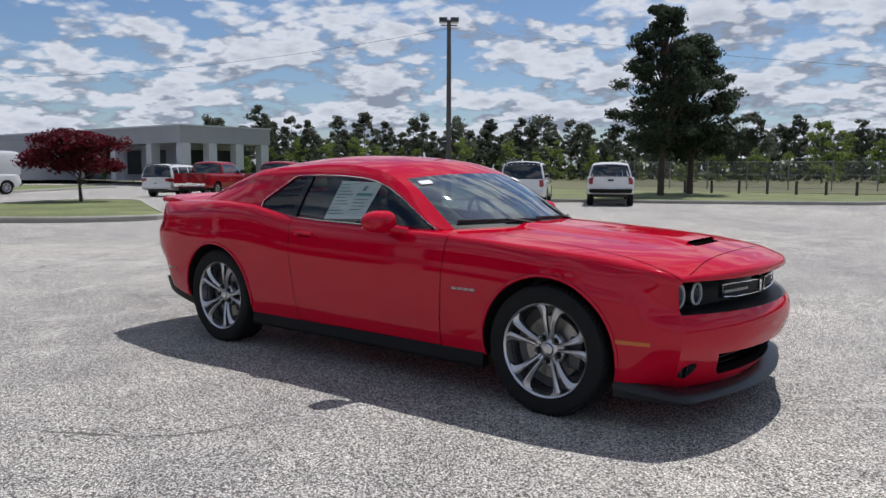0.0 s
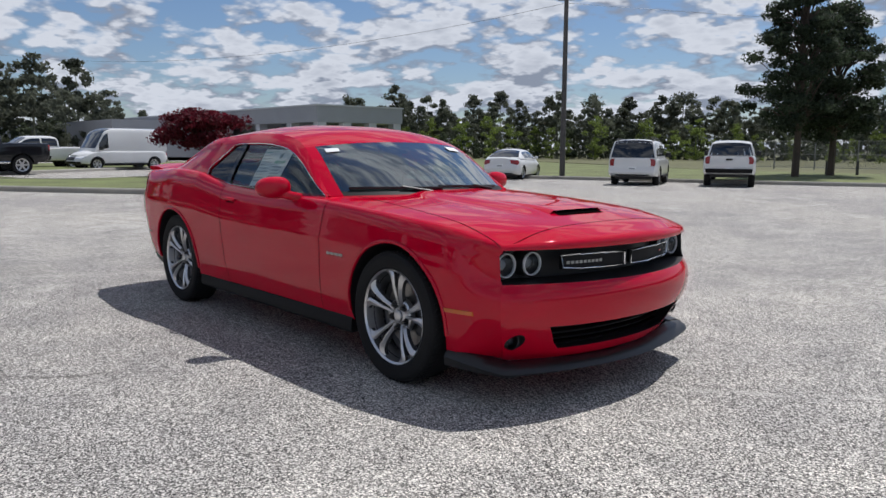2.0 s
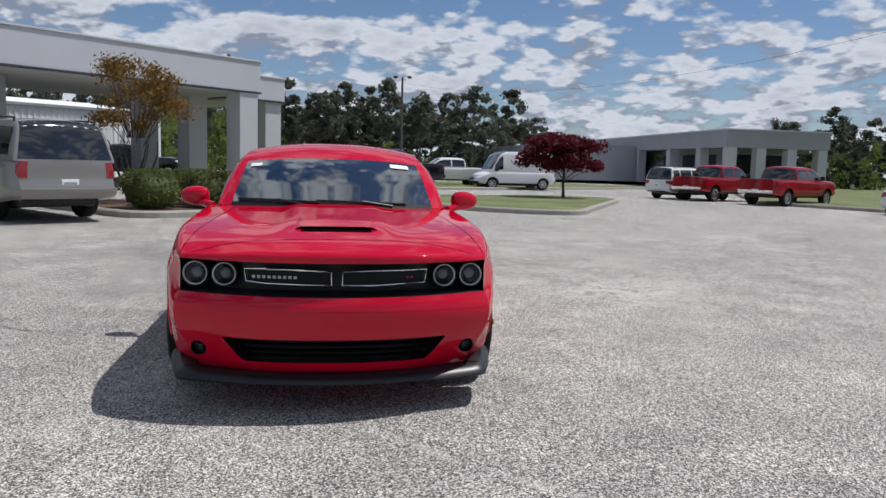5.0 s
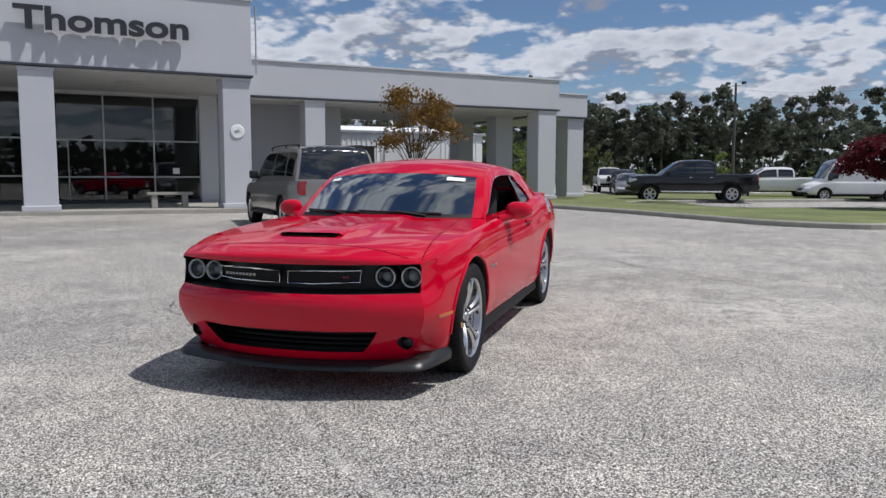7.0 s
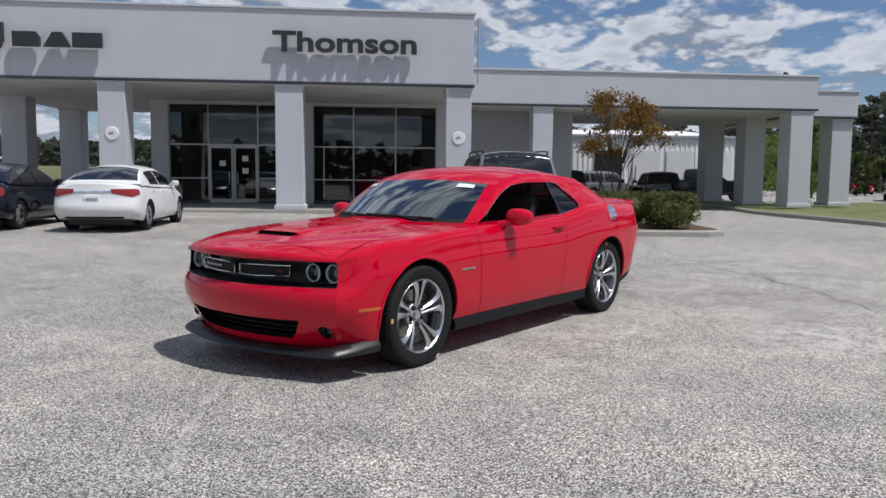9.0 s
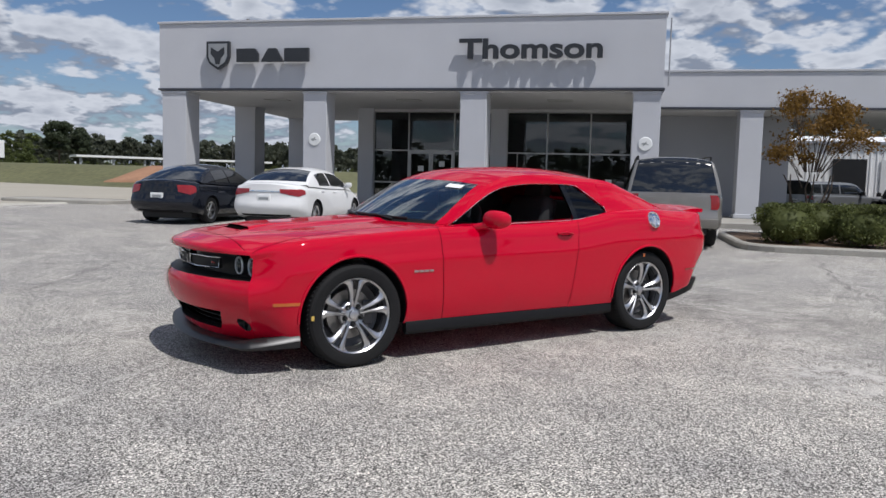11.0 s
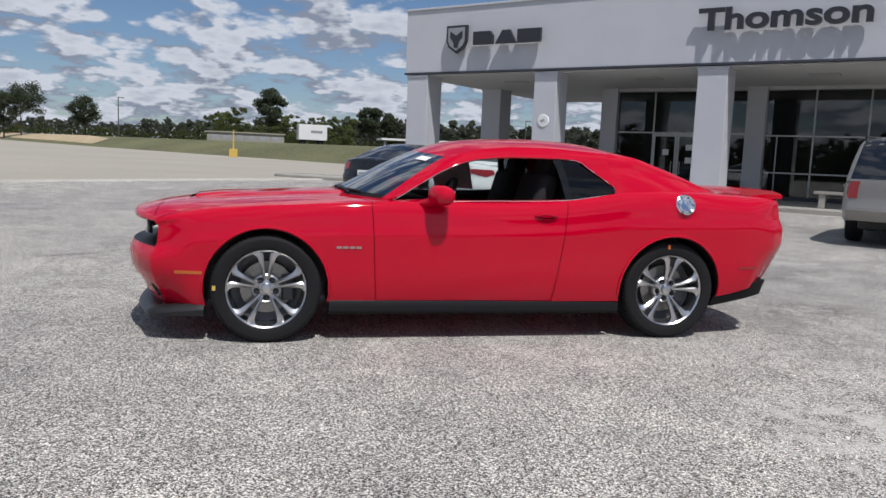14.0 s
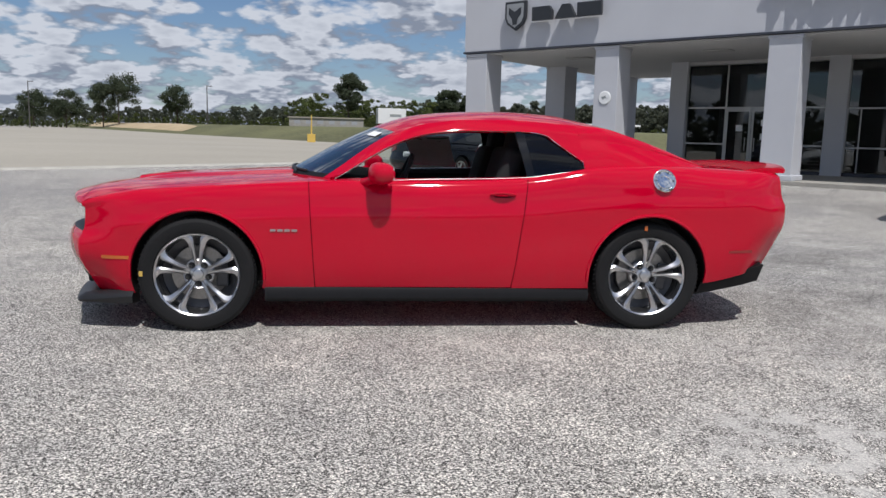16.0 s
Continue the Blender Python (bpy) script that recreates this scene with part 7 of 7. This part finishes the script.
cushion("inner_mirror", -0.28, 0.0, 1.27, 0.03, 0.24, 0.07, coupe, 0.2, "plastic")
# Yellow and white makers' dots on the tyres.
for (x, y, z), mt in (((-1.475 - 0.335, -0.934, 0.372), "yellow"), ((1.455 - 0.03, -0.937, 0.69), "amber")):
    part("tyre_tag", boxed(x - 0.011, x + 0.011, y - 0.003, y + 0.002, z - 0.016, z + 0.016, 0.002), mt, coupe)

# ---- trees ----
# Pine needles paled for distant trees, with the haze put into their colour.
M["leaf_hazed_pine"] = leaf_material("hazed_pine_needles", (0.085, 0.105, 0.062), 0.3)


def leaf_mesh(name, heaps, n_leaf, leaf, mat, seed, parent=None, inner=0.45, flat=0.68, first=()):
    """Leaf sprays on rough shells round heaps of (x, y, z, rx, ry, rz), after any first triangles, as one mesh."""
    rng = np.random.default_rng(seed)
    heaps = np.repeat(np.array(heaps, dtype=float), n_leaf, axis=0)
    n = len(heaps)
    d = rng.normal(size=(n, 3))
    d /= np.linalg.norm(d, axis=1)[:, None]
    p = heaps[:, :3] + d * heaps[:, 3:6] * rng.uniform(inner, 1.12, (n, 1))
    face = d + rng.normal(size=(n, 3)) * 0.7
    face /= np.linalg.norm(face, axis=1)[:, None]
    side = np.cross(face, rng.normal(size=(n, 3)))
    side /= np.linalg.norm(side, axis=1)[:, None]
    other = np.cross(face, side)
    s = (np.broadcast_to(np.array(leaf, dtype=float), (n,)) if np.ndim(leaf) == 0 else np.repeat(np.array(leaf, dtype=float), n_leaf)) * rng.uniform(0.5, 1.5, n)
    s = s[:, None]
    leaves = np.stack((p - 0.55 * s * side - 0.4 * s * other, p + 0.6 * s * side - 0.2 * s * other, p + 0.6 * s * other), axis=1).reshape(-1, 3)
    verts = np.concatenate((np.array(first, dtype=float).reshape(-1, 3), leaves)).astype(np.float32)
    me = bpy.data.meshes.new(name)
    k = len(verts)
    me.vertices.add(k)
    me.vertices.foreach_set("co", verts.ravel())
    me.loops.add(k)
    me.loops.foreach_set("vertex_index", np.arange(k, dtype=np.int32))
    me.polygons.add(k // 3)
    me.polygons.foreach_set("loop_start", np.arange(0, k, 3, dtype=np.int32))
    me.update(calc_edges=True)
    me.materials.append(M[mat])
    ob = new(name, me)
    if parent is not None:
        ob.parent = parent
    return ob


def tree_at(name, label, m, seed, h, trunk_r, clumps, leaf_mat, leaf=0.25, n_leaf=70, trunk_h=None, limbs=6, stems=1, group="", category="tree"):
    """A tapered trunk with limbs to each leaf clump. clumps: (x, y, z, rx, ry, rz)."""
    rng = random.Random(seed)
    root = thing(name, label, category, m, group)
    bm = bmesh.new()
    th = trunk_h or h * 0.75
    for k in range(stems):
        a = 2 * math.pi * k / max(1, stems) + 0.4
        lean = 0.0 if stems == 1 else 0.28
        p0 = Vector((0.12 * math.cos(a), 0.12 * math.sin(a), -0.15)) if stems > 1 else Vector((0, 0, -0.15))
        prev, r0 = p0, trunk_r
        for i in range(1, 6):
            t = i / 5
            p = p0 + Vector((lean * th * t * math.cos(a) + rng.uniform(-1, 1) * 0.02 * h * t, lean * th * t * math.sin(a) + rng.uniform(-1, 1) * 0.02 * h * t, th * t))
            r1 = trunk_r * (1 - 0.75 * t)
            rod(bm, prev, p, r0, r1, 8)
            prev, r0 = p, r1
    for c in clumps:
        z0 = max(th * 0.25, min(th * 0.95, c[2] - 0.25 * h * rng.random() - 0.05 * h))
        a0 = Vector((0, 0, z0)) + (Vector((c[0], c[1], 0)) * 0.25 if stems > 1 else Vector())
        mid = a0.lerp(Vector(c[:3]), 0.5) + Vector((0, 0, 0.03 * h))
        rod(bm, a0, mid, trunk_r * 0.28, trunk_r * 0.16, 6)
        rod(bm, mid, Vector(c[:3]), trunk_r * 0.16, trunk_r * 0.05, 5)
        if stems > 1:
            for _ in range(4):
                e = Vector(c[:3]) + Vector((rng.uniform(-1, 1) * c[3], rng.uniform(-1, 1) * c[4], rng.uniform(0, 1) * c[5]))
                rod(bm, mid, e, trunk_r * 0.1, trunk_r * 0.03, 4)
    part("trunk", bm, "bark", root)
    leaf_mesh("crown", clumps, n_leaf * 2, leaf, leaf_mat, seed, root, 0.25)
    return root


def pine_clumps(seed, h, spread, z0=0.35, n=26):
    """Clumps of a loblolly pine: tiers that narrow and scatter upwards."""
    rng = random.Random(seed)
    out = []
    for i in range(n):
        t = i / (n - 1)
        z = h * (z0 + (0.97 - z0) * t)
        r = spread * min(1.0, 0.62 + 1.6 * t) * (1 - 0.8 * t ** 1.4)
        a = rng.uniform(0, 6.28)
        d = r * (0.35 + 0.65 * rng.random())
        k = spread * (0.11 + 0.1 * rng.random()) * (1 - 0.3 * t)
        out.append((d * math.cos(a), d * math.sin(a), z + rng.uniform(-0.03, 0.03) * h, k * 1.15, k * 1.15, k * 0.66))
    return out


def round_clumps(seed, h, spread, z0=0.45, n=20, k0=0.34):
    rng = random.Random(seed)
    out = []
    for i in range(n):
        a, t = rng.uniform(0, 6.28), rng.random()
        z = h * (z0 + (0.92 - z0) * t)
        r = spread * math.sqrt(max(0.05, 1 - (2 * t - 0.9) ** 2 * 0.8)) * (0.3 + 0.7 * rng.random())
        k = spread * k0 * (0.7 + 0.6 * rng.random())
        out.append((r * math.cos(a), r * math.sin(a), z, k, k, k * 0.7))
    return out


def spot(az, r, z=None):
    """A place seen from the middle of the lot under a compass angle."""
    x, y = -4.5 + r * math.cos(radians(az)), -1.0 + r * math.sin(radians(az))
    return Matrix.Translation((x, y, field_z(x, y) if z is None else z))


tree_at("pine_tree", "tall dark pine with a dense uneven crown on the verge", Matrix.Translation((13.3, -36.1, -0.15)), 3, 10.9, 0.2, pine_clumps(3, 10.4, 3.4, 0.25, 105), "leaf_pine", 0.13, 130, 10.0)
tree_at("pine_tree", "tall dark pine with a dense uneven crown on the verge", Matrix.Translation((13.0, -39.6, -0.1)), 4, 9.6, 0.2, pine_clumps(4, 9.0, 3.8, 0.25, 105), "leaf_pine", 0.13, 130, 8.8)
tree_at("red_maple", "small ornamental maple with dark red leaves on the grass", Matrix.Translation((26.0, -10.2, 0.08)), 5, 3.4, 0.08, [(c[0], c[1], c[2] * 0.78, c[3], c[4], c[5] * 0.8) for c in round_clumps(5, 3.5, 1.95, 0.45, 46, 0.24)], "leaf_maple", 0.1, 170, 1.6)
tree_at("crape_myrtle", "bare-stemmed small tree with bronze new leaves in the planting bed", B_FRAME @ Matrix.Translation((6.0, -5.5, 0.15)), 6, 3.9, 0.05, round_clumps(6, 3.8, 1.35, 0.5, 30, 0.28), "leaf_orange", 0.06, 90, 1.7, stems=6)
for k, (u, v, rr) in enumerate(((5.05, -7.7, 0.6), (6.65, -7.75, 0.64), (5.9, -6.9, 0.55), (6.9, -6.6, 0.45))):
    rng = random.Random(40 + k)
    sh = thing("shrub", "clipped rounded green shrub in the planting bed", "shrub", B_FRAME @ Matrix.Translation((u, v, 0.16)), "shrubs in the planting bed")
    bm = bmesh.new()
    for _ in range(10):
        a = rng.uniform(0, 6.28)
        rod(bm, (0.1 * math.cos(a), 0.1 * math.sin(a), -0.05), (rr * 0.7 * math.cos(a), rr * 0.7 * math.sin(a), 0.55), 0.015, 0.006, 5)
    part("stem", bm, "bark", sh)
    heaps = []
    for i in range(46):
        a, t = rng.uniform(0, 6.28), rng.random()
        w = rr * (0.55 + 0.4 * math.sqrt(1 - (2 * t - 1) ** 2 * 0.7)) * (0.75 + 0.25 * rng.random())
        heaps.append((w * math.cos(a), w * math.sin(a), 0.12 + 0.66 * t, 0.17, 0.17, 0.14))
    for i in range(16):
        a, w = rng.uniform(0, 6.28), rr * math.sqrt(rng.random()) * 0.75
        heaps.append((w * math.cos(a), w * math.sin(a), 0.78 + 0.04 * rng.random(), 0.2, 0.2, 0.08))
    leaf_mesh("leaves", heaps, 70, 0.045, "leaf_hedge", 40 + k, sh)
    bm = bmesh.new()
    bmesh.ops.create_icosphere(bm, subdivisions=3, radius=1, matrix=Matrix.Translation((0, 0, 0.42)) @ Matrix.Diagonal((rr * 0.85, rr * 0.85, 0.38, 1)))
    part("inner_foliage", bm, "leaf_hedge", sh)

# Far woods, one joined piece for each belt.


def woods(name, label, rows, mat, seed, leaf, n_leaf=60):
    """Whole trees in one mesh: a trunk and leafy heaps, each a rough shell of small leaf sprays.
    rows: azimuth from and to, distance from and to, height from and to, step in degrees, share of pines."""
    rng = np.random.default_rng(seed)
    tri, heaps = [], []
    for az0, az1, r0, r1, h0, h1, step, pine in rows:
        az = az0
        while az < az1:
            az += step * rng.uniform(0.5, 1.5)
            r = rng.uniform(r0, r1)
            h = h0 + (h1 - h0) * (1.3 * rng.random() ** 1.4 - 0.15)
            x, y = -4.5 + r * math.cos(radians(az)), -1.0 + r * math.sin(radians(az))
            z0 = field_z(x, y) - 0.1
            is_pine = rng.random() < pine
            lean = rng.uniform(-0.04, 0.04) * h
            w = h * 0.012
            for dx, dy in ((w, w), (w, -w)):
                tri += [(x - dx, y - dy, z0), (x + dx, y + dy, z0), (x + lean, y, z0 + h * 0.9)]
            wide = rng.uniform(0.8, 1.25)
            for k in range(30 if is_pine else 26):
                t = rng.random()
                if is_pine:
                    zz = 0.42 + 0.52 * t
                    reach = 0.17 * math.sqrt(max(0.05, 1 - (1.9 * t - 0.85) ** 2)) * wide
                    rad = rng.uniform(0.035, 0.068)
                else:
                    zz = 0.1 + 0.8 * t
                    reach = 0.26 * math.sqrt(max(0.05, 1 - (1.7 * t - 0.75) ** 2)) * wide
                    rad = rng.uniform(0.05, 0.1)
                a, d = rng.uniform(0, 6.283), math.sqrt(rng.random()) * reach * h
                heaps.append((x + lean * zz + d * math.cos(a), y + d * math.sin(a), z0 + zz * h, h * rad, h))
    return tagged(leaf_mesh(name, [(a, b, c, r, r, r * 0.68) for a, b, c, r, _ in heaps], n_leaf, [leaf * q[4] / 10 for q in heaps], mat, seed + 100, first=tri), label, "trees", kind="stuff")


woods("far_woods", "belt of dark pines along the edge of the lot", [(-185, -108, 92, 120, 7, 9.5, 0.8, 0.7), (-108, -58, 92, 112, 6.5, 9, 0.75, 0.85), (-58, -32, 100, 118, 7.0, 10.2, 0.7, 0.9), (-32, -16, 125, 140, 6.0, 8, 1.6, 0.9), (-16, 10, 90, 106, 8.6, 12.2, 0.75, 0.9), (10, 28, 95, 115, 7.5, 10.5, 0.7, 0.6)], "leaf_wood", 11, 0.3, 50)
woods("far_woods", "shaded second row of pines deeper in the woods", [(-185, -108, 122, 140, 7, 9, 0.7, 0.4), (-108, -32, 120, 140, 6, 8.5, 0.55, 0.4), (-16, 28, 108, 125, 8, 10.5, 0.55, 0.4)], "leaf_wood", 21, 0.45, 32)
woods("far_woods", "fresh green spring trees at the edge of the woods", [(-104, -58, 80, 95, 3.5, 7, 1.7, 0.0), (-58, -20, 88, 99, 3, 6.0, 1.6, 0.0), (8, 17, 62, 72, 5, 7.0, 1.3, 0.0), (-12, 2, 86, 90, 2.5, 4.5, 2.2, 0.0)], "leaf_fresh", 12, 0.26, 60)
woods("far_woods", "green undergrowth at the foot of the woods", [(-185, -32, 98, 112, 2.5, 4.5, 0.5, 0.0), (-16, 16, 94, 106, 2.5, 5, 0.5, 0.0)], "leaf_hazed_pine", 15, 0.6, 34)
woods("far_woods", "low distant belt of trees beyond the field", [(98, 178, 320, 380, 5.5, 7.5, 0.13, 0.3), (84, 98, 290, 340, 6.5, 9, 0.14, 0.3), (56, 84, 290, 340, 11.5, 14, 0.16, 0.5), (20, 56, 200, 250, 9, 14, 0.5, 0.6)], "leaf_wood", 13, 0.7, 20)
woods("far_woods", "green scrub at the foot of the distant trees", [(54, 150, 262, 285, 2.2, 3.6, 0.25, 0.0), (83, 94, 172, 182, 1.8, 3.0, 0.4, 0.0)], "leaf_green", 16, 0.7, 24)
woods("far_woods", "mid-distance green trees beyond the field", [(82.5, 93, 180, 215, 6, 9, 0.4, 0.0), (2.5, 8.5, 74, 84, 4.5, 6.5, 1.0, 0.0)], "leaf_green", 14, 0.36, 60)
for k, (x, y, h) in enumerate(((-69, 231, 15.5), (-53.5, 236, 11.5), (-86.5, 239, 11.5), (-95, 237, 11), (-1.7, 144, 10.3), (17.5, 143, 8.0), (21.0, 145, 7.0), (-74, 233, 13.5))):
    tree_at("pine_tree", "lone tall pine beyond the field", Matrix.Translation((x, y, field_z(x, y))), 60 + k, h, 0.2, round_clumps(60 + k, h, h * (0.42 if k < 4 else 0.3), 0.36, 34, 0.34), "leaf_hazed_pine", 0.3, 150, h * 0.8)

# ---- far things beyond the lot ----
trailer = thing("box_trailer", "white box trailer standing in the far field", "trailer", Matrix.Translation((6.4, 144.0, field_z(6, 144))) @ pose(0, 0, 0, 0, 0, 8))
part("box", boxed(-2.7, 2.7, -1.2, 1.2, 1.0, 3.9, 0.05), "white_metal", trailer)
part("lettering_bar", boxed(-0.4, 1.8, -1.215, -1.203, 2.3, 2.8), "ink_grey", trailer)
for x in (-1.8, 1.6):
    bm = bmesh.new()
    lathe(bm, [(0, -1.0), (0.5, -1.0), (0.5, 1.0), (0, 1.0)], 20, "Y", Matrix.Translation((x, 0, 0.5)))
    part("wheel", bm, "rubber", trailer)
part("chassis", boxed(-2.6, 2.6, -0.5, 0.5, 0.75, 1.0), "black", trailer)
shed = thing("long_low_shed", "long pale concrete block shed in the field", "shed", Matrix.Translation((-5.5, 134.0, field_z(-5, 134))) @ pose(0, 0, 0, 0, 0, 4))
part("wall", boxed(-6.5, 6.5, -1, 1, 0, 1.5), "concrete", shed)
part("roof", boxed(-6.7, 6.7, -1.2, 1.2, 1.5, 1.7), "pale_lot", shed)
for k in range(6):
    part("opening", boxed(-5.6 + k * 2.0, -4.6 + k * 2.0, -1.02, -1.0, 0.5, 1.1), "stucco_dark", shed)
bol = thing("yellow_bollard", "yellow bollard with a thin sign post on the lot", "bollard", Matrix.Translation((-5.4, 84.0, field_z(-5, 84))))
bm = bmesh.new()
box(bm, -0.45, 0.45, -0.45, 0.45, 0, 0.95, 0.05)
part("base", bm, "yellow", bol)
bm = bmesh.new()
rod(bm, (0, 0, 0.95), (0, 0, 3.1), 0.09, 0.07)
part("post", bm, "yellow", bol)
low_b = thing("far_roof", "low pale metal roof beyond the parked cars", "building", Matrix.Translation((30.0, 120.0, field_z(30, 120) - 0.8)))
part("roof", boxed(-14, 16, -3, 3, 2.2, 2.5), "white_metal", low_b)
for k in range(7):
    part("post", boxed(-13.5 + 4.5 * k, -13.2 + 4.5 * k, -2.6, -2.3, 0, 2.2), "stucco_dark", low_b)
for x, y, h in ((-36.5, 191, 9.5), (-80, 196, 11.5), (60, 176, 9)):
    up = thing("utility_pole", "grey utility pole beyond the field", "pole", Matrix.Translation((x, y, field_z(x, y))))
    bm = bmesh.new()
    rod(bm, (0, 0, -0.2), (0, 0, h), 0.16, 0.1)
    part("pole", bm, "wood_pole", up)
    part("arm", boxed(-0.1, 1.3, -0.08, 0.08, h - 0.25, h - 0.1), "wood_pole", up)
fence = thing("chain_link_fence", "grey chain-link fence with posts along the field", "fence")
f0, f1 = Vector((24.0, -50.0, -0.1)), Vector((-8.0, -54.0, -0.1))
for k in range(13):
    p = f0.lerp(f1, k / 12)
    bm = bmesh.new()
    rod(bm, p - Vector((0, 0, 0.1)), p + Vector((0, 0, 2.0)), 0.045, n=8)
    part("post", bm, "fence_grey", fence)
for z in (0.15, 1.05, 1.95):
    bm = bmesh.new()
    rod(bm, f0 + Vector((0, 0, z)), f1 + Vector((0, 0, z)), 0.014, n=6)
    part("rail", bm, "fence_grey", fence)
verts, faces = [], []
for k in range(330):
    for d in (1, -1):
        p = f0.lerp(f1, k / 330)
        q = f0.lerp(f1, min(1, max(0, (k + 19 * d) / 330)))
        b = len(verts)
        w = Vector((0.006, 0, 0))
        verts += [tuple(p + Vector((0, 0, 0.1)) - w), tuple(p + Vector((0, 0, 0.1)) + w), tuple(q + Vector((0, 0, 1.95)) + w), tuple(q + Vector((0, 0, 1.95)) - w)]
        faces.append((b, b + 1, b + 2, b + 3))
me = bpy.data.meshes.new("mesh_wire")
me.from_pydata(verts, [], faces)
me.materials.append(M["fence_grey"])
wire = new("mesh_wire", me)
wire.parent = fence
wire["kind"] = "stuff"
first_post = None
for k in range(13):
    p = Vector((14.0, -41.5, -0.1)).lerp(Vector((-4.0, -46.0, -0.1)), k / 12)
    if first_post is None:
        bm = bmesh.new()
        rod(bm, (0, 0, -0.2), (0, 0, 0.75), 0.08, 0.075, 10)
        first_post = tagged(part("low_post", bm, "wood_pole"), "short weathered wooden post on the verge", "post", "low posts along the verge")
        first_post.matrix_basis = Matrix.Translation(p)
    else:
        copy_thing(first_post, Matrix.Translation(p))
hut = thing("metal_shed", "pale metal shed behind the fence", "shed", Matrix.Translation((1.5, -66.0, -0.1)) @ pose(0, 0, 0, 0, 0, 10))
part("wall", boxed(-6, 3.5, -3, 3, 0, 2.7), "white_metal", hut)
bm = bmesh.new()
prism(bm, [(-3.2, 2.7), (3.2, 2.7), (0, 3.3)], -6.2, 3.7, "YZ")
part("roof", bm, "stucco", hut)

# ---- poles, wires, fence ----


def lamp_pole(label, m, h, heads):
    root = thing("lamp_post", label, "lamp post", m)
    bm = bmesh.new()
    rod(bm, (0, 0, -0.2), (0, 0, h), 0.14, 0.1, 12)
    part("pole", bm, "wood_pole", root)
    bm = bmesh.new()
    rod(bm, (-0.4, 0, h - 0.25), (0.4, 0, h - 0.25), 0.03)
    part("crossbar", bm, "wood_pole", root)
    for x in heads:
        bm = bmesh.new()
        box(bm, x - 0.2, x + 0.2, -0.28, 0.12, h - 0.1, h + 0.12, 0.03, Matrix.Translation((0, 0, 0)))
        hd = part("floodlight", bm, "sign_black", root)
        part("lens", boxed(x - 0.16, x + 0.16, -0.24, 0.08, h - 0.125, h - 0.1), "lamp_white", hd)
    return root


lamp_pole("tall weathered pole with twin floodlights on the verge", Matrix.Translation((20.2, -26.0, -0.15)) @ pose(0, 0, 0, 0, 0, 40), 8.75, (-0.28, 0.28))
lamp_pole("tall weathered pole with twin floodlights by the woods", Matrix.Translation((72.0, -7.6, 0.1)) @ pose(0, 0, 0, 0, 0, 80), 9.9, (-0.7, 0.7))
bm = bmesh.new()
A, B, C = Vector((20.2, -26.0, 8.2)), Vector((72.0, -7.6, 9.5)), Vector((-46.0, -102.0, 9.0))
for p, q in ((A, B), (A, C)):
    tube(bm, [p.lerp(q, t) - Vector((0, 0, 4 * 2.0 * t * (1 - t))) for t in span(0, 1, 24)], 0.008, 4)
tagged(part("power_line", bm, "black"), "thin black overhead cable from the pole", "cable")
